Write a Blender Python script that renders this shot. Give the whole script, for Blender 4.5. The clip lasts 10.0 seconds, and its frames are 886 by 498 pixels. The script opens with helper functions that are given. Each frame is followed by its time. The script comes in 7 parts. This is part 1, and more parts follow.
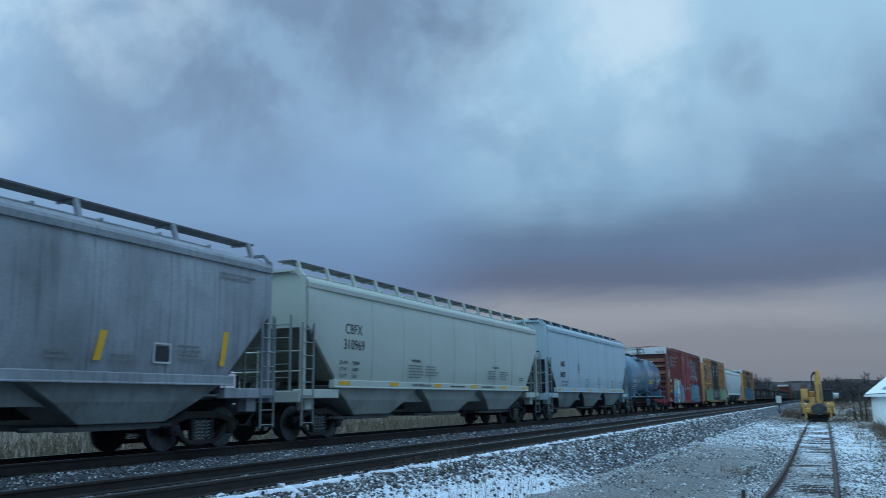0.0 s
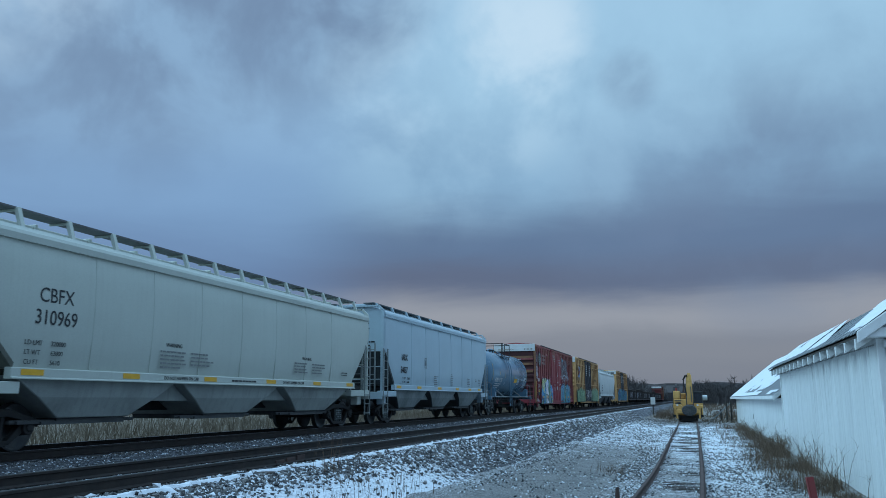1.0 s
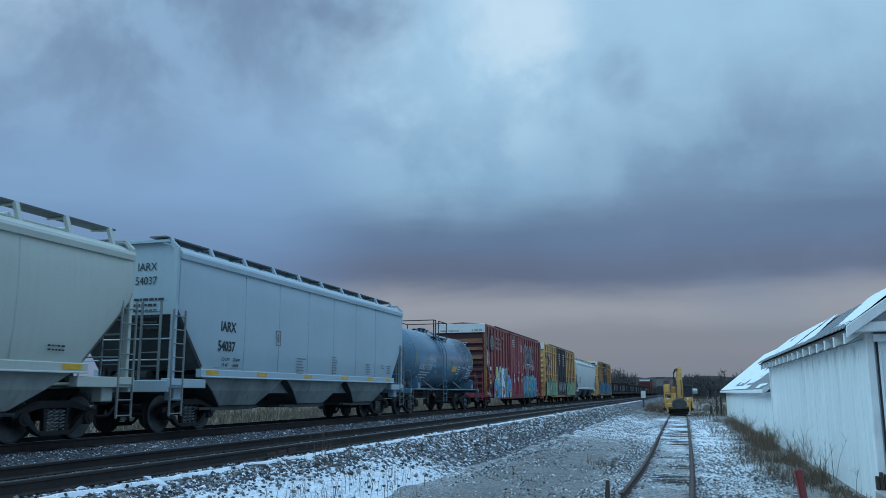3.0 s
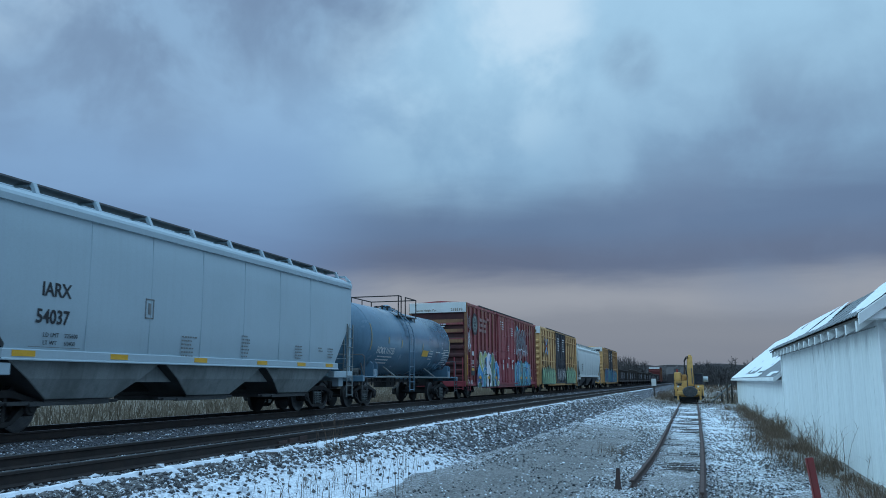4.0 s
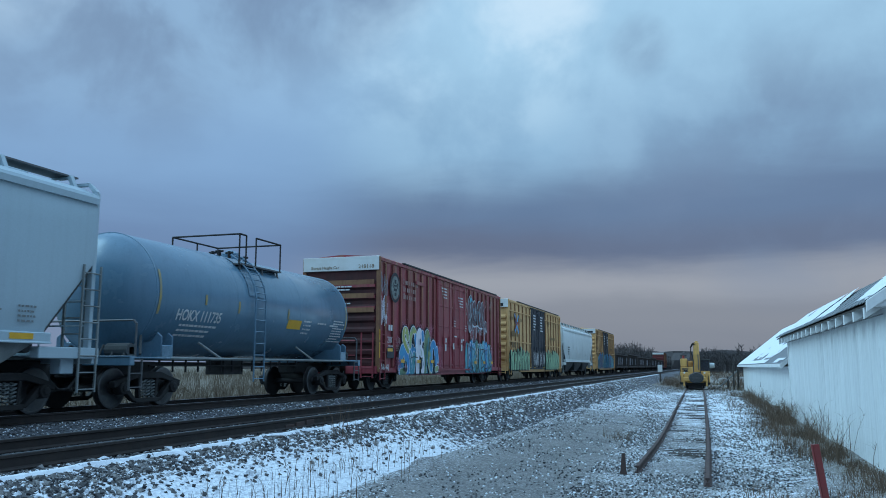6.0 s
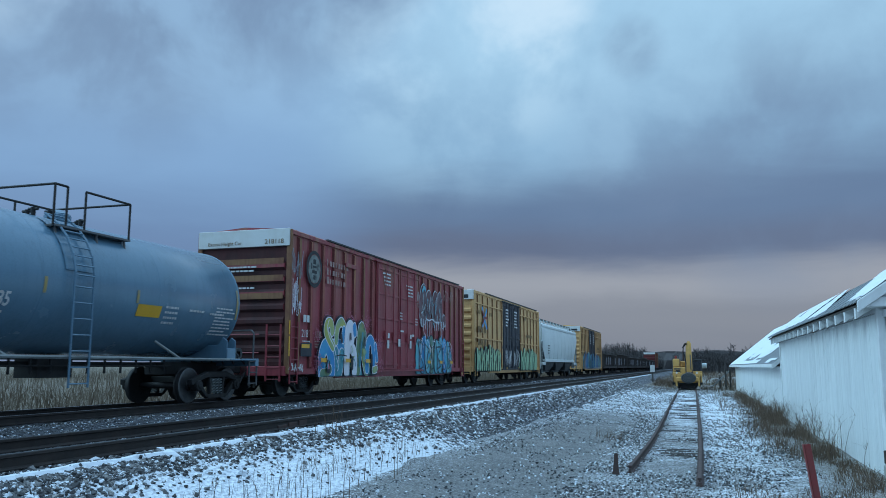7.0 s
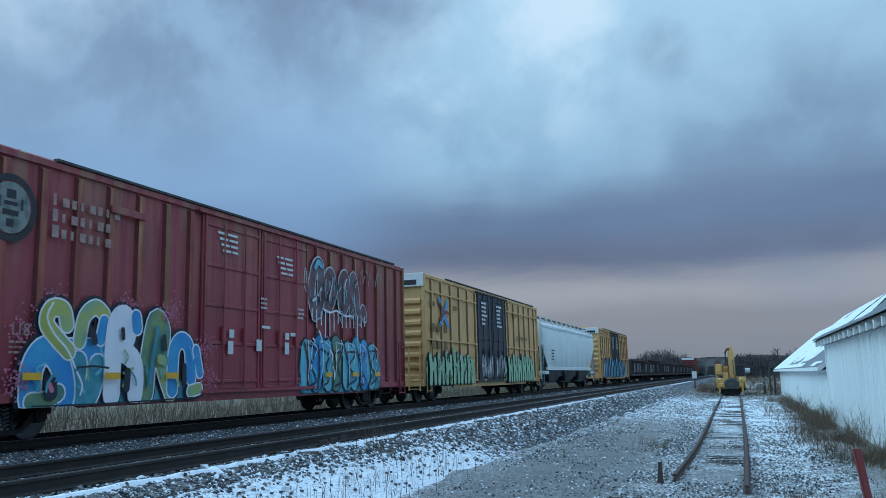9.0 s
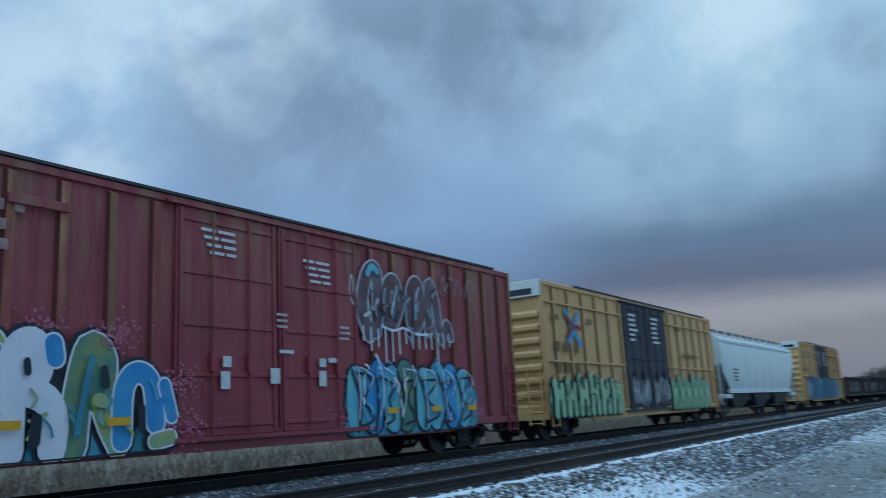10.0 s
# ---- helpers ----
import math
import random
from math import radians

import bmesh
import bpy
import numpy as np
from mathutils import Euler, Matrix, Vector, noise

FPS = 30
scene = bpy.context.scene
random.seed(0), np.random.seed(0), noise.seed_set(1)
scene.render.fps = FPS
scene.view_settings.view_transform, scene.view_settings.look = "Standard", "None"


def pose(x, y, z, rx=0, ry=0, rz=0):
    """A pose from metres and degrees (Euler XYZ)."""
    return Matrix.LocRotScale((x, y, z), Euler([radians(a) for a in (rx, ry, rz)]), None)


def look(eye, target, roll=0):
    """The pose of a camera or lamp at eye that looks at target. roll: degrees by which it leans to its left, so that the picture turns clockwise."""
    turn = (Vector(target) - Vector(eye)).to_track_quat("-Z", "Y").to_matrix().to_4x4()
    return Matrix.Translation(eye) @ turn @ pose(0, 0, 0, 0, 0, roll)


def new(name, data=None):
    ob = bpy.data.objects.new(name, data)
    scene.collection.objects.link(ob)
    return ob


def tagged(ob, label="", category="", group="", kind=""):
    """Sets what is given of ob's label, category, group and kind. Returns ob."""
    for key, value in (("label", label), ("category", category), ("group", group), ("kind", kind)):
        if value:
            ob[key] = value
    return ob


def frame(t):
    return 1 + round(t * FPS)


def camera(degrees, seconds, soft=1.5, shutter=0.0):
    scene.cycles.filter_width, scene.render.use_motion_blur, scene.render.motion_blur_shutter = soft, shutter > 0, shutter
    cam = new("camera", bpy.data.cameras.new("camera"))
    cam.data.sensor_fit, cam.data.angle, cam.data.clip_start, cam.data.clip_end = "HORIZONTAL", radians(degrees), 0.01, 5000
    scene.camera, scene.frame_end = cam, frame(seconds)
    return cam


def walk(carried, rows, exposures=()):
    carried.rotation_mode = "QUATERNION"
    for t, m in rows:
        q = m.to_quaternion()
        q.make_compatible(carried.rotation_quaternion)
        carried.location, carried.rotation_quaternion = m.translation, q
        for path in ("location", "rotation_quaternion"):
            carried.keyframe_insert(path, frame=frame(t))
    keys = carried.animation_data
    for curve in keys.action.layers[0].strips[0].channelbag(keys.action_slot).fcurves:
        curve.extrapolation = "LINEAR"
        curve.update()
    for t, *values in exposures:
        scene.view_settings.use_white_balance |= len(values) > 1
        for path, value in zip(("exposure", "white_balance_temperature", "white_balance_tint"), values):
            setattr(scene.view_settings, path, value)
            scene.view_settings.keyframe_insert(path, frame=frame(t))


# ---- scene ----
EYE = Vector((0.0, 0.0, 2.11))
LENS = 57.0
RAIL = 1.17          # top of the main line's rails above the lot
SPEED = 6.63         # metres a second, towards -y
TRAIN_X = -13.35     # centre line of the far main track
NEAR_X = -7.92       # centre line of the near main track
cam = camera(LENS, 10.0, 0.8, 0.15)

# seconds, yaw to the left of the track's direction, pitch up, roll
PATH = [
    (0, 24.84, 10.62, -0.76),
    (0.1, 22.97, 10.64, -0.83),
    (0.3, 20.8, 10.51, -0.55),
    (0.5, 18.41, 10.39, -0.41),
    (1, 17.1, 10.48, -0.25),
    (1.5, 16.73, 10.66, -0.18),
    (2, 16.49, 10.63, -0.09),
    (2.5, 16.4, 10.39, -0.09),
    (4, 17.22, 9.21, -0.23),
    (4.5, 17.63, 8.86, -0.16),
    (5, 17.86, 8.47, -0.05),
    (5.5, 17.89, 8.24, -0.0),
    (7, 17.21, 8.2, 0.03),
    (7.5, 17.14, 8.32, -0.03),
    (8, 17.35, 8.48, -0.22),
    (8.5, 17.97, 8.65, -0.7),
    (9, 19.68, 9.04, -1.33),
    (9.5, 21.82, 9.79, -2.2),
    (9.6, 22.52, 9.9, -2.45),
    (9.7, 23.56, 10.2, -2.7),
    (9.8, 25.3, 10.45, -2.9),
    (9.9, 28.5, 11.05, -3.05),
    (10.0, 32.95, 11.6, -3.15),
]


def aim(yaw, pitch, roll):
    a, b = radians(yaw), radians(pitch)
    way = Vector((-math.sin(a) * math.cos(b), math.cos(a) * math.cos(b), math.sin(b)))
    return look(EYE, EYE + way, roll)


walk(cam, [(t, aim(yaw, pitch, roll)) for t, yaw, pitch, roll in PATH],
     [(0, 0.0), (2.5, 0.0), (4, 0.04), (5, 0.10), (7, 0.12), (8.5, 0.15), (9.4, 0.10), (10, 0.0)])

# ---- light: a heavy winter sky at dusk ----
SUN_ELEVATION, SUN_TURN = 34.5, 254.0
sun = new("sun", bpy.data.lights.new("sun", "SUN"))
sun.data.energy, sun.data.angle, sun.data.color = 1.6, radians(40), (0.46, 0.80, 1.0)
sun.matrix_world = look((-42, -12, 30), (0, 0, 0))

world = bpy.data.worlds.new("winter_sky")
scene.world = world
world.use_nodes = True
wt = world.node_tree
for n in list(wt.nodes):
    wt.nodes.remove(n)


def wnode(kind, **values):
    n = wt.nodes.new(kind)
    for k, v in values.items():
        n.inputs[k].default_value = v
    return n


def wmath(op, a, b=None, clamp=False):
    n = wt.nodes.new("ShaderNodeMath")
    n.operation, n.use_clamp = op, clamp
    for i, v in enumerate((a, b)):
        if v is None:
            continue
        if hasattr(v, "links"):
            wt.links.new(v, n.inputs[i])
        else:
            n.inputs[i].default_value = v
    return n.outputs[0]


def wmix(fac, a, b):
    n = wt.nodes.new("ShaderNodeMix")
    n.data_type = "RGBA"
    for sock, v in ((n.inputs[0], fac), (n.inputs[6], a), (n.inputs[7], b)):
        if hasattr(v, "links"):
            wt.links.new(v, sock)
        else:
            sock.default_value = v
    return n.outputs[2]


def wramp(fac, stops):
    n = wt.nodes.new("ShaderNodeValToRGB")
    n.color_ramp.interpolation = "EASE"
    while len(n.color_ramp.elements) < len(stops):
        n.color_ramp.elements.new(0.5)
    for e, (p, c) in zip(n.color_ramp.elements, stops):
        e.position, e.color = p, (*c, 1)
    wt.links.new(fac, n.inputs[0])
    return n.outputs[0]


def wnoise(vec, scale, detail, rough, distort=0.0):
    n = wnode("ShaderNodeTexNoise", Scale=scale, Detail=detail, Roughness=rough, Distortion=distort)
    wt.links.new(vec, n.inputs["Vector"])
    return n.outputs["Fac"]


coord = wt.nodes.new("ShaderNodeTexCoord").outputs["Generated"]
split = wt.nodes.new("ShaderNodeSeparateXYZ")
wt.links.new(coord, split.inputs[0])
up = split.outputs[2]


def wshift(vec, x, y, z):
    n = wt.nodes.new("ShaderNodeVectorMath")
    n.operation = "ADD"
    n.inputs[1].default_value = (x, y, z)
    wt.links.new(vec, n.inputs[0])
    return n.outputs[0]


def toward(yaw, pitch, wide):
    """1 at a direction, falling smoothly to 0 at so many degrees from it."""
    a, b = radians(yaw), radians(pitch)
    n = wt.nodes.new("ShaderNodeVectorMath")
    n.operation = "DOT_PRODUCT"
    n.inputs[1].default_value = (-math.sin(a) * math.cos(b), math.cos(a) * math.cos(b), math.sin(b))
    wt.links.new(coord, n.inputs[0])
    m = wt.nodes.new("ShaderNodeMapRange")
    m.interpolation_type = "SMOOTHSTEP"
    m.inputs["From Min"].default_value, m.inputs["From Max"].default_value = math.cos(radians(wide)), 1.0
    wt.links.new(n.outputs["Value"], m.inputs["Value"])
    return m.outputs[0]


big = wnoise(wshift(coord, 3.1, 0.4, 0), 3.2, 3.0, 0.5, 0.35)
mid = wnoise(wshift(coord, 9.7, 2.2, 0), 7.5, 5.0, 0.54, 0.25)
fine = wnoise(wshift(coord, 0.3, 0.7, 0), 9.0, 5.0, 0.58, 0.1)
flat = wt.nodes.new("ShaderNodeVectorMath")
flat.operation = "MULTIPLY"
flat.inputs[1].default_value = (1, 1, 5.5)
wt.links.new(coord, flat.inputs[0])
layers = wnoise(wshift(flat.outputs[0], 4.4, 1.3, 0), 4.5, 5.0, 0.55, 0.4)
# height above the horizon in units of 40 degrees, made uneven by the clouds
uneven = wmath("ADD", wmath("MULTIPLY", wmath("SUBTRACT", layers, 0.5), 0.06), wmath("MULTIPLY", wmath("SUBTRACT", mid, 0.5), 0.012))
height = wmath("ADD", wmath("DIVIDE", wmath("ARCSINE", up), radians(40)), uneven, True)
# towards the track's end: a warm strip, a slate bank over it, then pale blue
ahead = wramp(height, [(0.0, (0.185, 0.215, 0.275)), (0.09, (0.225, 0.25, 0.305)), (0.145, (0.305, 0.33, 0.385)),
                       (0.205, (0.115, 0.15, 0.24)), (0.275, (0.115, 0.185, 0.315)), (0.385, (0.235, 0.42, 0.62)),
                       (0.55, (0.34, 0.58, 0.79)), (1.0, (0.37, 0.60, 0.81))])
aside = wramp(height, [(0.0, (0.17, 0.235, 0.37)), (0.18, (0.135, 0.225, 0.40)), (0.36, (0.20, 0.355, 0.59)),
                       (0.55, (0.29, 0.50, 0.75)), (1.0, (0.36, 0.58, 0.81))])
facing = wramp(toward(-12, 6, 46), [(0.0, (0, 0, 0)), (0.55, (1, 1, 1))])
sky_colour = wmix(facing, aside, ahead)
light = wramp(wmath("ADD", wmath("MULTIPLY", big, 0.46), wmath("ADD", wmath("MULTIPLY", mid, 0.40), wmath("MULTIPLY", fine, 0.14))), [(0.355, (0, 0, 0)), (0.555, (1, 1, 1))])
above = wmath("MULTIPLY", wramp(height, [(0.22, (0, 0, 0)), (0.5, (1, 1, 1))]), 0.30)
dark_clouds = wmix(wmath("MULTIPLY", wmath("SUBTRACT", 1.0, light), above), sky_colour, (0.185, 0.29, 0.45, 1))
pale_clouds = wmix(wmath("MULTIPLY", wmath("MULTIPLY", light, above), 0.55), dark_clouds, (0.42, 0.64, 0.84, 1))
ragged = wramp(wmath("ADD", wmath("MULTIPLY", mid, 0.6), wmath("MULTIPLY", fine, 0.4)), [(0.40, (0.08, 0.08, 0.08)), (0.58, (1, 1, 1))])
lit = pale_clouds
# torn gaps where the light comes through, broad ones first
for yaw, pitch, wide, much, tone in ((17, 21.5, 12, 0.34, (0.40, 0.63, 0.83, 1)), (20.5, 22, 6, 0.30, (0.50, 0.70, 0.88, 1)), (11.0, 25.0, 5.5, 0.80, (0.64, 0.81, 0.95, 1)), (12.6, 20, 5.5, 0.35, (0.52, 0.73, 0.90, 1)),
                                     (50, 29, 11, 0.70, (0.60, 0.78, 0.93, 1)), (60, 20, 9, 0.70, (0.58, 0.77, 0.93, 1)), (14, 26, 9, 0.30, (0.46, 0.68, 0.87, 1)), (4, 17.5, 7, 0.20, (0.42, 0.64, 0.84, 1))):
    lit = wmix(wmath("MULTIPLY", wmath("MULTIPLY", toward(yaw, pitch, wide), ragged), much), lit, tone)
# heavy rolls of cloud
rolls = wramp(mid, [(0.36, (1, 1, 1)), (0.62, (0.35, 0.35, 0.35))])
banked = lit
for yaw, pitch, wide, much in ((27, 28, 9, 0.52), (34, 26.5, 12, 0.58), (41, 22, 11, 0.46), (23, 28.5, 6, 0.40), (47, 21, 8, 0.42), (-5, 12.5, 10, 0.55), (4, 11.5, 7, 0.40), (-10, 15, 9, 0.20), (3.5, 21.5, 2.6, 0.40), (24, 31, 9, 0.4)):
    banked = wmix(wmath("MULTIPLY", wmath("MULTIPLY", toward(yaw, pitch, wide), rolls), much), banked, (0.15, 0.225, 0.36, 1))
# a heavy sky is brightest overhead
zenith = wramp(up, [(0.45, (0, 0, 0)), (0.9, (1, 1, 1))])
clouds = wmix(wmath("MULTIPLY", zenith, 0.85), banked, (0.72, 1.22, 1.80, 1))

clear = wt.nodes.new("ShaderNodeTexSky")
clear.sky_type, clear.sun_disc = "NISHITA", False
clear.sun_elevation, clear.sun_rotation = radians(SUN_ELEVATION), radians(SUN_TURN)
clear_light = wnode("ShaderNodeBackground", Strength=0.05)
wt.links.new(clear.outputs[0], clear_light.inputs[0])
cloud_light = wnode("ShaderNodeBackground", Strength=1.02)
wt.links.new(clouds, cloud_light.inputs[0])
both = wt.nodes.new("ShaderNodeMixShader")
both.inputs[0].default_value = 0.93
wt.links.new(clear_light.outputs[0], both.inputs[1])
wt.links.new(cloud_light.outputs[0], both.inputs[2])
world_out = wt.nodes.new("ShaderNodeOutputWorld")
wt.links.new(both.outputs[0], world_out.inputs[0])


# ---- materials ----
def material(name, colour, rough=0.6, metal=0.0, other=None, scale=6.0, amount=0.5, bump=0.15, streaks=0.0, vary=0.0, grain=60.0, stretch=(1, 1, 1), stain=None):
    """Base colour and a second one mixed by noise at two scales, upright streaks of wear, fine relief, and a random shift between objects."""
    m = bpy.data.materials.new(name)
    m.use_nodes = True
    t = m.node_tree
    shader = t.nodes["Principled BSDF"]
    shader.inputs["Metallic"].default_value = metal
    co = t.nodes.new("ShaderNodeTexCoord").outputs["Object"]
    mp = t.nodes.new("ShaderNodeMapping")
    mp.inputs["Scale"].default_value = stretch
    t.links.new(co, mp.inputs[0])
    co = mp.outputs[0]
    if vary:
        # alike pieces take their grain from different places
        own = t.nodes.new("ShaderNodeObjectInfo")
        far_off = t.nodes.new("ShaderNodeVectorMath")
        far_off.operation = "MULTIPLY"
        far_off.inputs[1].default_value = (37, 53, 0)
        wide = t.nodes.new("ShaderNodeCombineXYZ")
        t.links.new(own.outputs["Random"], wide.inputs[0])
        t.links.new(own.outputs["Random"], wide.inputs[1])
        t.links.new(wide.outputs[0], far_off.inputs[0])
        plus = t.nodes.new("ShaderNodeVectorMath")
        t.links.new(co, plus.inputs[0])
        t.links.new(far_off.outputs[0], plus.inputs[1])
        co = plus.outputs[0]

    def noise_of(s, d, v=None):
        n = t.nodes.new("ShaderNodeTexNoise")
        n.inputs["Scale"].default_value, n.inputs["Detail"].default_value, n.inputs["Roughness"].default_value = s, d, 0.6
        t.links.new(v or co, n.inputs["Vector"])
        return n.outputs["Fac"]

    def ramp_of(f, lo, hi):
        r = t.nodes.new("ShaderNodeMapRange")
        r.inputs["From Min"].default_value, r.inputs["From Max"].default_value = lo, hi
        t.links.new(f, r.inputs["Value"])
        return r.outputs[0]

    def mixed(f, a, b, k=1.0):
        mul = t.nodes.new("ShaderNodeMath")
        mul.operation = "MULTIPLY"
        mul.inputs[1].default_value = k
        t.links.new(f, mul.inputs[0])
        x = t.nodes.new("ShaderNodeMix")
        x.data_type = "RGBA"
        t.links.new(mul.outputs[0], x.inputs[0])
        for sock, v in ((x.inputs[6], a), (x.inputs[7], b)):
            if hasattr(v, "links"):
                t.links.new(v, sock)
            else:
                sock.default_value = (*v, 1)
        return x.outputs[2]

    other = other or tuple(c * 0.6 for c in colour)
    col = mixed(ramp_of(noise_of(scale, 6), 0.42, 0.72), colour, other, amount)
    col = mixed(ramp_of(noise_of(grain, 3), 0.4, 0.75), col, tuple(c * 0.7 for c in other), 0.35 * amount)
    if streaks:
        sm = t.nodes.new("ShaderNodeMapping")
        sm.inputs["Scale"].default_value = (5, 5, 0.16)
        t.links.new(co, sm.inputs[0])
        col = mixed(ramp_of(noise_of(1.6, 5, sm.outputs[0]), 0.5, 0.74), col, tuple(c * 0.55 for c in other), streaks)
    if stain:
        # worn, bleached runs that start at the top of a panel
        tint, low, high, much = stain
        sm = t.nodes.new("ShaderNodeMapping")
        sm.inputs["Scale"].default_value = (2.4, 2.4, 0.22)
        t.links.new(co, sm.inputs[0])
        runs = ramp_of(noise_of(1.5, 6, sm.outputs[0]), 0.42, 0.62)
        zs = t.nodes.new("ShaderNodeSeparateXYZ")
        t.links.new(co, zs.inputs[0])
        reach = ramp_of(zs.outputs[2], low, high)
        both_of = t.nodes.new("ShaderNodeMath")
        both_of.operation = "MULTIPLY"
        t.links.new(runs, both_of.inputs[0])
        t.links.new(reach, both_of.inputs[1])
        col = mixed(both_of.outputs[0], col, tint, much)
    if vary:
        info = t.nodes.new("ShaderNodeObjectInfo")
        hsv = t.nodes.new("ShaderNodeHueSaturation")
        mr = t.nodes.new("ShaderNodeMapRange")
        mr.inputs["To Min"].default_value, mr.inputs["To Max"].default_value = 1 - vary, 1 + vary
        t.links.new(info.outputs["Random"], mr.inputs["Value"])
        t.links.new(mr.outputs[0], hsv.inputs["Value"])
        t.links.new(col, hsv.inputs["Color"])
        col = hsv.outputs[0]
    t.links.new(col, shader.inputs["Base Color"])
    rg = t.nodes.new("ShaderNodeMapRange")
    rg.inputs["To Min"].default_value, rg.inputs["To Max"].default_value = max(rough - 0.12, 0.05), min(rough + 0.15, 1)
    t.links.new(noise_of(scale * 2.3, 4), rg.inputs["Value"])
    t.links.new(rg.outputs[0], shader.inputs["Roughness"])
    if bump:
        b = t.nodes.new("ShaderNodeBump")
        b.inputs["Strength"].default_value, b.inputs["Distance"].default_value = bump, 0.02
        t.links.new(noise_of(grain * 0.7, 4), b.inputs["Height"])
        t.links.new(b.outputs[0], shader.inputs["Normal"])
    return m


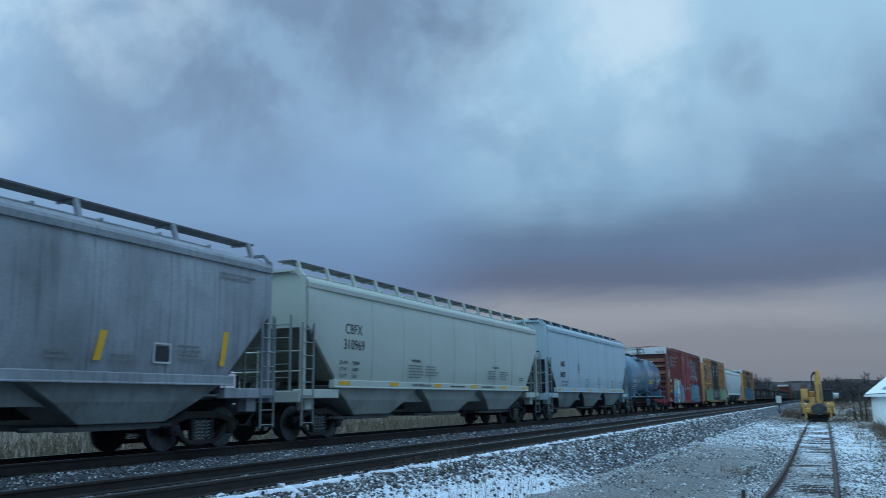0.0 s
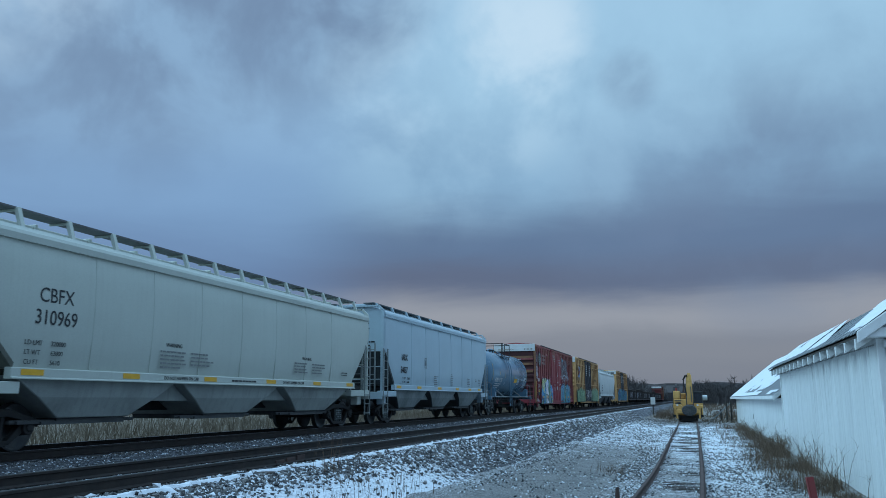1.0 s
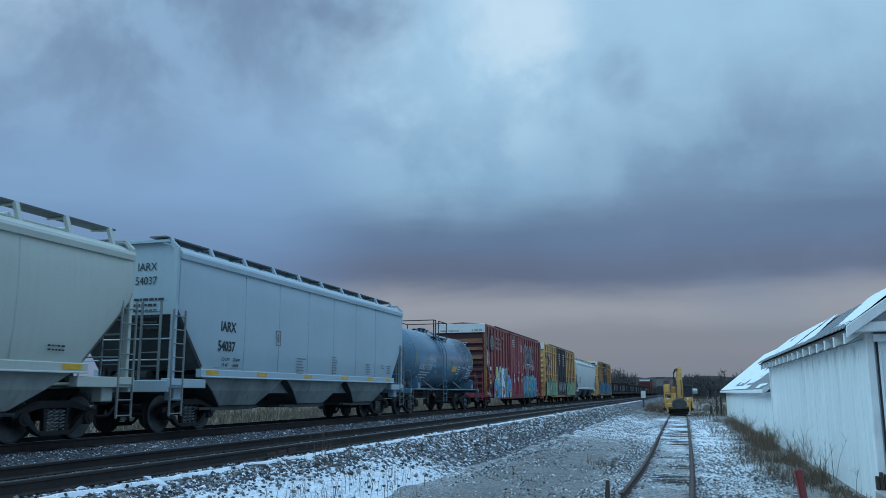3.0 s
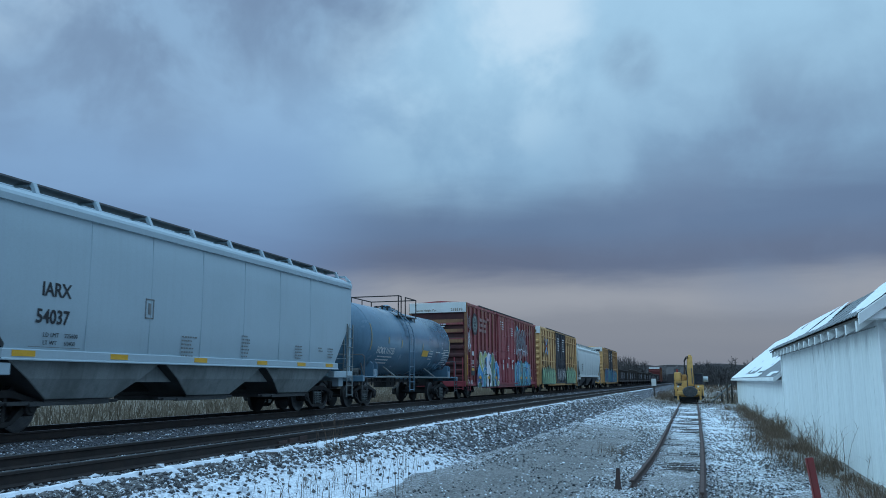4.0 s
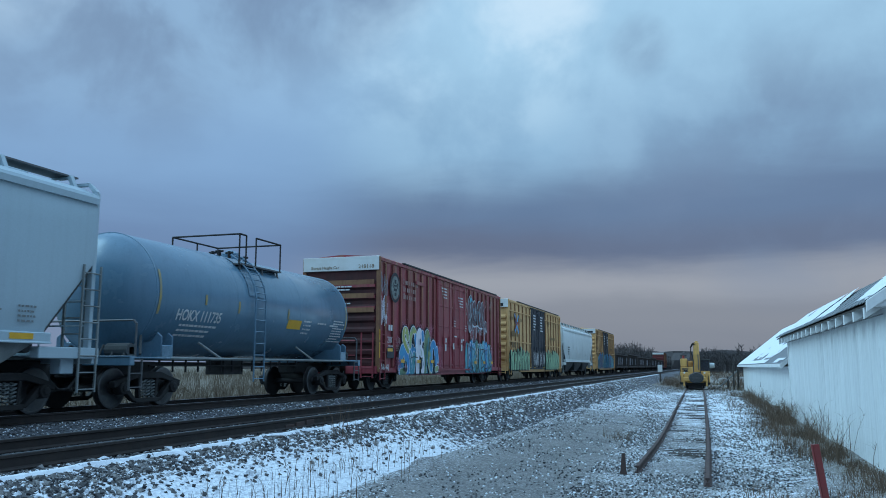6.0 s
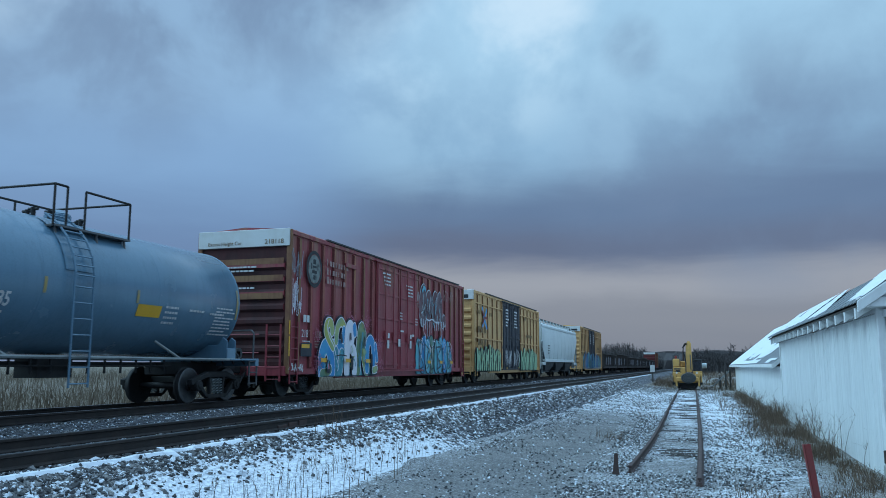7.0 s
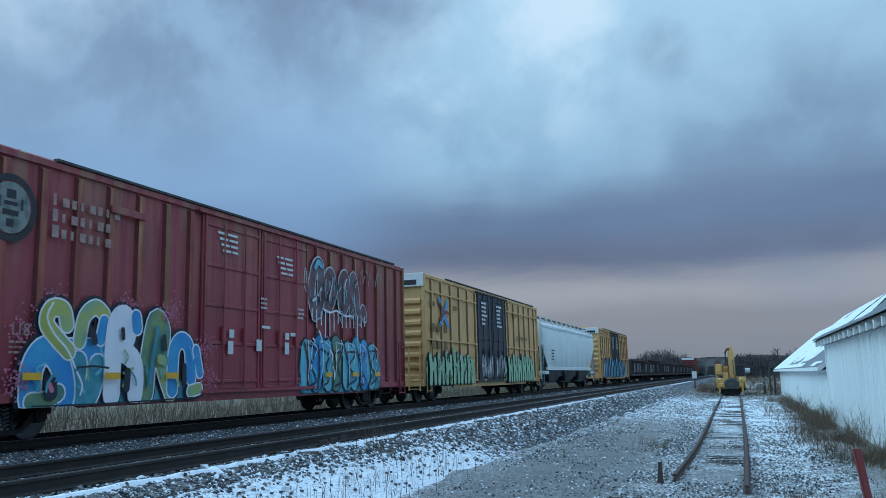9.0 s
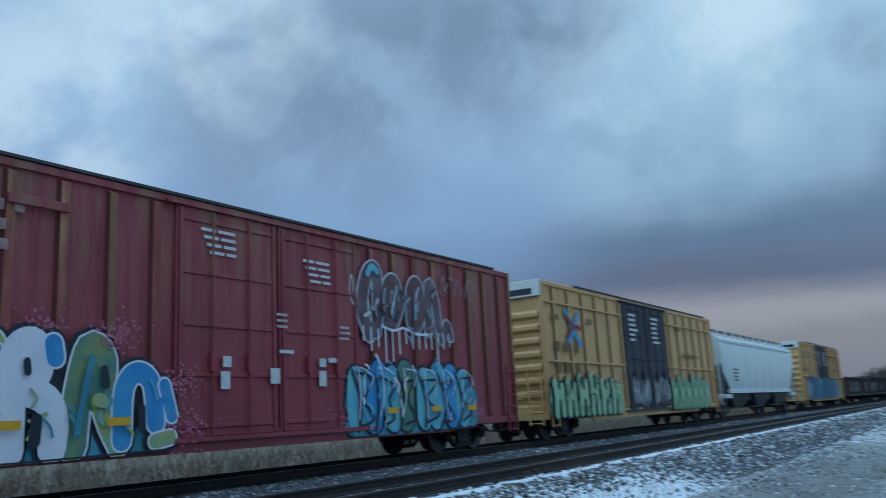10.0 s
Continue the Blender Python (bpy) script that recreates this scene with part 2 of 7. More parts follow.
M = {
    "cream": material("cream_car_paint", (0.52, 0.56, 0.50), 0.5, 0, (0.44, 0.47, 0.42), 0.4, 0.55, 0.05, 0.10, grain=30),
    "blue_grey": material("blue_grey_car_paint", (0.42, 0.53, 0.58), 0.5, 0, (0.37, 0.47, 0.51), 0.4, 0.55, 0.05, 0.10, grain=30),
    "dirty_grey": material("sooty_grey_car_paint", (0.36, 0.39, 0.42), 0.6, 0, (0.16, 0.17, 0.18), 0.45, 0.85, 0.08, 0.55, grain=22),
    "white_car": material("white_car_paint", (0.66, 0.72, 0.70), 0.5, 0, (0.52, 0.57, 0.56), 0.6, 0.5, 0.06, 0.2, grain=30),
    "tank_grey": material("tank_grey_paint", (0.125, 0.235, 0.32), 0.22, 0, (0.09, 0.17, 0.235), 0.5, 0.6, 0.03, 0.25, grain=25),
    "under_grey": material("streaked_grey_paint", (0.27, 0.30, 0.295), 0.75, 0, (0.11, 0.12, 0.115), 1.1, 0.8, 0.12, 0.35),
    "cream_under": material("dull_cream_paint", (0.36, 0.39, 0.365), 0.7, 0, (0.20, 0.215, 0.20), 0.9, 0.8, 0.1, 0.3),
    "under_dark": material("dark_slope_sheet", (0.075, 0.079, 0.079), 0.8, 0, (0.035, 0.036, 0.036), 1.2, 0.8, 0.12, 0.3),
    "red": material("oxide_red_car_paint", (0.345, 0.052, 0.066), 0.5, 0, (0.20, 0.030, 0.040), 0.8, 0.8, 0.10, 0.5, grain=26, stain=((0.31, 0.15, 0.095), 2.2, 4.9, 0.8)),
    "red_rib": material("sun_bleached_red_rib", (0.32, 0.062, 0.055), 0.65, 0, (0.14, 0.028, 0.025), 0.9, 0.8, 0.1, 0.6, 0.25, 22, stain=((0.42, 0.22, 0.10), 1.6, 4.6, 0.85)),
    "rib_shade": material("brown_rib_shade", (0.26, 0.13, 0.05), 0.85, 0, (0.12, 0.06, 0.03), 2.0, 0.8, 0.1, 0.3),
    "grime_red": material("dark_red_paint_and_rib_shade", (0.17, 0.036, 0.034), 0.85, 0, (0.08, 0.02, 0.018), 2.0, 0.8, 0.1, 0.3),
    "end_grime_shade": material("brake_dust_and_shade_on_red", (0.085, 0.022, 0.022), 0.8, 0, (0.03, 0.014, 0.014), 1.2, 0.8, 0.1, 0.4),
    "cream_slope": material("olive_grime_and_shade", (0.165, 0.17, 0.14), 0.8, 0, (0.08, 0.08, 0.065), 1.2, 0.8, 0.1, 0.3),
    "ink_soft": material("worn_grey_stencil", (0.17, 0.18, 0.18), 0.7, 0, (0.30, 0.31, 0.30), 9.0, 0.7, 0.0),
    "rust": material("tan_rust_streaks", (0.30, 0.16, 0.075), 0.8, 0, (0.18, 0.06, 0.04), 1.5, 0.9, 0.12, 0.5),
    "yellow": material("ochre_car_paint", (0.68, 0.40, 0.165), 0.6, 0, (0.52, 0.29, 0.12), 0.8, 0.7, 0.08, 0.35, grain=26),
    "navy": material("black_blue_door_paint", (0.022, 0.028, 0.040), 0.55, 0, (0.05, 0.05, 0.055), 1.0, 0.7, 0.08, 0.3),
    "gondola": material("weathered_black_car", (0.045, 0.043, 0.042), 0.8, 0, (0.09, 0.06, 0.045), 0.9, 0.8, 0.15, 0.5),
    "black": material("greasy_black_steel", (0.012, 0.012, 0.013), 0.75, 0.0, (0.026, 0.023, 0.020), 3.0, 0.8, 0.15),
    "wheel": material("dark_wheel_steel", (0.012, 0.012, 0.013), 0.65, 0.0, (0.028, 0.024, 0.021), 4.0, 0.7, 0.1),
    "tread": material("worn_tread_steel", (0.10, 0.105, 0.11), 0.4, 0.6, (0.2, 0.19, 0.18), 8.0, 0.5, 0.05),
    "grating": material("galvanised_grating", (0.16, 0.165, 0.17), 0.6, 0.6, (0.10, 0.10, 0.10), 3.0, 0.6, 0.1),
    "roof_white": material("white_roof_panel", (0.72, 0.74, 0.72), 0.5, 0, (0.55, 0.52, 0.45), 1.5, 0.5, 0.05),
    "reflector": material("yellow_reflector", (0.80, 0.42, 0.02), 0.4, 0, (0.6, 0.30, 0.02), 4.0, 0.5, 0.03),
    "stripe_worn": material("worn_yellow_stripe", (0.42, 0.30, 0.09), 0.5, 0, (0.13, 0.22, 0.26), 5.0, 0.8, 0.0),
    "ink": material("black_stencil_ink", (0.018, 0.02, 0.024), 0.6, 0, (0.04, 0.042, 0.045), 8.0, 0.6, 0.0),
    "ink_white": material("white_stencil_paint", (0.66, 0.68, 0.68), 0.6, 0, (0.45, 0.44, 0.42), 8.0, 0.6, 0.0),
    "ink_faint": material("faded_white_lettering", (0.40, 0.28, 0.25), 0.7, 0, (0.23, 0.09, 0.08), 6.0, 0.8, 0.0),
    "ink_brown": material("faded_brown_lettering", (0.17, 0.10, 0.04), 0.7, 0, (0.30, 0.18, 0.06), 6.0, 0.8, 0.0),
    "rail": material("rail_side_rust", (0.024, 0.019, 0.017), 0.75, 0.1, (0.045, 0.031, 0.025), 3.0, 0.8, 0.15),
    "rail_head": material("polished_rail_head", (0.20, 0.21, 0.22), 0.35, 1.0, (0.10, 0.095, 0.09), 2.0, 0.6, 0.05),
    "rail_rust": material("brown_rust_rail", (0.055, 0.035, 0.031), 0.8, 0.0, (0.10, 0.052, 0.04), 3.0, 0.7, 0.2),
    "tie": material("weathered_tie_timber", (0.062, 0.052, 0.046), 0.9, 0, (0.13, 0.11, 0.10), 3.0, 0.8, 0.5, 0.0, 0.35, 40, (1, 6, 6)),
    "snow": material("thin_snow", (0.80, 0.84, 0.88), 0.7, 0, (0.62, 0.66, 0.70), 5.0, 0.6, 0.3, grain=45),
    "shed_white": material("white_painted_siding", (0.76, 0.79, 0.79), 0.6, 0, (0.60, 0.63, 0.64), 0.7, 0.6, 0.08, 0.34, 0.045, 30),
    "shed_trim": material("white_trim_paint", (0.78, 0.80, 0.80), 0.6, 0, (0.55, 0.55, 0.52), 2.0, 0.5, 0.1, 0.15),
    "metal_roof": material("dull_tin_roof", (0.17, 0.19, 0.20), 0.5, 0.3, (0.25, 0.27, 0.28), 1.2, 0.7, 0.1),
    "concrete": material("pale_concrete", (0.34, 0.33, 0.31), 0.85, 0, (0.22, 0.21, 0.20), 2.0, 0.7, 0.3),
    "mow_yellow": material("machine_yellow", (0.71, 0.40, 0.115), 0.55, 0, (0.38, 0.21, 0.07), 1.6, 0.7, 0.06, 0.25),
    "rubber": material("black_rubber", (0.018, 0.018, 0.018), 0.85, 0, (0.03, 0.03, 0.03), 6.0, 0.5, 0.2),
    "red_post": material("red_painted_post", (0.26, 0.035, 0.035), 0.6, 0, (0.16, 0.05, 0.04), 5.0, 0.7, 0.12),
    "dry": material("dry_weed", (0.165, 0.11, 0.072), 0.95, 0, (0.08, 0.054, 0.038), 8.0, 0.7, 0.0, 0, 0.2),
    "straw": material("straw_grass", (0.155, 0.12, 0.082), 0.95, 0, (0.09, 0.073, 0.052), 3.0, 0.7, 0.0),
    "twig": material("bare_twigs", (0.066, 0.058, 0.058), 0.95, 0, (0.095, 0.082, 0.078), 0.2, 0.6, 0.0),
    "wood_dark": material("dark_weathered_wood", (0.055, 0.048, 0.042), 0.9, 0, (0.10, 0.09, 0.08), 4.0, 0.7, 0.3),
    "sp_blue": material("graffiti_blue", (0.02, 0.25, 0.58), 0.5, 0, (0.06, 0.40, 0.62), 1.3, 0.9, 0.0),
    "sp_cyan": material("graffiti_cyan", (0.16, 0.54, 0.60), 0.5, 0, (0.05, 0.34, 0.56), 1.8, 0.95, 0.0),
    "sp_green": material("graffiti_green", (0.05, 0.20, 0.18), 0.5, 0, (0.36, 0.40, 0.09), 1.3, 0.9, 0.0),
    "sp_lime": material("graffiti_yellow_green", (0.48, 0.48, 0.10), 0.5, 0, (0.10, 0.36, 0.34), 1.2, 0.95, 0.0),
    "sp_mint": material("graffiti_mint", (0.34, 0.56, 0.34), 0.5, 0, (0.20, 0.42, 0.26), 1.5, 0.7, 0.0),
    "sp_white": material("graffiti_white", (0.80, 0.81, 0.86), 0.5, 0, (0.62, 0.63, 0.74), 1.5, 0.6, 0.0),
    "sp_pink": material("graffiti_pink", (0.60, 0.19, 0.29), 0.6, 0, (0.34, 0.08, 0.12), 4.0, 0.9, 0.0),
    "sp_black": material("graffiti_black", (0.012, 0.016, 0.026), 0.5, 0, (0.02, 0.03, 0.05), 2.0, 0.6, 0.0),
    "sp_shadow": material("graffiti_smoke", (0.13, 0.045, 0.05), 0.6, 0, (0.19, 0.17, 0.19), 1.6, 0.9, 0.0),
    "sp_drip": material("graffiti_pale_drips", (0.56, 0.68, 0.72), 0.5, 0, (0.32, 0.33, 0.37), 2.5, 0.9, 0.0),
    "sp_silver": material("graffiti_silver", (0.30, 0.33, 0.37), 0.5, 0.2, (0.14, 0.13, 0.15), 2.0, 0.8, 0.0),
}
glass = bpy.data.materials.new("cab_glass")
glass.use_nodes = True
gs = glass.node_tree.nodes["Principled BSDF"]
gs.inputs["Base Color"].default_value, gs.inputs["Roughness"].default_value = (0.03, 0.04, 0.05, 1), 0.08
gs.inputs["Transmission Weight"].default_value = 0.35
M["glass"] = glass
M["emblem_grey"] = material("emblem_grey_green", (0.24, 0.27, 0.25), 0.7, 0, (0.07, 0.08, 0.075), 5.0, 0.9, 0.0)
M["sp_teal"] = material("graffiti_teal", (0.03, 0.22, 0.30), 0.5, 0, (0.10, 0.42, 0.50), 1.6, 0.9, 0.0)




def stone_material():
    m = bpy.data.materials.new("grey_ballast_stone")
    m.use_nodes = True
    t = m.node_tree
    sh = t.nodes["Principled BSDF"]
    g = t.nodes.new("ShaderNodeNewGeometry")
    ramp = t.nodes.new("ShaderNodeValToRGB")
    ramp.color_ramp.interpolation = "LINEAR"
    for place_on, tone in ((0.45, (0.115, 0.115, 0.117, 1)), (0.78, (0.30, 0.29, 0.275, 1)), (0.82, (0.74, 0.78, 0.82, 1))):
        ramp.color_ramp.elements.new(place_on).color = tone
    ramp.color_ramp.elements[0].color, ramp.color_ramp.elements[-1].color = (0.022, 0.023, 0.026, 1), (0.80, 0.84, 0.88, 1)
    t.links.new(g.outputs["Random Per Island"], ramp.inputs[0])
    t.links.new(ramp.outputs[0], sh.inputs["Base Color"])
    sh.inputs["Roughness"].default_value = 0.85
    return m


M["stone"] = stone_material()


# ---- mesh tools ----
def box(bm, x0, x1, y0, y1, z0, z1):
    v = [bm.verts.new((x, y, z)) for x in (x0, x1) for y in (y0, y1) for z in (z0, z1)]
    for f in ((0, 1, 3, 2), (4, 6, 7, 5), (0, 4, 5, 1), (2, 3, 7, 6), (0, 2, 6, 4), (1, 5, 7, 3)):
        bm.faces.new([v[i] for i in f])
    return bm


def loft(bm, rings, caps=True, closed=True):
    """Skin through rings of equally many points."""
    vs = [[bm.verts.new(p) for p in r] for r in rings]
    n = len(vs[0])
    for a, b in zip(vs, vs[1:]):
        for i in range(n if closed else n - 1):
            j = (i + 1) % n
            bm.faces.new((a[i], a[j], b[j], b[i]))
    if caps and closed:
        bm.faces.new(vs[0][::-1])
        bm.faces.new(vs[-1])
    return bm


def rod(bm, a, b, r, sides=6, r2=None):
    a, b = Vector(a), Vector(b)
    q = (b - a).to_track_quat("Z", "Y")
    ring = [q @ Vector((math.cos(2 * math.pi * i / sides), math.sin(2 * math.pi * i / sides), 0)) for i in range(sides)]
    return loft(bm, [[a + c * r for c in ring], [b + c * (r if r2 is None else r2) for c in ring]])


def rods(bm, points, r, sides=6):
    for a, b in zip(points, points[1:]):
        rod(bm, a, b, r, sides)
    return bm


def disc_x(bm, x0, x1, y, z, r0, r1=None, sides=24):
    r1 = r0 if r1 is None else r1
    ring = lambda x, r: [(x, y + r * math.cos(2 * math.pi * i / sides), z + r * math.sin(2 * math.pi * i / sides)) for i in range(sides)]
    return loft(bm, [ring(x0, r0), ring(x1, r1)])


def prism_x(bm, x0, x1, outline):
    """An outline of (y, z) drawn from x0 to x1."""
    return loft(bm, [[(x0, y, z) for y, z in outline], [(x1, y, z) for y, z in outline]])


def prism_y(bm, y0, y1, outline):
    return loft(bm, [[(x, y0, z) for x, z in outline], [(x, y1, z) for x, z in outline]])


def curve_pts(pts, n=5):
    out = []
    for i in range(len(pts) - 1):
        p0, p1, p2, p3 = pts[max(i - 1, 0)], pts[i], pts[i + 1], pts[min(i + 2, len(pts) - 1)]
        for k in range(n):
            t = k / n
            out.append(tuple(0.5 * (2 * b + (c - a) * t + (2 * a - 5 * b + 4 * c - d) * t * t + (3 * b - a - 3 * c + d) * t ** 3) for a, b, c, d in zip(p0, p1, p2, p3)))
    return out + [pts[-1]]


def mesh_of(name, bm, mat, bevel=0.0, smooth=False):
    bmesh.ops.recalc_face_normals(bm, faces=bm.faces)
    if bevel:
        bmesh.ops.bevel(bm, geom=[e for e in bm.edges if len(e.link_faces) == 2 and e.calc_face_angle(0) > 0.6], offset=bevel, segments=1, affect="EDGES", clamp_overlap=True)
    me = bpy.data.meshes.new(name)
    bm.to_mesh(me)
    bm.free()
    me.materials.append(M[mat] if isinstance(mat, str) else mat)
    if smooth:
        for p in me.polygons:
            p.use_smooth = True
        me.set_sharp_from_angle(angle=radians(40))
    return me


def part(name, bm, mat, parent=None, label="", bevel=0.0, smooth=False):
    ob = new(name, mesh_of(name, bm, mat, bevel, smooth))
    ob.parent = parent
    return tagged(ob, label)


def shared(name, me, parent, at=(0, 0, 0), turn=None):
    ob = new(name, me)
    ob.parent = parent
    ob.matrix_basis = Matrix.Translation(at) @ (turn or Matrix())
    return ob


def thing(name, label, category, group="", at=(0, 0, 0)):
    ob = new(name)
    ob.location = at
    ob.empty_display_size = 0.3
    return tagged(ob, label, category, group)


def mesh_from(name, verts, faces, mat):
    me = bpy.data.meshes.new(name)
    me.from_pydata(verts, [], faces)
    me.materials.append(M[mat] if isinstance(mat, str) else mat)
    return me


SIDE = Matrix(((0, 0, 1, 0), (1, 0, 0, 0), (0, 1, 0, 0), (0, 0, 0, 1)))   # writing on a side that faces +x
END = Matrix(((1, 0, 0, 0), (0, 0, -1, 0), (0, 1, 0, 0), (0, 0, 0, 1)))   # writing on an end that faces -y


def letters(words, size, mat, parent, at, turn=SIDE, stretch=1.0, bold=0.0):
    cu = bpy.data.curves.new("lettering", "FONT")
    cu.body, cu.size, cu.extrude, cu.offset, cu.resolution_u = words, size, 0.002, bold, 3
    tmp = bpy.data.objects.new("lettering", cu)
    me = bpy.data.meshes.new_from_object(tmp)
    bpy.data.objects.remove(tmp)
    me.transform(Matrix.Diagonal((stretch, 1, 1, 1)))
    me.materials.clear()
    me.materials.append(M[mat])
    ob = new("lettering", me)
    ob.parent = parent
    ob.matrix_basis = Matrix.Translation(at) @ turn
    return ob


def bars(rows, mat, parent, at, turn=SIDE, name="stencil"):
    """Writing too small to read: rows of (start, length, height above, thickness)."""
    bm = bmesh.new()
    for x, w, y, h in rows:
        box(bm, x, x + w, y, y + h, 0, 0.003)
    ob = part(name, bm, mat, parent)
    ob.matrix_basis = Matrix.Translation(at) @ turn
    return tagged(ob, kind="stuff") if len(rows) > 1 else ob


def small_print(rng, width, lines, step, mat, parent, at, turn=SIDE):
    rows = []
    for k in range(lines):
        x = 0.0
        while x < width * rng.uniform(0.7, 1.0):
            w = rng.uniform(0.06, 0.2) * min(1, width)
            rows.append((x, w, -k * step, step * 0.42))
            x += w + 0.03
    return bars(rows, mat, parent, at, turn)


# ---- ground, ballast and tracks ----
def ground_material():
    m = bpy.data.materials.new("frozen_gravel_and_snow")
    m.use_nodes = True
    t = m.node_tree
    sh = t.nodes["Principled BSDF"]
    co = t.nodes.new("ShaderNodeTexCoord").outputs["Object"]
    sep = t.nodes.new("ShaderNodeSeparateXYZ")
    t.links.new(co, sep.inputs[0])

    def tex(kind, s, **kw):
        n = t.nodes.new(kind)
        n.inputs["Scale"].default_value = s
        for k, v in kw.items():
            n.inputs[k].default_value = v
        t.links.new(co, n.inputs["Vector"])
        return n

    def rng(f, a, b, c=0.0, d=1.0):
        n = t.nodes.new("ShaderNodeMapRange")
        n.interpolation_type = "SMOOTHSTEP"
        for k, v in zip(("From Min", "From Max", "To Min", "To Max"), (a, b, c, d)):
            n.inputs[k].default_value = v
        t.links.new(f, n.inputs["Value"])
        return n.outputs[0]

    def op(o, a, b, clamp=False):
        n = t.nodes.new("ShaderNodeMath")
        n.operation, n.use_clamp = o, clamp
        for i, v in enumerate((a, b)):
            if hasattr(v, "links"):
                t.links.new(v, n.inputs[i])
            else:
                n.inputs[i].default_value = v
        return n.outputs[0]

    def mix(f, a, b):
        n = t.nodes.new("ShaderNodeMix")
        n.data_type = "RGBA"
        for s, v in ((n.inputs[0], f), (n.inputs[6], a), (n.inputs[7], b)):
            if hasattr(v, "links"):
                t.links.new(v, s)
            else:
                s.default_value = v if len(v) == 4 else (*v, 1)
        return n.outputs[2]

    x, y = sep.outputs[0], sep.outputs[1]
    pebble = tex("ShaderNodeTexVoronoi", 30.0)
    broad = tex("ShaderNodeTexNoise", 0.33, Detail=5.0, Roughness=0.6, Distortion=0.6).outputs["Fac"]
    patch = tex("ShaderNodeTexNoise", 1.9, Detail=6.0, Roughness=0.7).outputs["Fac"]
    speck = tex("ShaderNodeTexNoise", 26.0, Detail=3.0, Roughness=0.7).outputs["Fac"]
    gravel = mix(rng(patch, 0.35, 0.7), (0.165, 0.158, 0.150), (0.27, 0.258, 0.24))
    hue = t.nodes.new("ShaderNodeSeparateColor")
    t.links.new(pebble.outputs["Color"], hue.inputs[0])
    gravel = mix(op("MULTIPLY", hue.outputs[0], 0.55), gravel, (0.085, 0.084, 0.084))
    grass = mix(rng(patch, 0.3, 0.7), (0.105, 0.082, 0.056), (0.18, 0.142, 0.095))
    field = op("MAXIMUM", rng(x, -19.5, -18.0, 1, 0), rng(x, 1.7, 3.0))
    # rough grass takes over behind the parked crane
    field = op("MAXIMUM", field, rng(op("ADD", y, op("MULTIPLY", tex("ShaderNodeTexNoise", 0.25, Detail=4.0).outputs["Fac"], 24.0)), 76, 92))
    base = mix(field, gravel, grass)
    # snow lies thick beside the ballast and round the siding, thin on the driven strip
    toe = op("MULTIPLY", op("MULTIPLY", rng(x, -6.9, -6.2), rng(x, -5.6, -4.8, 1, 0)), rng(y, 11, 22, 1, 0.12))
    siding = op("ADD", op("MULTIPLY", op("MULTIPLY", rng(x, -2.6, -1.4), rng(x, 0.9, 2.4, 1, 0)), op("MAXIMUM", rng(y, 34, 50, 0.35, 1), rng(x, -0.2, 0.1))), op("MULTIPLY", op("MULTIPLY", rng(x, 0.0, 0.5), rng(x, 1.2, 2.0, 1, 0)), rng(y, 18, 30, 0.0, 0.5)))
    driven = op("MULTIPLY", op("MULTIPLY", rng(x, -5.0, -4.2), rng(x, -2.6, -1.8, 1, 0)), rng(y, 26, 40, 1, 0))
    far = rng(y, 16, 60)
    thick = op("ADD", op("MULTIPLY", toe, 0.34), op("MULTIPLY", siding, 0.10))
    thick = op("SUBTRACT", op("ADD", thick, op("MULTIPLY", op("MULTIPLY", far, rng(y, 62, 76, 1, 0)), 0.22)), op("MULTIPLY", driven, 0.12))
    fine_cell = tex("ShaderNodeTexVoronoi", 60.0)
    fc = t.nodes.new("ShaderNodeSeparateColor")
    t.links.new(fine_cell.outputs["Color"], fc.inputs[0])
    cells = op("ADD", op("MULTIPLY", hue.outputs[1], 0.16), op("MULTIPLY", fc.outputs[0], 0.16))
    snow = op("ADD", op("ADD", op("MULTIPLY", broad, 0.55), op("MULTIPLY", patch, 0.40)), cells)
    snow = rng(op("ADD", snow, thick), 0.69, 0.81)
    snow = op("MULTIPLY", snow, op("SUBTRACT", 1.0, op("MULTIPLY", field, 0.8)))
    dust = op("MAXIMUM", op("MULTIPLY", snow, 0.95), op("MULTIPLY", op("SUBTRACT", rng(op("ADD", cells, op("MULTIPLY", far, 0.05)), 0.14, 0.26), op("MULTIPLY", driven, 0.5), True), 0.50))
    dust = op("MULTIPLY", dust, op("MULTIPLY", rng(x, -21, -18.4, 0.08, 1), rng(y, 68, 84, 1, 0.45)))
    t.links.new(mix(dust, base, (0.82, 0.86, 0.90)), sh.inputs["Base Color"])
    sh.inputs["Roughness"].default_value = 0.85
    b = t.nodes.new("ShaderNodeBump")
    b.inputs["Strength"].default_value, b.inputs["Distance"].default_value = 0.7, 0.05
    t.links.new(op("ADD", op("MULTIPLY", pebble.outputs["Distance"], -1.0), speck), b.inputs["Height"])
    t.links.new(b.outputs[0], sh.inputs["Normal"])
    return m


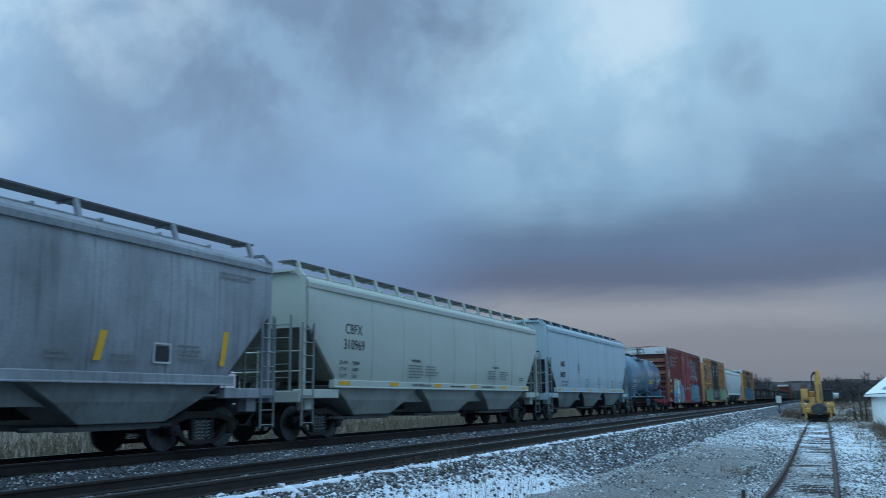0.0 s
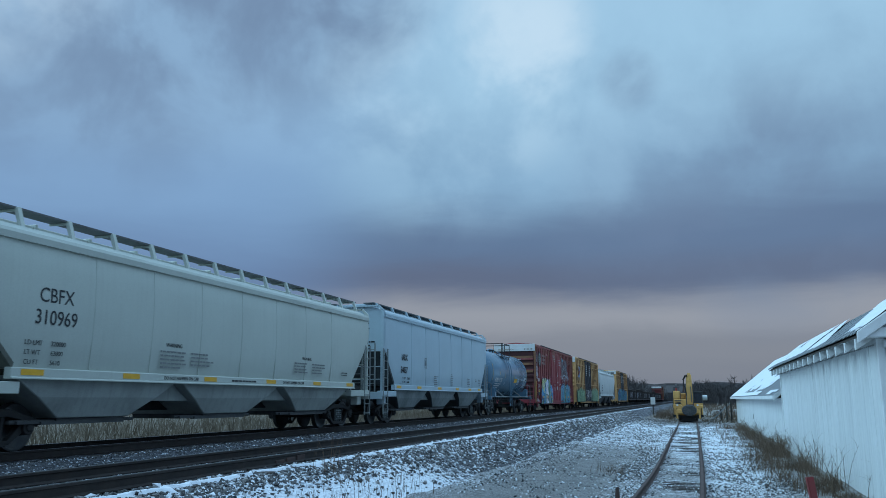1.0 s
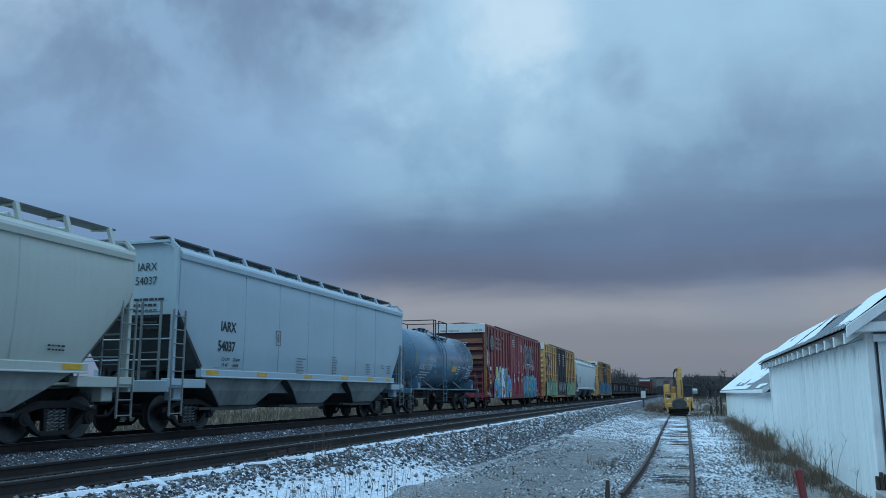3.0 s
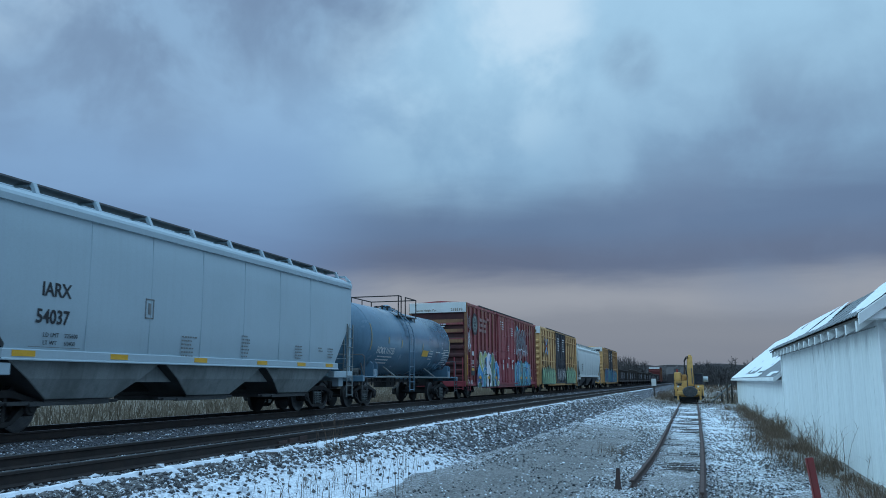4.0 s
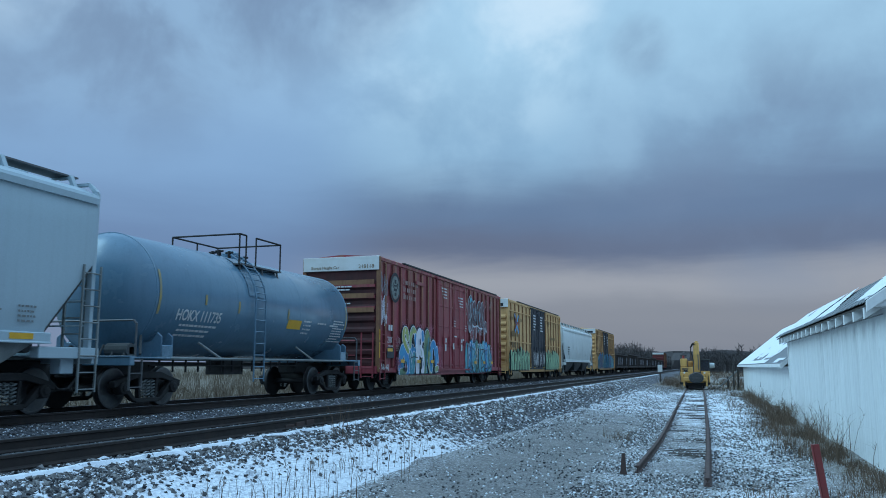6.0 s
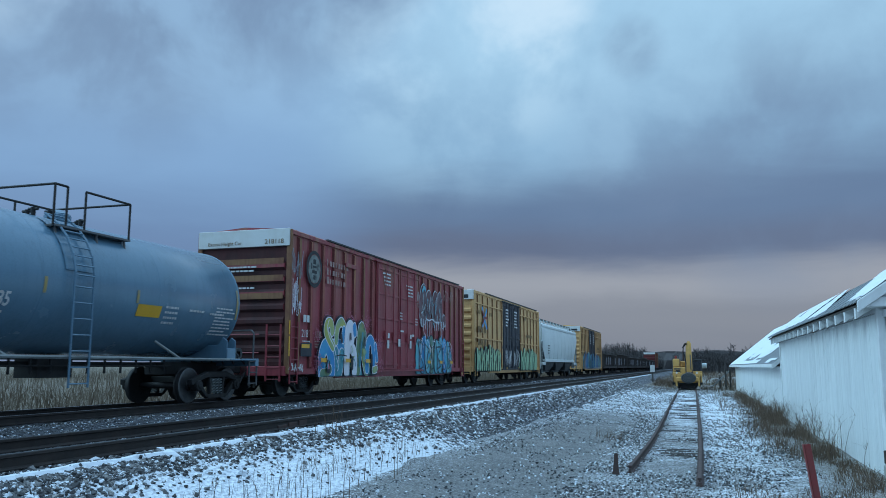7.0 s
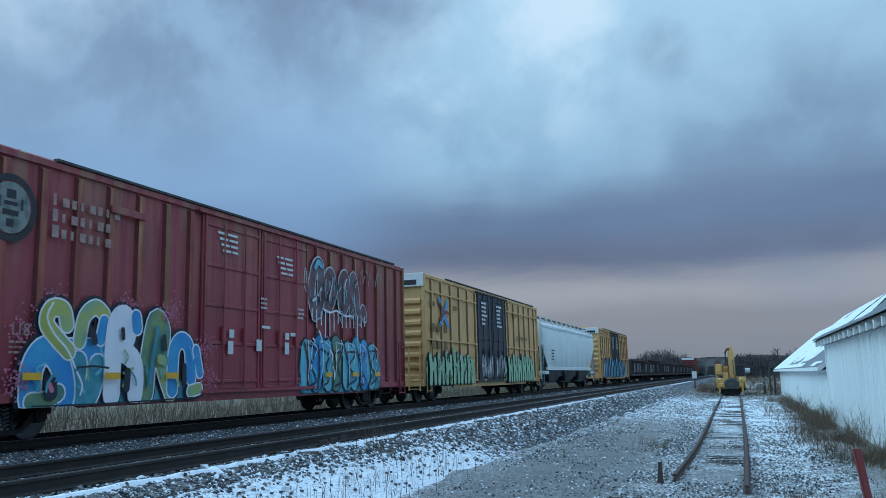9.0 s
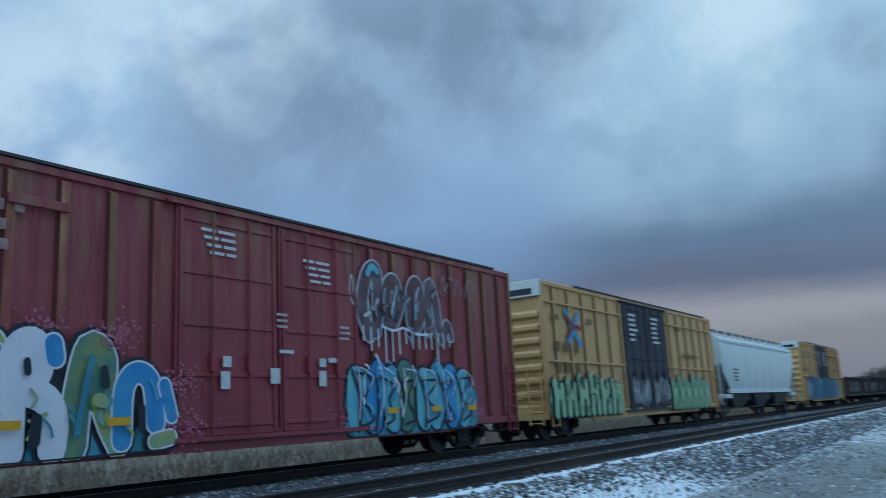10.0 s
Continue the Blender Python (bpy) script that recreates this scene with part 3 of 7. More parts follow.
def ballast_material():
    m = bpy.data.materials.new("crushed_stone_ballast")
    m.use_nodes = True
    t = m.node_tree
    sh = t.nodes["Principled BSDF"]
    co = t.nodes.new("ShaderNodeTexCoord").outputs["Object"]
    vo = t.nodes.new("ShaderNodeTexVoronoi")
    vo.inputs["Scale"].default_value = 15
    t.links.new(co, vo.inputs["Vector"])
    no = t.nodes.new("ShaderNodeTexNoise")
    no.inputs["Scale"].default_value, no.inputs["Detail"].default_value, no.inputs["Roughness"].default_value = 7.0, 6, 0.8
    t.links.new(co, no.inputs["Vector"])
    ramp = t.nodes.new("ShaderNodeValToRGB")
    ramp.color_ramp.elements[0].color, ramp.color_ramp.elements[1].color = (0.028, 0.030, 0.034, 1), (0.115, 0.12, 0.135, 1)
    sc = t.nodes.new("ShaderNodeSeparateColor")
    t.links.new(vo.outputs["Color"], sc.inputs[0])
    t.links.new(sc.outputs[0], ramp.inputs[0])
    mr = t.nodes.new("ShaderNodeMapRange")
    mr.inputs["From Min"].default_value, mr.inputs["From Max"].default_value = 0.58, 0.635
    # the foot of the bank keeps more snow
    sx = t.nodes.new("ShaderNodeSeparateXYZ")
    t.links.new(co, sx.inputs[0])
    foot = t.nodes.new("ShaderNodeMapRange")
    for key, v in zip(("From Min", "From Max", "To Min", "To Max"), (-6.8, -6.25, 0.0, 0.36)):
        foot.inputs[key].default_value = v
    t.links.new(sx.outputs[0], foot.inputs["Value"])
    along = t.nodes.new("ShaderNodeMapRange")
    for key, v in zip(("From Min", "From Max", "To Min", "To Max"), (12.5, 20, 1.0, 0.06)):
        along.inputs[key].default_value = v
    t.links.new(sx.outputs[1], along.inputs["Value"])
    kept = t.nodes.new("ShaderNodeMath")
    kept.operation = "MULTIPLY"
    t.links.new(foot.outputs[0], kept.inputs[0])
    t.links.new(along.outputs[0], kept.inputs[1])
    more = t.nodes.new("ShaderNodeMath")
    t.links.new(no.outputs["Fac"], more.inputs[0])
    t.links.new(kept.outputs[0], more.inputs[1])
    t.links.new(more.outputs[0], mr.inputs["Value"])
    mx = t.nodes.new("ShaderNodeMix")
    mx.data_type = "RGBA"
    mx.inputs[7].default_value = (0.78, 0.82, 0.86, 1)
    t.links.new(mr.outputs[0], mx.inputs[0])
    t.links.new(ramp.outputs[0], mx.inputs[6])
    t.links.new(mx.outputs[2], sh.inputs["Base Color"])
    sh.inputs["Roughness"].default_value = 0.9
    b = t.nodes.new("ShaderNodeBump")
    b.inputs["Strength"].default_value, b.inputs["Distance"].default_value = 0.9, 0.06
    t.links.new(vo.outputs["Distance"], b.inputs["Height"])
    t.links.new(b.outputs[0], sh.inputs["Normal"])
    return m


M["ground"], M["ballast"] = ground_material(), ballast_material()
SECTION = [(-3000, 0.45), (-400, 0.45), (-60, 0.45), (-17.6, 0.45), (-16.8, 0.42), (-11, 0.42), (-5.6, 0.40), (-4.9, 0.33), (-4.0, 0.20),
           (-3.0, 0.10), (-2.0, 0.03), (-0.7, 0.0), (0.6, 0.0), (2.0, 0.02), (3.5, 0.06), (8, 0.1), (60, 0.1), (400, 0.1), (3000, 0.1)]


def land(x):
    return float(np.interp(x, [p[0] for p in SECTION], [p[1] for p in SECTION]))


def build_ground():
    xs = sorted(set([p[0] for p in SECTION] + [round(-8 + 0.35 * i, 2) for i in range(36)]))
    ys = [-400, -60, -10] + [round(0.6 * i, 2) for i in range(0, 110)] + [70, 80, 100, 130, 180, 300, 600, 1500, 4000]
    verts, faces = [], []
    for y in ys:
        for x in xs:
            near = 1.0 if -5.6 < x < 4.5 and y < 90 else 0.0
            verts.append((x, y, land(x) + near * 0.05 * noise.noise((x * 0.8, y * 0.5, 2.0))))
    n = len(xs)
    for j in range(len(ys) - 1):
        for i in range(n - 1):
            faces.append((j * n + i, j * n + i + 1, j * n + n + i + 1, j * n + n + i))
    me = mesh_from("ground", verts, faces, "ground")
    for p in me.polygons:
        p.use_smooth = True
    tagged(new("ground", me), "frozen gravel lot with thin patchy snow", "ground", kind="structure")


def build_ballast():
    top = RAIL - 0.17 - 0.015
    line = [(-16.9, 0.38), (-15.6, top - 0.06), (-15.0, top), (-11.7, top), (-10.7, top - 0.22), (-9.6, top), (-6.72, top), (-6.52, top - 0.05), (-6.15, top - 0.2), (-5.0, 0.30)]
    xs = [round(-16.9 + 0.14 * i, 3) for i in range(86)]
    ys = [-40] + [round(0.5 * i, 2) for i in range(0, 161)] + [95, 120, 160, 220, 320, 480, 800]
    verts, faces, n = [], [], len(xs)
    for y in ys:
        for x in xs:
            z = float(np.interp(x, [p[0] for p in line], [p[1] for p in line]))
            verts.append((x, y, z + (0.035 * noise.noise((x * 3, y * 3, 0)) if x > -16.4 else 0)))
    for j in range(len(ys) - 1):
        for i in range(n - 1):
            faces.append((j * n + i, j * n + i + 1, j * n + n + i + 1, j * n + n + i))
    tagged(new("ballast", mesh_from("ballast", verts, faces, "ballast")), "raised bank of dark crushed stone with snow specks", "ballast", kind="structure")
    # loose stones on the bank's shoulder and slope
    rs = np.random.RandomState(5)
    octa = np.array([(1, 0, 0), (-1, 0, 0), (0, 1, 0), (0, -1, 0), (0, 0, 1), (0, 0, -1)], float)
    tri = np.array([(0, 2, 4), (2, 1, 4), (1, 3, 4), (3, 0, 4), (2, 0, 5), (1, 2, 5), (3, 1, 5), (0, 3, 5)])
    count = 150000
    y = 6 + 76 * rs.rand(count) ** 1.85
    pick = rs.rand(count)
    # on the shoulder and slope, between the tracks, and over the lot
    x = np.where(pick < 0.25, -6.62 + np.abs(rs.randn(count)) * 0.50, np.where(pick < 0.50, -12.2 + 5.5 * rs.rand(count), -5.4 + 7.6 * rs.rand(count)))
    z = np.interp(x, [p[0] for p in line], [p[1] for p in line])
    z = np.where(x > -5.0, [land(v) for v in x], z)
    size = rs.uniform(0.012, 0.030, count) * (1 + 0.5 * (rs.rand(count) > 0.93)) * np.clip(0.8 + 0.012 * y, 0.9, 1.5)
    size = np.where((x > -7.0) & (x < -5.2), size * 1.3, size * 0.85)
    # wheels have pressed the driven strip smooth
    worn = (x > -4.6) & (x < -2.3) & (y < 34) & (rs.rand(count) < 0.72)
    # deep snow at the foot of the bank hides most of the stones
    sunk = (x + 0.3 * rs.randn(count) > -6.1) & (x < -4.7) & (y + 7 * rs.rand(count) < 23) & (rs.rand(count) < 0.90)
    sunk |= (x > -1.4) & (x < -0.05) & (y > 17) & (y < 50) & (rs.rand(count) < 0.55)
    sunk |= (x > -4.8) & (y + 8 * rs.rand(count) > 36) & (rs.rand(count) < 0.60)
    sunk |= (x < -5.0) & (y + 6 * rs.rand(count) > 27) & (rs.rand(count) < 0.50)
    sunk |= (x > -6.3) & (x < -4.9) & (y < 12.5) & (rs.rand(count) < 0.6)
    sunk |= (x > -1.6) & (x < 2.0) & (rs.rand(count) < 0.12)
    v = (octa[None] + rs.uniform(-0.35, 0.35, (count, 6, 3))) * size[:, None, None]
    spin = np.linalg.qr(rs.randn(count, 3, 3))[0]
    v = np.einsum("nij,nkj->nki", spin, v) * np.array([1.1, 1.1, 0.85])
    v = (v + np.stack([x, y, z + size * 0.3], -1)[:, None]).reshape(count, 6, 3)[~(worn | sunk)]
    count = len(v)
    v = v.reshape(-1, 3)
    f = (tri[None] + 6 * np.arange(count)[:, None, None]).reshape(-1, 3)
    tagged(new("loose_stones", mesh_from("loose_stones", v.tolist(), f.tolist(), "stone")), "loose grey crushed stones spilling over snow", "stones", kind="stuff")
    # snow lying along the ends of the ties
    verts, faces = [], []
    ys = [round(3 + 0.12 * i, 2) for i in range(1000)]
    for k, yy in enumerate(ys):
        w = 0.10 + 0.12 * noise.noise((yy * 0.9, 3, 0)) + 0.11 * noise.noise((yy * 4, 3, 0))
        xa = -6.86 + 0.11 * noise.noise((yy * 1.7, 8, 0))
        for q, h in ((0, -0.02), (0.35, 0.03), (0.75, 0.03), (1, -0.03)):
            verts.append((xa + q * max(w, 0.02) * 2.1, yy, top + h))
        if k:
            for i in range(3):
                faces.append((4 * k - 4 + i, 4 * k - 3 + i, 4 * k + 1 + i, 4 * k + i))
    tagged(new("snow_ridge", mesh_from("snow_ridge", verts, faces, "snow")), "narrow ridge of snow along the tie ends", "snow", kind="stuff")


def rail_mesh(name, length, mat, h=0.17):
    bm = bmesh.new()
    half = [(0.07, 0), (0.07, 0.012), (0.012, 0.035), (0.012, h - 0.045), (0.036, h - 0.035), (0.036, h - 0.006), (0.028, h)]
    prism_y(bm, 0, length, half + [(-x, z) for x, z in half[::-1]])
    return mesh_of(name, bm, mat)


def build_track(cx, name, label, first, last, snowy):
    base = RAIL - 0.17
    tr = tagged(thing("railway_track", label, "track", "tracks", (cx, 0, base)), kind="structure")
    me = rail_mesh("rail", 760, "rail")
    bm = bmesh.new()
    box(bm, -0.027, 0.027, 0, 760, 0.1695, 0.174)
    head = mesh_of("rail_head", bm, "rail_head")
    for x in (-0.755, 0.755):
        r = shared("rail", me, tr, (x, -30, 0))
        shared("rail_head", head, r)
    bm = bmesh.new()
    box(bm, -1.32, 1.32, -0.115, 0.115, -0.2, 0.0)
    tie = mesh_of("tie", bm, "tie", 0.012)
    bm = bmesh.new()
    box(bm, -0.09, 0.09, -0.1, 0.1, 0.001, 0.014)
    for sx in (-0.085, 0.085):
        rod(bm, (sx, 0.05, 0.01), (sx, 0.05, 0.04), 0.016)
    plate = mesh_of("tie_plate", bm, "rail")
    rs = random.Random(int(-cx * 10))
    y, k = first, 0
    while y < last and k < 290:
        o = shared("tie", tie, tr, (rs.uniform(-0.16, 0.05), y, rs.uniform(-0.04, 0.004)), Matrix.Rotation(rs.uniform(-0.02, 0.02), 4, "Z"))
        if k < 70 and snowy:
            for x in (-0.755, 0.755):
                shared("tie_plate", plate, o, (x, 0, 0))
        y += 0.53
        k += 1
    return tr


def build_siding():
    tr = tagged(thing("siding_track", "rusty disused siding half buried in snow and gravel", "track", "tracks", (0, 0, -0.04)), kind="structure")
    h = 0.15
    half = [(0.07, 0), (0.07, 0.012), (0.012, 0.035), (0.012, h - 0.045), (0.036, h - 0.035), (0.036, h - 0.006), (0.028, h)]
    outline = half + [(-x, z) for x, z in half[::-1]]
    # old rails wander a little between the joints
    for line in (((-1.39, 17.1), (-1.31, 24), (-1.37, 33), (-1.52, 48), (-1.76, 78), (-2.3, 120)), ((-0.06, 15.6), (-0.03, 22), (-0.04, 30), (-0.11, 47), (-0.30, 78), (-0.8, 120))):
        bm = bmesh.new()
        loft(bm, [[(x + dx, y, 0.045 + dz) for dx, dz in outline] for x, y in curve_pts(list(line), 8)])
        part("rail", bm, "rail_rust", tr)
    bm = bmesh.new()
    box(bm, -0.68, 0.68, -0.055, 0.055, -0.14, 0.0)
    tie = mesh_of("tie", bm, "tie", 0.012)
    rs = random.Random(8)
    y = 18.3
    while y < 72:
        shared("tie", tie, tr, (-0.72 + rs.uniform(-0.08, 0.08), y, 0.05 + rs.uniform(-0.035, 0.012)), Matrix.Rotation(rs.uniform(-0.05, 0.05), 4, "Z"))
        y += 0.36 * rs.uniform(0.85, 1.15)
    bm = bmesh.new()
    prism_x(bm, -0.035, 0.035, [(-0.09, 0), (0.09, 0), (0.06, 0.12), (-0.06, 0.12)])
    part("joint_bar", bm, "rail_rust", tr).location = (-0.06, 15.6, 0)


build_ground()
build_ballast()
build_track(NEAR_X, "near", "main line track of dark rails on timber ties", 2.5, 150, True)
build_track(TRAIN_X, "far", "main line track of dark rails under the train", 0.0, 150, False)
build_siding()


# ---- rolling stock; a car's own space: origin on the rail tops at mid length, y along the track, +x to the lot ----
MOVERS = []      # (thing, place along the track at the start)
WHEELS = []


def lathe_x(bm, profile, sides=24):
    rings = [[(x, r * math.cos(2 * math.pi * i / sides), r * math.sin(2 * math.pi * i / sides)) for i in range(sides)] for x, r in profile]
    return loft(bm, rings)


def wheel_meshes():
    bm = bmesh.new()
    for s in (1, -1):
        prof = [(0.65, 0.12), (0.655, 0.40), (0.665, 0.475), (0.695, 0.482), (0.705, 0.457), (0.80, 0.452), (0.80, 0.385), (0.745, 0.36), (0.73, 0.20), (0.79, 0.15), (0.86, 0.13)]
        lathe_x(bm, [(s * x, r) for x, r in prof], 28)
    rod(bm, (-0.95, 0, 0), (0.95, 0, 0), 0.085, 12)
    body = mesh_of("wheelset", bm, "wheel", 0, True)
    bm = bmesh.new()
    lathe_x(bm, [(0.802, 0.452), (0.806, 0.447), (0.806, 0.40), (0.802, 0.396)], 28)
    return body, mesh_of("rim_face", bm, "tread", 0, True)


def frame_meshes():
    bm = bmesh.new()
    for s in (1, -1):
        # upper bar, lower bar and the two slanting columns, all rounded castings
        prism_x(bm, s * 0.93, s * 1.09, [(-1.16, 0.46), (-0.72, 0.60), (-0.45, 0.66), (0.45, 0.66), (0.72, 0.60), (1.16, 0.46), (1.18, 0.60), (0.72, 0.72), (0.42, 0.81), (-0.42, 0.81), (-0.72, 0.72), (-1.18, 0.60)])
        prism_x(bm, s * 0.94, s * 1.08, [(-0.42, 0.12), (0.42, 0.12), (0.46, 0.22), (-0.46, 0.22)])
        for k in (1, -1):
            prism_x(bm, s * 0.94, s * 1.08, [(k * 0.36, 0.14), (k * 0.50, 0.16), (k * 0.98, 0.50), (k * 0.80, 0.58)])
            prism_x(bm, s * 0.95, s * 1.07, [(k * 0.24, 0.22), (k * 0.32, 0.22), (k * 0.36, 0.68), (k * 0.28, 0.68)])
            disc_x(bm, s * 0.92, s * 1.14, k * 0.89, 0.457, 0.155, 0.14, 14)
            disc_x(bm, s * 1.14, s * 1.17, k * 0.89, 0.457, 0.09, 0.07, 10)
    box(bm, -0.95, 0.95, -0.2, 0.2, 0.42, 0.68)
    me = mesh_of("truck_frame", bm, "black", 0.012)
    bm = bmesh.new()
    for y in (-0.17, 0.0, 0.17):
        turns = [(1.03 + 0.062 * math.cos(a * 1.05), y + 0.062 * math.sin(a * 1.05), 0.23 + 0.012 * a) for a in range(0, 34)]
        rods(bm, turns, 0.017, 5)
    return me, mesh_of("spring", bm, "under_grey")


WHEEL, RIM = wheel_meshes()
FRAME, SPRING = frame_meshes()


def trucks(car, places, spin=True):
    for y in places:
        f = shared("truck_frame", FRAME, car, (0, y, 0))
        shared("spring", SPRING, f)
        shared("spring", SPRING, f, (0, 0, 0), Matrix.Rotation(math.pi, 4, "Z"))
        for d in (-0.89, 0.89):
            w = shared("wheelset", WHEEL, car, (0, y + d, 0.457))
            shared("rim_face", RIM, w)
            shared("rim_face", RIM, w, (0, 0, 0), Matrix.Rotation(math.pi, 4, "Z"))
            if spin:
                WHEELS.append((w, y + d))


def couplers(car, half, z=0.85):
    for s in (1, -1):
        bm = bmesh.new()
        box(bm, -0.09, 0.09, s * half, s * (half + 0.72), z - 0.1, z + 0.1) if s > 0 else box(bm, -0.09, 0.09, s * (half + 0.72), s * half, z - 0.1, z + 0.1)
        prism_y(bm, s * (half + 0.70), s * (half + 1.0), [(-0.16, z - 0.16), (0.14, z - 0.16), (0.2, z), (0.14, z + 0.16), (-0.16, z + 0.16)])
        part("coupler", bm, "black", car, "", 0.02)
        bm = bmesh.new()
        rods(bm, [(0.25, s * half, 0.75), (0.28, s * (half + 0.35), 0.45), (0.22, s * (half + 0.85), 0.42), (0.1, s * (half + 1.0), 0.55)], 0.03)
        part("air_hose", bm, "rubber", car)


def ladder(car, x, y0, y1, z0, z1, mat, step=0.33, name="ladder", foot=True):
    bm = bmesh.new()
    for y in (y0, y1):
        box(bm, x - 0.025, x + 0.012, y - 0.018, y + 0.018, z0, z1)
    z = z0 + 0.06
    while z < z1:
        rod(bm, (x, y0, z), (x, y1, z), 0.016)
        z += step
    return part(name, bm, mat, car)


def end_ladder(car, y, x0, x1, z0, z1, mat, step=0.33):
    bm = bmesh.new()
    for x in (x0, x1):
        box(bm, x - 0.025, x + 0.025, y - 0.02, y + 0.02, z0, z1)
    z = z0 + 0.06
    while z < z1:
        rod(bm, (x0, y, z), (x1, y, z), 0.016)
        z += step
    return part("ladder", bm, mat, car)


def reflectors(car, x, ys, z, w=0.55, h=0.11):
    bm = bmesh.new()
    box(bm, 0, 0.004, -w / 2, w / 2, 0, h)
    me = mesh_of("reflector", bm, "reflector")
    for y in ys:
        shared("reflector", me, car, (x, y, z))


def hopper_car(label, paint, L, place, eave, sill_in, bays, posts, truck_in, under="under_grey", marks=(), yellow=(), curved=0.05, corner_z=2.85, rise=0.56, shaded=False):
    car = thing("hopper_car", label, "hopper car", "cars of the train", (TRAIN_X, place, RAIL))
    h, W, sill = L / 2, 1.58, 1.54

    def ring(y, low):
        mid = (low + eave) / 2
        right = [(W - 0.05, low), (W - 0.02, low + 0.1), (W + curved * 0.7, (low + mid) / 2), (W + curved, mid), (W + curved * 0.7, (mid + eave) / 2), (W - 0.02, eave)]
        roof = [(W - 0.06, eave + 0.05), (W - 0.32, eave + 0.20), (W - 0.75, eave + 0.32), (0.25, eave + 0.38)]
        half = right + roof
        return [(x, y, z) for x, z in half] + [(-x, y, z) for x, z in half[::-1]]

    bm = bmesh.new()
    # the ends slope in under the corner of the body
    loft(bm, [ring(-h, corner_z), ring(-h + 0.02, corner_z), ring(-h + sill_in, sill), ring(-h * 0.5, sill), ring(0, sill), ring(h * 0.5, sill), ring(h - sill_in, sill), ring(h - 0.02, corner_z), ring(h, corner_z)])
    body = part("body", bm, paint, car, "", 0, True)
    # sheets that slope in under the ends: grime plus shade in the colour
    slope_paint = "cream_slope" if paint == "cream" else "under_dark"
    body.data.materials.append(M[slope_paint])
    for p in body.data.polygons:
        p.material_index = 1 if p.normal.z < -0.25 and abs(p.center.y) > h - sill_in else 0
    # eave rail and side sill
    for s in (1, -1):
        bm = bmesh.new()
        prism_y(bm, -h - 0.02, h + 0.02, [(s * (W - 0.03), eave - 0.15), (s * (W + 0.045), eave - 0.15), (s * (W + 0.055), eave - 0.03), (s * (W + 0.02), eave + 0.04), (s * (W - 0.06), eave + 0.07)])
        part("top_chord", bm, paint, car)
        bm = bmesh.new()
        prism_y(bm, -h + sill_in - 0.1, h - sill_in + 0.1, [(s * (W - 0.12), 1.35), (s * (W + 0.06), 1.35), (s * (W + 0.06), 1.37), (s * (W + 0.035), 1.39), (s * (W + 0.035), 1.54), (s * (W + 0.01), 1.56), (s * (W - 0.12), 1.56)])
        part("side_sill", bm, paint, car)
    n = max(4, int(L / 2.2))
    for k in range(1, n):
        y = -h + sill_in + (L - 2 * sill_in) * k / n
        bm = bmesh.new()
        for a, b in zip(((W + 0.003, 1.56), (W + curved * 0.7 + 0.003, 2.15), (W + curved + 0.003, 2.75), (W + curved * 0.7 + 0.003, 3.35)), ((W + curved * 0.7 + 0.003, 2.15), (W + curved + 0.003, 2.75), (W + curved * 0.7 + 0.003, 3.35), (W + 0.003, eave - 0.15))):
            rod(bm, (a[0] - 0.004, y, a[1]), (b[0] - 0.004, y, b[1]), 0.012, 5)
        part("panel_seam", bm, paint, car)
    # slope sheets and discharge bays
    inner = L - 2 * sill_in - 0.1
    wide = inner / bays
    for k in range(bays):
        y = -inner / 2 + wide * (k + 0.5)
        bm = bmesh.new()
        q = wide / 2 - 0.02
        top = [(1.50, y - q, 1.42), (1.50, y + q, 1.42), (-1.50, y + q, 1.42), (-1.50, y - q, 1.42)]
        mid = [(1.42, y - q * 0.71, 1.02), (1.42, y + q * 0.71, 1.02), (-1.42, y + q * 0.71, 1.02), (-1.42, y - q * 0.71, 1.02)]
        low = [(1.24, y - q * 0.42, 0.62), (1.24, y + q * 0.42, 0.62), (-1.24, y + q * 0.42, 0.62), (-1.24, y - q * 0.42, 0.62)]
        loft(bm, [top, mid, low])
        # bays take a darker tone than the body sides
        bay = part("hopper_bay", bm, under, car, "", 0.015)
        # a bay's sloping end sheets: their shade is put in as a dark colour
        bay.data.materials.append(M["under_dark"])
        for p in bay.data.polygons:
            p.material_index = 1 if shaded and abs(p.normal.y) > 0.4 else 0
        bm = bmesh.new()
        box(bm, -0.95, 1.18, y - q * 0.40, y + q * 0.40, 0.50, 0.615)
        box(bm, 1.12, 1.24, y - q * 0.58, y + q * 0.1, 0.50, 0.56)
        box(bm, 0.9, 1.2, y - q * 0.80, y - q * 0.42, 0.52, 0.58)
        rod(bm, (1.1, y - q * 0.85, 0.56), (1.1, y + q * 0.55, 0.56), 0.04)
        part("outlet_gate", bm, "under_dark", bay)
        if k < bays - 1:
            bm = bmesh.new()
            e = y + wide / 2
            prism_x(bm, -1.20, 1.20, [(e - 0.05, 1.40), (e - q * 0.32, 0.95), (e + q * 0.32, 0.95), (e + 0.05, 1.40)])
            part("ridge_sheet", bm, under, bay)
    for s in (1, -1):
        bm = bmesh.new()
        y0, y1 = s * (h - sill_in + 0.1), s * (h - sill_in - 1.0)
        loft(bm, [[(-1.3, s * (h - 0.3), 2.6), (1.3, s * (h - 0.3), 2.6), (1.3, s * (h - 0.3), 2.56), (-1.3, s * (h - 0.3), 2.56)], [(-1.3, y1, 1.1), (1.3, y1, 1.1), (1.3, y1, 1.0), (-1.3, y1, 1.0)]])
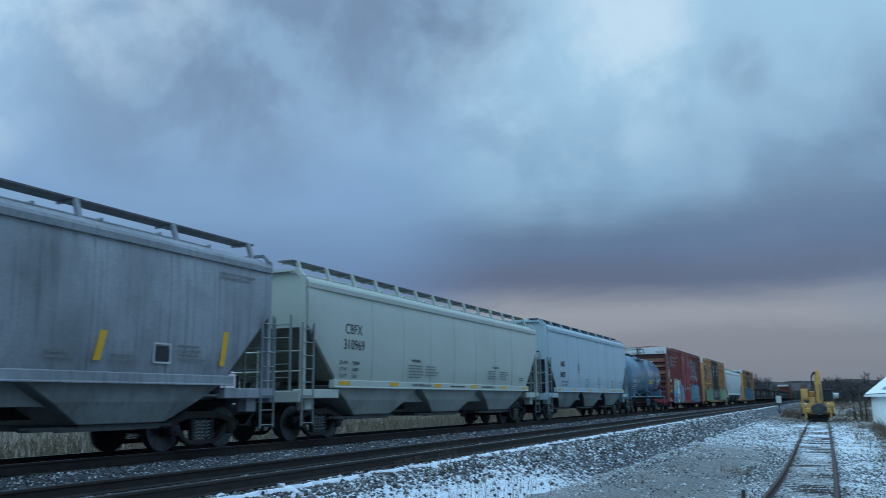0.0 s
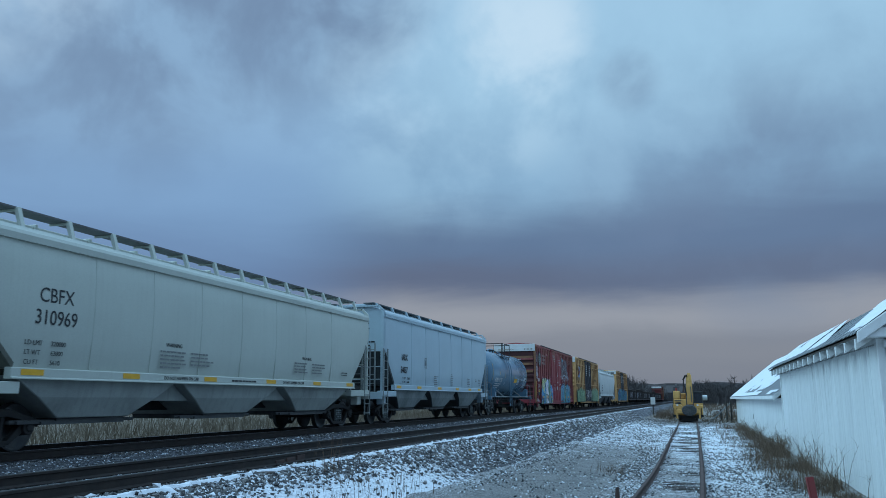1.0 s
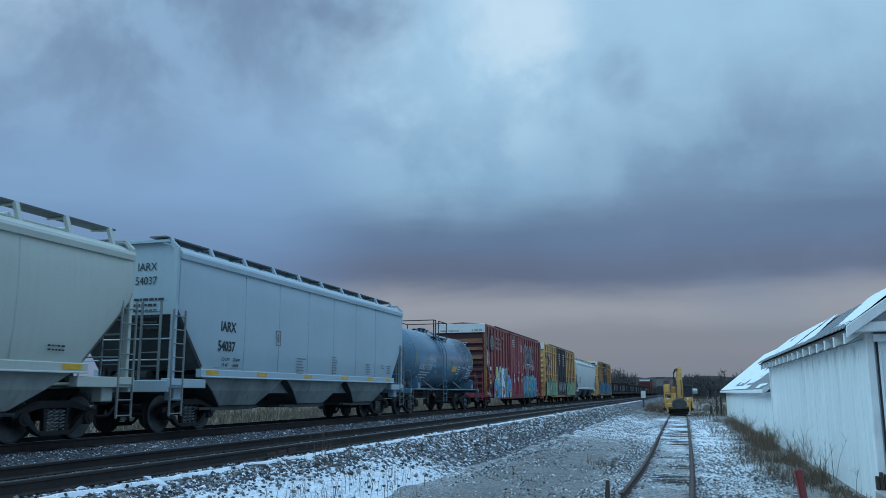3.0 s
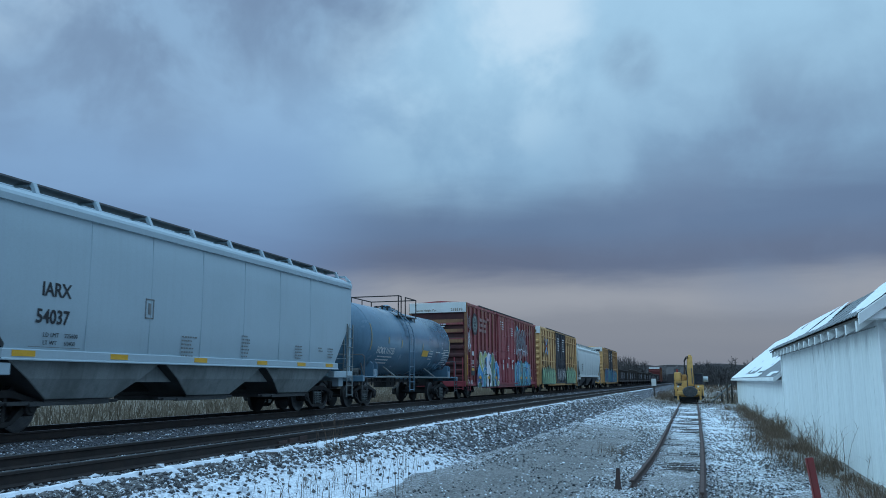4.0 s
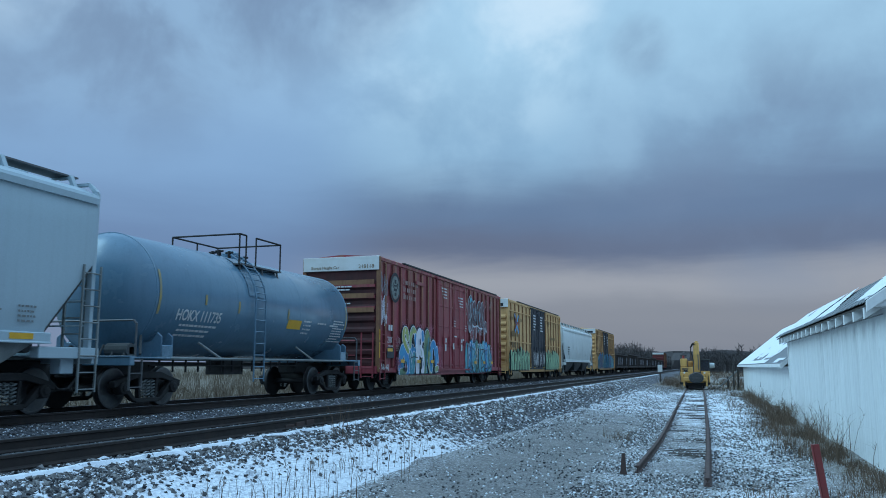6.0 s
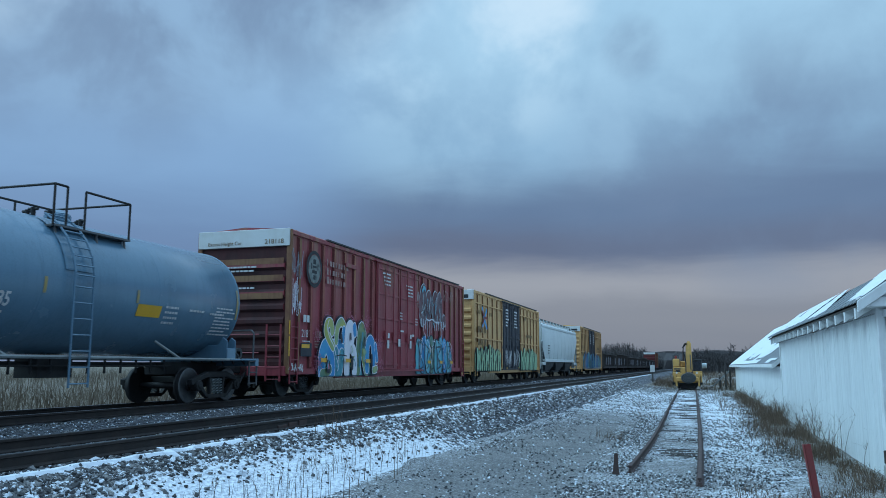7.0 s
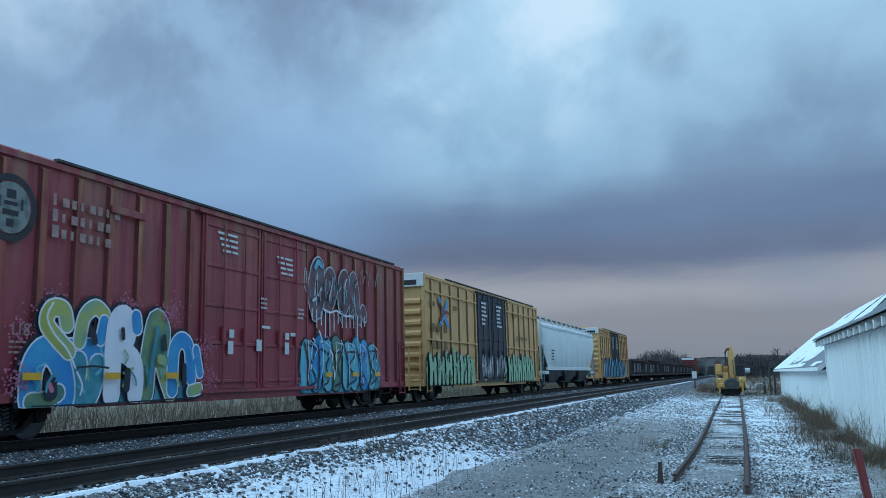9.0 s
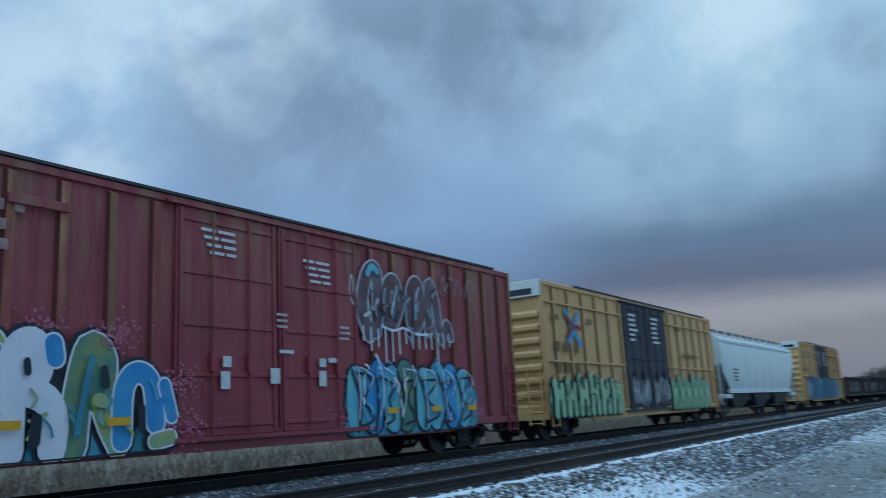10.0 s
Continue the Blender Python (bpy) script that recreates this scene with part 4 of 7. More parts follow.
        part("end_slope", bm, slope_paint, car)
    bm = bmesh.new()
    box(bm, -0.3, 0.3, -h - 0.35, h + 0.35, 0.72, 1.05)
    part("centre_sill", bm, "black", car, "", 0.02)
    # end platforms, posts, ladders and rails
    for s in (1, -1):
        bm = bmesh.new()
        ya, yb = sorted((s * (h + 0.28), s * (h - sill_in - 0.15)))
        box(bm, W - 0.20, W + 0.02, ya, yb, 1.08, 1.30)
        box(bm, -W - 0.02, -W + 0.20, ya, yb, 1.08, 1.30)
        yc = sorted((s * (h + 0.30), s * (h + 0.12)))
        box(bm, -W, W, *yc, 0.98, 1.26)
        box(bm, -W + 0.2, W - 0.2, *sorted((s * (h + 0.14), s * (h - 0.9))), 1.10, 1.14)
        part("end_platform", bm, paint, car, "", 0.012)
        bm = bmesh.new()
        box(bm, W - 0.42, W - 0.15, *sorted((s * (h - 0.2), s * (h - 0.55))), 0.78, 1.1)
        part("jacking_pad", bm, paint, car, "", 0.02)
        for x in (W - 0.08, -W + 0.08):
            y = s * (h + 0.05)
            bm = bmesh.new()
            box(bm, x - 0.07, x + 0.07, y - 0.05, y + 0.05, 1.2, eave + 0.12)
            loft(bm, [[(x - 0.07, y - 0.05, eave + 0.12), (x + 0.07, y - 0.05, eave + 0.12), (x + 0.07, y + 0.05, eave + 0.12), (x - 0.07, y + 0.05, eave + 0.12)],
                      [(x * 0.88 - 0.05, y - 0.05, eave + 0.34), (x * 0.88 + 0.05, y - 0.05, eave + 0.34), (x * 0.88 + 0.05, y + 0.05, eave + 0.30), (x * 0.88 - 0.05, y + 0.05, eave + 0.30)]])
            part("corner_post", bm, paint, car, "", 0.012)
        bm = bmesh.new()
        box(bm, -W * 0.88 + 0.06, W * 0.88 - 0.06, *sorted((s * h, s * (h + 0.1))), eave + 0.27, eave + 0.33)
        part("end_bar", bm, paint, car)
        ladder(car, W + 0.03, *sorted((s * (h + 0.20), s * (h - 0.28))), 0.42, corner_z + 0.1, "under_grey")
        end_ladder(car, s * (h + 0.22), 0.72, 1.25, 1.2, corner_z + 0.3, "under_grey")
        bm = bmesh.new()
        for z in (1.75, 2.25):
            rod(bm, (-W + 0.1, s * (h + 0.1), z), (W - 0.1, s * (h + 0.1), z), 0.02)
        rod(bm, (0.2, s * (h + 0.14), 1.2), (0.2, s * (h + 0.14), 2.3), 0.02)
        part("hand_rail", bm, paint, car)
        bm = bmesh.new()
        for k in range(5):
            rod(bm, (-0.9 + 0.15 * k, s * (h - 0.45), 1.15), (-0.9 + 0.15 * k, s * (h - 0.42), 1.7 - 0.1 * k), 0.05)
        rod(bm, (-0.4, s * (h - 0.5), 1.35), (0.5, s * (h - 0.5), 1.35), 0.16, 12)
        part("brake_gear", bm, "black", car)
    # running boards on the roof, each bracket a piece of its own
    zb = eave + rise
    bm = bmesh.new()
    loft(bm, [[(1.20, -0.05, eave + 0.12), (1.28, -0.05, eave + 0.12), (1.28, 0.05, eave + 0.12), (1.20, 0.05, eave + 0.12)],
              [(1.04, -0.05, zb), (1.12, -0.05, zb + 0.03), (1.12, 0.05, zb + 0.03), (1.04, 0.05, zb)]])
    box(bm, 0.6, 1.05, -0.025, 0.025, zb - 0.04, zb - 0.003)
    bracket = mesh_of("board_bracket", bm, paint)
    for s in (1, -1):
        bm = bmesh.new()
        box(bm, *sorted((s * 0.62, s * 1.08)), -h + 0.02, h - 0.02, zb, zb + 0.035)
        board = part("running_board", bm, "grating", car)
        for k in range(posts):
            y = -h + 0.25 + (L - 0.5) * k / (posts - 1)
            shared("board_bracket", bracket, board, (0, y, 0), Matrix.Rotation(0 if s > 0 else math.pi, 4, "Z"))
    bm = bmesh.new()
    box(bm, -0.36, 0.36, -h + 0.8, h - 0.8, eave + 0.36, eave + 0.5)
    for k in range(int(L / 1.6)):
        y = -h + 1.2 + 1.6 * k
        box(bm, -0.42, 0.42, y - 0.04, y + 0.04, eave + 0.36, eave + 0.54)
    part("hatch_cover", bm, paint, car, "", 0.015)
    couplers(car, h + 0.30)
    trucks(car, (-h + truck_in, h - truck_in))
    x = W + 0.038
    reflectors(car, x, [y for y in yellow], 1.42)
    MOVERS.append((car, place))
    return car, W + curved + 0.008


rs = random.Random(21)

# the sooty hopper that leaves first
car, fx = hopper_car("sooty grey covered hopper car with streaked sides", "dirty_grey", 18.0, 6.65, 4.14, 1.35, 3, 8, 1.55, marks=())
for y, z, hh in ((7.25, 1.75, 0.85), (3.9, 1.75, 0.55)):
    bm = bmesh.new()
    prism_x(bm, 0, 0.004, [(0, 0), (0.16, 0), (0.30, hh), (0.14, hh)])
    part("reflector", bm, "reflector", car).location = (fx - 0.02, y, z)
bm = bmesh.new()
for a in (0, 1):
    box(bm, 0, 0.005, a * 0.44, a * 0.44 + 0.03, 0, 0.4)
    box(bm, 0, 0.005, 0, 0.47, a * 0.37, a * 0.37 + 0.03)
part("placard_holder", bm, "ink_white", car).location = (fx - 0.025, 5.35, 1.75)
bm = bmesh.new()
box(bm, 0, 0.004, 0.06, 0.42, 0.05, 0.34)
part("placard", bm, "ink", car).location = (fx - 0.025, 5.35, 1.75)
for y, z, w, n in ((6.0, 2.1, 0.7, 4), (4.3, 1.85, 0.7, 2), (2.9, 1.85, 0.6, 2), (1.0, 2.2, 0.9, 6), (7.2, 3.75, 1.2, 2)):
    small_print(rs, w, n, 0.09, "ink_soft", car, (fx - 0.01, y, z))

# cream hopper
car, fx = hopper_car("cream white covered hopper car with black stencils", "cream", 18.0, 26.2, 4.02, 1.35, 3, 14, 1.4, under="cream_under",
                     yellow=(-7.25, -4.45, -1.4, 1.7, 4.7, 7.3))
letters("CBFX", 0.40, "ink", car, (fx - 0.005, -7.25, 2.80), SIDE, 0.93)
letters("310969", 0.40, "ink", car, (fx - 0.005, -7.32, 2.38), SIDE, 0.93)
for k, (a, b) in enumerate((("LD LMT", "220000"), ("LT WT", "63000"), ("CU FT", "5610"))):
    letters(a, 0.13, "ink", car, (fx - 0.02, -7.5, 1.98 - 0.18 * k))
    letters(b, 0.13, "ink", car, (fx - 0.02, -6.85, 1.98 - 0.18 * k))
letters("WARNING", 0.13, "ink", car, (fx - 0.01, -3.3, 2.18))
letters("WARNING", 0.13, "ink", car, (fx - 0.01, 3.6, 2.18))
for y, n in ((-3.5, 5), (-2.3, 4), (3.1, 4), (4.3, 4)):
    small_print(rs, 0.95, n, 0.09, "ink_soft", car, (fx - 0.012, y, 2.05))
letters("DO NOT HAMMER ON CAR", 0.11, "ink", car, (1.622, -3.3, 1.43))
letters("DO NOT HAMMER ON CAR", 0.11, "ink", car, (1.622, 2.4, 1.43))
small_print(rs, 1.2, 1, 0.1, "ink", car, (1.622, -0.4, 1.44))
small_print(rs, 0.5, 2, 0.08, "ink", car, (fx - 0.02, 6.6, 1.85))

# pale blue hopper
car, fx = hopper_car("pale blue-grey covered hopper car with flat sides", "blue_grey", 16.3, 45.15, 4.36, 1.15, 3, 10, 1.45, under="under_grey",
                     yellow=(-6.6, -4.0, -1.0, 2.0, 4.4, 6.4), curved=0.01, rise=0.42, shaded=True)
letters("IARX", 0.37, "ink", car, (fx, -6.25, 2.58), SIDE, 0.92, 0.008)
letters("54037", 0.37, "ink", car, (fx, -6.35, 2.06), SIDE, 0.92, 0.008)
for k, (a, b) in enumerate((("LD LMT", "225600"), ("LT WT", "60400"))):
    letters(a, 0.12, "ink", car, (fx, -6.15, 1.80 - 0.15 * k))
    letters(b, 0.12, "ink", car, (fx, -5.6, 1.80 - 0.15 * k))
bars([(0, 1.35, 0, 0.012)], "ink_soft", car, (fx, -6.5, 1.60), name="stencil")
for y, w, n in ((-1.8, 0.55, 6), (0.9, 0.4, 7), (4.0, 0.45, 5), (5.6, 0.35, 2), (6.3, 0.5, 4)):
    small_print(rs, w, n, 0.09, "ink_soft", car, (fx, y, 2.0 if n < 7 else 2.15))
bars([(0, 0.3, 0, 0.03), (0, 0.3, 0.42, 0.03), (0, 0.03, 0, 0.45), (0.27, 0.03, 0, 0.45), (0.1, 0.1, 0.1, 0.25)], "ink_soft", car, (fx, -3.2, 2.35), name="stencil_frame")
letters("IARX", 0.28, "ink", car, (0.35, -8.165, 3.95), END, 0.9)
letters("54037", 0.28, "ink", car, (0.30, -8.165, 3.60), END, 0.9)
small_print(rs, 0.8, 6, 0.14, "ink", car, (0.3, -8.165, 3.2), END)


# ---- tank car ----
def tank_car(place, L=10.5, r=1.45, zc=2.63, marks=True, paint="tank_grey", group="cars of the train"):
    car = thing("tank_car", "blue-grey tank car with white stencils and top platform", "tank car", group, (TRAIN_X, place, RAIL))
    h = L / 2
    bm = bmesh.new()
    rings, sides = [], 40
    prof = [(-h - 0.62, 0.05), (-h - 0.60, 0.35), (-h - 0.50, 0.75), (-h - 0.33, 1.10), (-h - 0.14, 1.34), (-h, r), (-h * 0.33, r), (h * 0.33, r), (h, r), (h + 0.14, 1.34), (h + 0.33, 1.10), (h + 0.50, 0.75), (h + 0.60, 0.35), (h + 0.62, 0.05)]
    for y, q in prof:
        rings.append([(q * math.cos(2 * math.pi * i / sides), y, zc + q * math.sin(2 * math.pi * i / sides)) for i in range(sides)])
    loft(bm, rings)
    part("tank", bm, paint, car, "", 0, True)
    for y in (-h + 0.02, -h * 0.34, h * 0.34, h - 0.02):
        bm = bmesh.new()
        loft(bm, [[((r + d) * math.cos(2 * math.pi * i / sides), y + e, zc + (r + d) * math.sin(2 * math.pi * i / sides)) for i in range(sides)] for e, d in ((-0.03, 0.0), (-0.01, 0.006), (0.01, 0.006), (0.03, 0.0))])
        part("weld_band", bm, paint, car, "", 0, True)

    def on(y, ang, d=0.012):
        return ((r + d) * math.cos(ang), y, zc + (r + d) * math.sin(ang))

    for y, a0, a1 in ((-h + 0.12, -0.35, 0.38), (h - 0.12, -0.30, 0.25), (-3.3, -0.12, 0.06), (-1.75, -0.20, 0.02), (1.0, -0.2, 0.0)):
        bm = bmesh.new()
        n = 10
        for k in range(n):
            a, b = a0 + (a1 - a0) * k / n, a0 + (a1 - a0) * (k + 1) / n
            w = 0.04
            vs = [bm.verts.new(p) for p in (on(y - w, a), on(y + w, a), on(y + w, b), on(y - w, b))]
            bm.faces.new(vs)
        part("yellow_stripe", bm, "stripe_worn", car)
    # ladder over the flank and the platform with its rails
    bm = bmesh.new()
    for y in (-1.12, -0.58):
        rods(bm, [(r + 0.12, y, 0.52), (r + 0.12, y, zc - 0.1)] + [(on(y, a, 0.14)) for a in (0.1, 0.35, 0.6, 0.85, 1.1)], 0.025)
    z = 0.6
    while z < zc:
        rod(bm, (r + 0.12, -1.12, z), (r + 0.12, -0.58, z), 0.018)
        z += 0.32
    for k in range(9):
        a = 0.08 + 0.125 * k
        rod(bm, on(-1.12, a, 0.14), on(-0.58, a, 0.14), 0.018)
    part("ladder", bm, paint, car)
    bm = bmesh.new()
    for k in range(5):
        a, b = 0.15 + 0.2 * k, 0.35 + 0.2 * k
        vs = [bm.verts.new(p) for p in (on(-1.25, a, 0.02), on(-0.45, a, 0.02), on(-0.45, b, 0.02), on(-1.25, b, 0.02))]
        bm.faces.new(vs)
    part("tread_strip", bm, paint, car)
    zt = zc + r
    for s in (1, -1):
        bm = bmesh.new()
        box(bm, min(s * 0.75, s * 1.15), max(s * 0.75, s * 1.15), -1.3, 1.0, zt - 0.34, zt - 0.30)
        for y in (-1.2, 0, 0.9):
            rod(bm, (s * 1.05, y, zt - 0.33), (s * 1.1, y, zt - 0.62), 0.03)
        part("platform", bm, "grating", car)
    bm = bmesh.new()
    zr = zt + 0.52
    for s in (1, -1):
        rods(bm, [(s * 1.1, -1.3, zt - 0.32), (s * 1.1, -1.3, zr), (s * 1.1, -0.95 if s > 0 else 1.0, zr), (s * 1.1, -0.95 if s > 0 else 1.0, zt - 0.32)], 0.026)
    rods(bm, [(1.1, -0.42, zt - 0.32), (1.1, -0.42, zr), (1.1, 1.0, zr), (1.1, 1.0, zt - 0.32)], 0.026)
    for y in (-1.3, 1.0):
        rod(bm, (-1.1, y, zr), (1.1, y, zr), 0.026)
    rod(bm, (-1.1, -0.1, zr), (-1.1, -0.1, zt - 0.32), 0.026)
    part("guard_rail", bm, "black", car)
    bm = bmesh.new()
    rod(bm, (0, 0, zt - 0.05), (0, 0, zt + 0.16), 0.28, 16)
    rod(bm, (0, 0, zt + 0.16), (0, 0, zt + 0.26), 0.28, 16, 0.12)
    part("manway", bm, paint, car, "", 0.02)
    bm = bmesh.new()
    for y, x in ((-0.9, 0.2), (-0.7, -0.15), (-0.55, 0.3), (0.6, 0.1), (0.8, -0.2)):
        rod(bm, (x, y, zt - 0.05), (x, y, zt + 0.16), 0.05, 8)
        rod(bm, (x - 0.12, y, zt + 0.12), (x + 0.12, y, zt + 0.12), 0.035)
    part("valve", bm, "black", car)
    # underframe: saddles, side walkways, end frames
    for s in (1, -1):
        bm = bmesh.new()
        box(bm, -0.3, 0.3, *sorted((s * (h - 1.6), s * (h + 1.05))), 0.72, 1.05)
        part("stub_sill", bm, "black", car, "", 0.02)
    for s in (1, -1):
        bm = bmesh.new()
        y = s * (h - 0.05)
        y -= s * 0.35
        for k in (1, -1):
            # web plates that rise from the bolster to the shell
            prism_y(bm, y + 0.20 * k - 0.02, y + 0.20 * k + 0.02, [(-1.5, 1.08), (1.5, 1.08), (1.5, 1.62), (1.36, 1.72), (1.20, 1.5), (-1.20, 1.5), (-1.36, 1.72), (-1.5, 1.62)])
            box(bm, *sorted((k * 1.46, k * 1.50)), y - 0.22, y + 0.22, 1.085, 1.42)
        part("saddle", bm, paint, car, "", 0.02)
        bm = bmesh.new()
        box(bm, -1.55, 1.55, *sorted((s * (h + 0.95), s * (h + 0.78))), 0.95, 1.16)
        box(bm, -1.55, 1.55, *sorted((s * (h + 0.95), s * (h - 0.5))), 1.10, 1.14)
        part("end_platform", bm, paint, car, "", 0.01)
        bm = bmesh.new()
        e = s * (h + 0.72)
        rods(bm, [(-1.5, e, 1.1), (-1.5, e, 1.86), (-1.42, e, 1.94), (1.42, e, 1.94), (1.5, e, 1.86), (1.5, e, 1.1)], 0.026)
        part("hand_rail", bm, "grating", car)
        ladder(car, 1.52, *sorted((s * (h + 0.9), s * (h + 0.5))), 0.42, 1.12, "grating", 0.3)
        bm = bmesh.new()
        for k in range(7):
            rods(bm, [(1.2 - 0.34 * k, s * (h + 0.78), 1.0), (1.1 - 0.3 * k, s * (h + 0.55), 1.3 + 0.05 * (k % 3)), (0.9 - 0.25 * k, s * (h + 0.2), 1.22)], 0.03, 5)
        tank_bm = bmesh.new()
        box(tank_bm, 0.7, 1.2, *sorted((s * (h + 0.25), s * (h + 0.6))), 1.145, 1.42)
        part("air_reservoir", tank_bm, "under_dark", car, "", 0.06)
        part("brake_rigging", bm, "under_dark", car, "", 0.01)
        bm = bmesh.new()
        rods(bm, [(1.3, s * (h + 0.3), 1.2), (0.9, s * (h - 0.2), 1.9)], 0.03)
        rod(bm, (0.6, s * (h + 0.5), 1.3), (1.2, s * (h + 0.5), 1.3), 0.15, 12)
        part("brake_gear", bm, "under_dark", car)
    bm = bmesh.new()
    for x in (-1.5, 1.5):
        rod(bm, (x, -h, 1.12), (x, h, 1.12), 0.035)
        for y in (-2.6, 2.6):
            rod(bm, (x, y, 1.12), (x * 0.75, y - 0.5, zc - 1.1), 0.03)
    part("side_rail", bm, "under_grey", car)
    bm = bmesh.new()
    rod(bm, (0, -h + 1.5, 1.0), (0, h - 1.5, 1.0), 0.05)
    rod(bm, (0.4, -h + 1.2, 0.95), (0.4, h - 1.5, 0.95), 0.025)
    for k in range(14):
        y = -h + 1.6 + k * 0.55
        rod(bm, (0.4, y, 0.78), (0.4, y, 1.1), 0.03)
    box(bm, -0.3, 0.3, -0.6, 0.4, 0.7, 1.1)
    part("bottom_outlet", bm, "black", car)
    couplers(car, h + 0.95)
    trucks(car, (-h + 0.35, h - 0.35))
    MOVERS.append((car, place))
    if marks:
        # stencils follow the round of the shell
        def wrap(ob, y, z):
            for v in ob.data.vertices:
                yy, zz = v.co.x + y, v.co.y + z
                dz = max(-1.2, min(1.2, zz - zc))
                v.co = (math.sqrt(r * r - dz * dz) + 0.012 + v.co.z, yy, zz)
            ob.matrix_basis = Matrix()
        wrap(letters("HOKX 111735", 0.37, "ink_white", car, (0, 0, 0), SIDE, 0.83, 0.007), -4.40, 2.04)
        for a, b, w, n, st in ((-4.15, 1.90, 1.5, 3, 0.12), (2.05, 2.30, 0.55, 4, 0.12), (3.0, 2.28, 0.7, 1, 0.12), (3.9, 2.25, 0.6, 1, 0.12), (4.15, 2.42, 0.9, 2, 0.09), (4.15, 2.18, 0.95, 6, 0.085)):
            wrap(small_print(rs, w, n, st, "ink_white", car, (0, 0, 0)), a, b)
        wrap(bars([(0, 0.85, 0, 0.27)], "reflector", car, (0, 0, 0), name="placard"), 1.05, 2.06)
    return car


tank_car(60.8)


# ---- box cars ----
def box_car(label, paint, place, L, door0, door1, door_paint, rib_step, top=5.06, rust_ends=False, white_end=True, double=True, hbands=()):
    car = thing("box_car", label, "box car", "cars of the train", (TRAIN_X, place, RAIL))
    h, W, low = L / 2, 1.56, 0.72
    bm = bmesh.new()
    out = [(W, low), (W, top - 0.04), (W - 0.03, top), (0.0, top + 0.12), (-W + 0.03, top), (-W, top - 0.04), (-W, low)]
    prism_y(bm, -h + 0.06, h - 0.06, out)
    part("body", bm, paint, car)
    # upright ribs pressed in the sides
    bm = bmesh.new()
    za, zb = low + 0.14, top - 0.16
    loft(bm, [[(-0.01, -0.12, za), (0.075, -0.075, za + 0.06), (0.075, 0.075, za + 0.06), (-0.01, 0.12, za)], [(-0.01, -0.12, zb), (0.075, -0.075, zb - 0.06), (0.075, 0.075, zb - 0.06), (-0.01, 0.12, zb)]])
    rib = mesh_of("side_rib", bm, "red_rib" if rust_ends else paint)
    # shade beside each rib is painted: its side slopes take a darker colour
    rib.materials.append(M["grime_red" if rust_ends else "rib_shade"])
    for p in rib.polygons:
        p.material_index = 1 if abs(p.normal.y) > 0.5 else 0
    bm2 = bmesh.new()
    loft(bm2, [[(-0.01, -0.11, za), (0.077, -0.065, za + 0.06), (0.077, 0.065, za + 0.06), (-0.01, 0.11, za)], [(-0.01, -0.11, zb), (0.077, -0.065, zb - 0.06), (0.077, 0.065, zb - 0.06), (-0.01, 0.11, zb)]])
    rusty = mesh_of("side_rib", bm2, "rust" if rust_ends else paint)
    rusty.materials.append(M["grime_red" if rust_ends else "rib_shade"])
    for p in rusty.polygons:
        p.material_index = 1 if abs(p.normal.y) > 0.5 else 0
    y = -h + rib_step * 0.75
    k = 0
    while y < h - 0.3:
        if not (door0 - h - 0.12 < y < door1 - h + 0.12):
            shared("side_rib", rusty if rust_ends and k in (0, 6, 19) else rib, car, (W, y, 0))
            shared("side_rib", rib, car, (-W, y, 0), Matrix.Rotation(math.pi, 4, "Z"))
        y += rib_step
        k += 1
    for s in (1, -1):
        bm = bmesh.new()
        prism_y(bm, -h + 0.02, h - 0.02, [(s * (W - 0.05), top - 0.14), (s * (W + 0.06), top - 0.14), (s * (W + 0.06), top - 0.02), (s * (W - 0.02), top + 0.03)])
        part("roof_rail", bm, paint, car)
        bm = bmesh.new()
        prism_x(bm, s * (W - 0.04), s * (W + 0.055), [(-h + 0.05, low - 0.02), (-h + 3.1, low - 0.02), (-h + 3.5, 0.56), (h - 3.5, 0.56), (h - 3.1, low - 0.02), (h - 0.05, low - 0.02), (h - 0.05, low + 0.16), (-h + 0.05, low + 0.16)])
        part("side_sill", bm, paint, car)
        for ya, yb in ((-h, -h + 0.12), (h - 0.12, h)):
            bm = bmesh.new()
            box(bm, *sorted((s * (W - 0.07), s * (W + 0.08))), ya, yb, low, top)
            part("corner_post", bm, "rust" if rust_ends else paint, car, "", 0.015)
    if hbands:
        for z in hbands:
            for ya, yb in ((-h + 0.12, door0 - h - 0.05), (door1 - h + 0.05, h - 0.12)):
                bm = bmesh.new()
                box(bm, W + 0.01, W + 0.085, ya, yb, z, z + 0.06)
                part("side_band", bm, paint, car)
    # roof: raised seams and an edge strip
    bm = bmesh.new()
    for k in range(int(L / 1.25)):
        y = -h + 0.6 + 1.25 * k
        for s in (1, -1):
            loft(bm, [[(0, y - 0.04, top + 0.12), (0, y + 0.04, top + 0.12), (0, y + 0.02, top + 0.17), (0, y - 0.02, top + 0.17)], [(s * (W - 0.05), y - 0.04, top + 0.0), (s * (W - 0.05), y + 0.04, top + 0.0), (s * (W - 0.05), y + 0.02, top + 0.05), (s * (W - 0.05), y - 0.02, top + 0.05)]])
    part("roof_seam", bm, paint, car)
    bm = bmesh.new()
    box(bm, W - 0.02, W + 0.09, -h + 2.6, h - 0.9, top + 0.0, top + 0.05)
    part("roof_edge", bm, "under_dark", car)
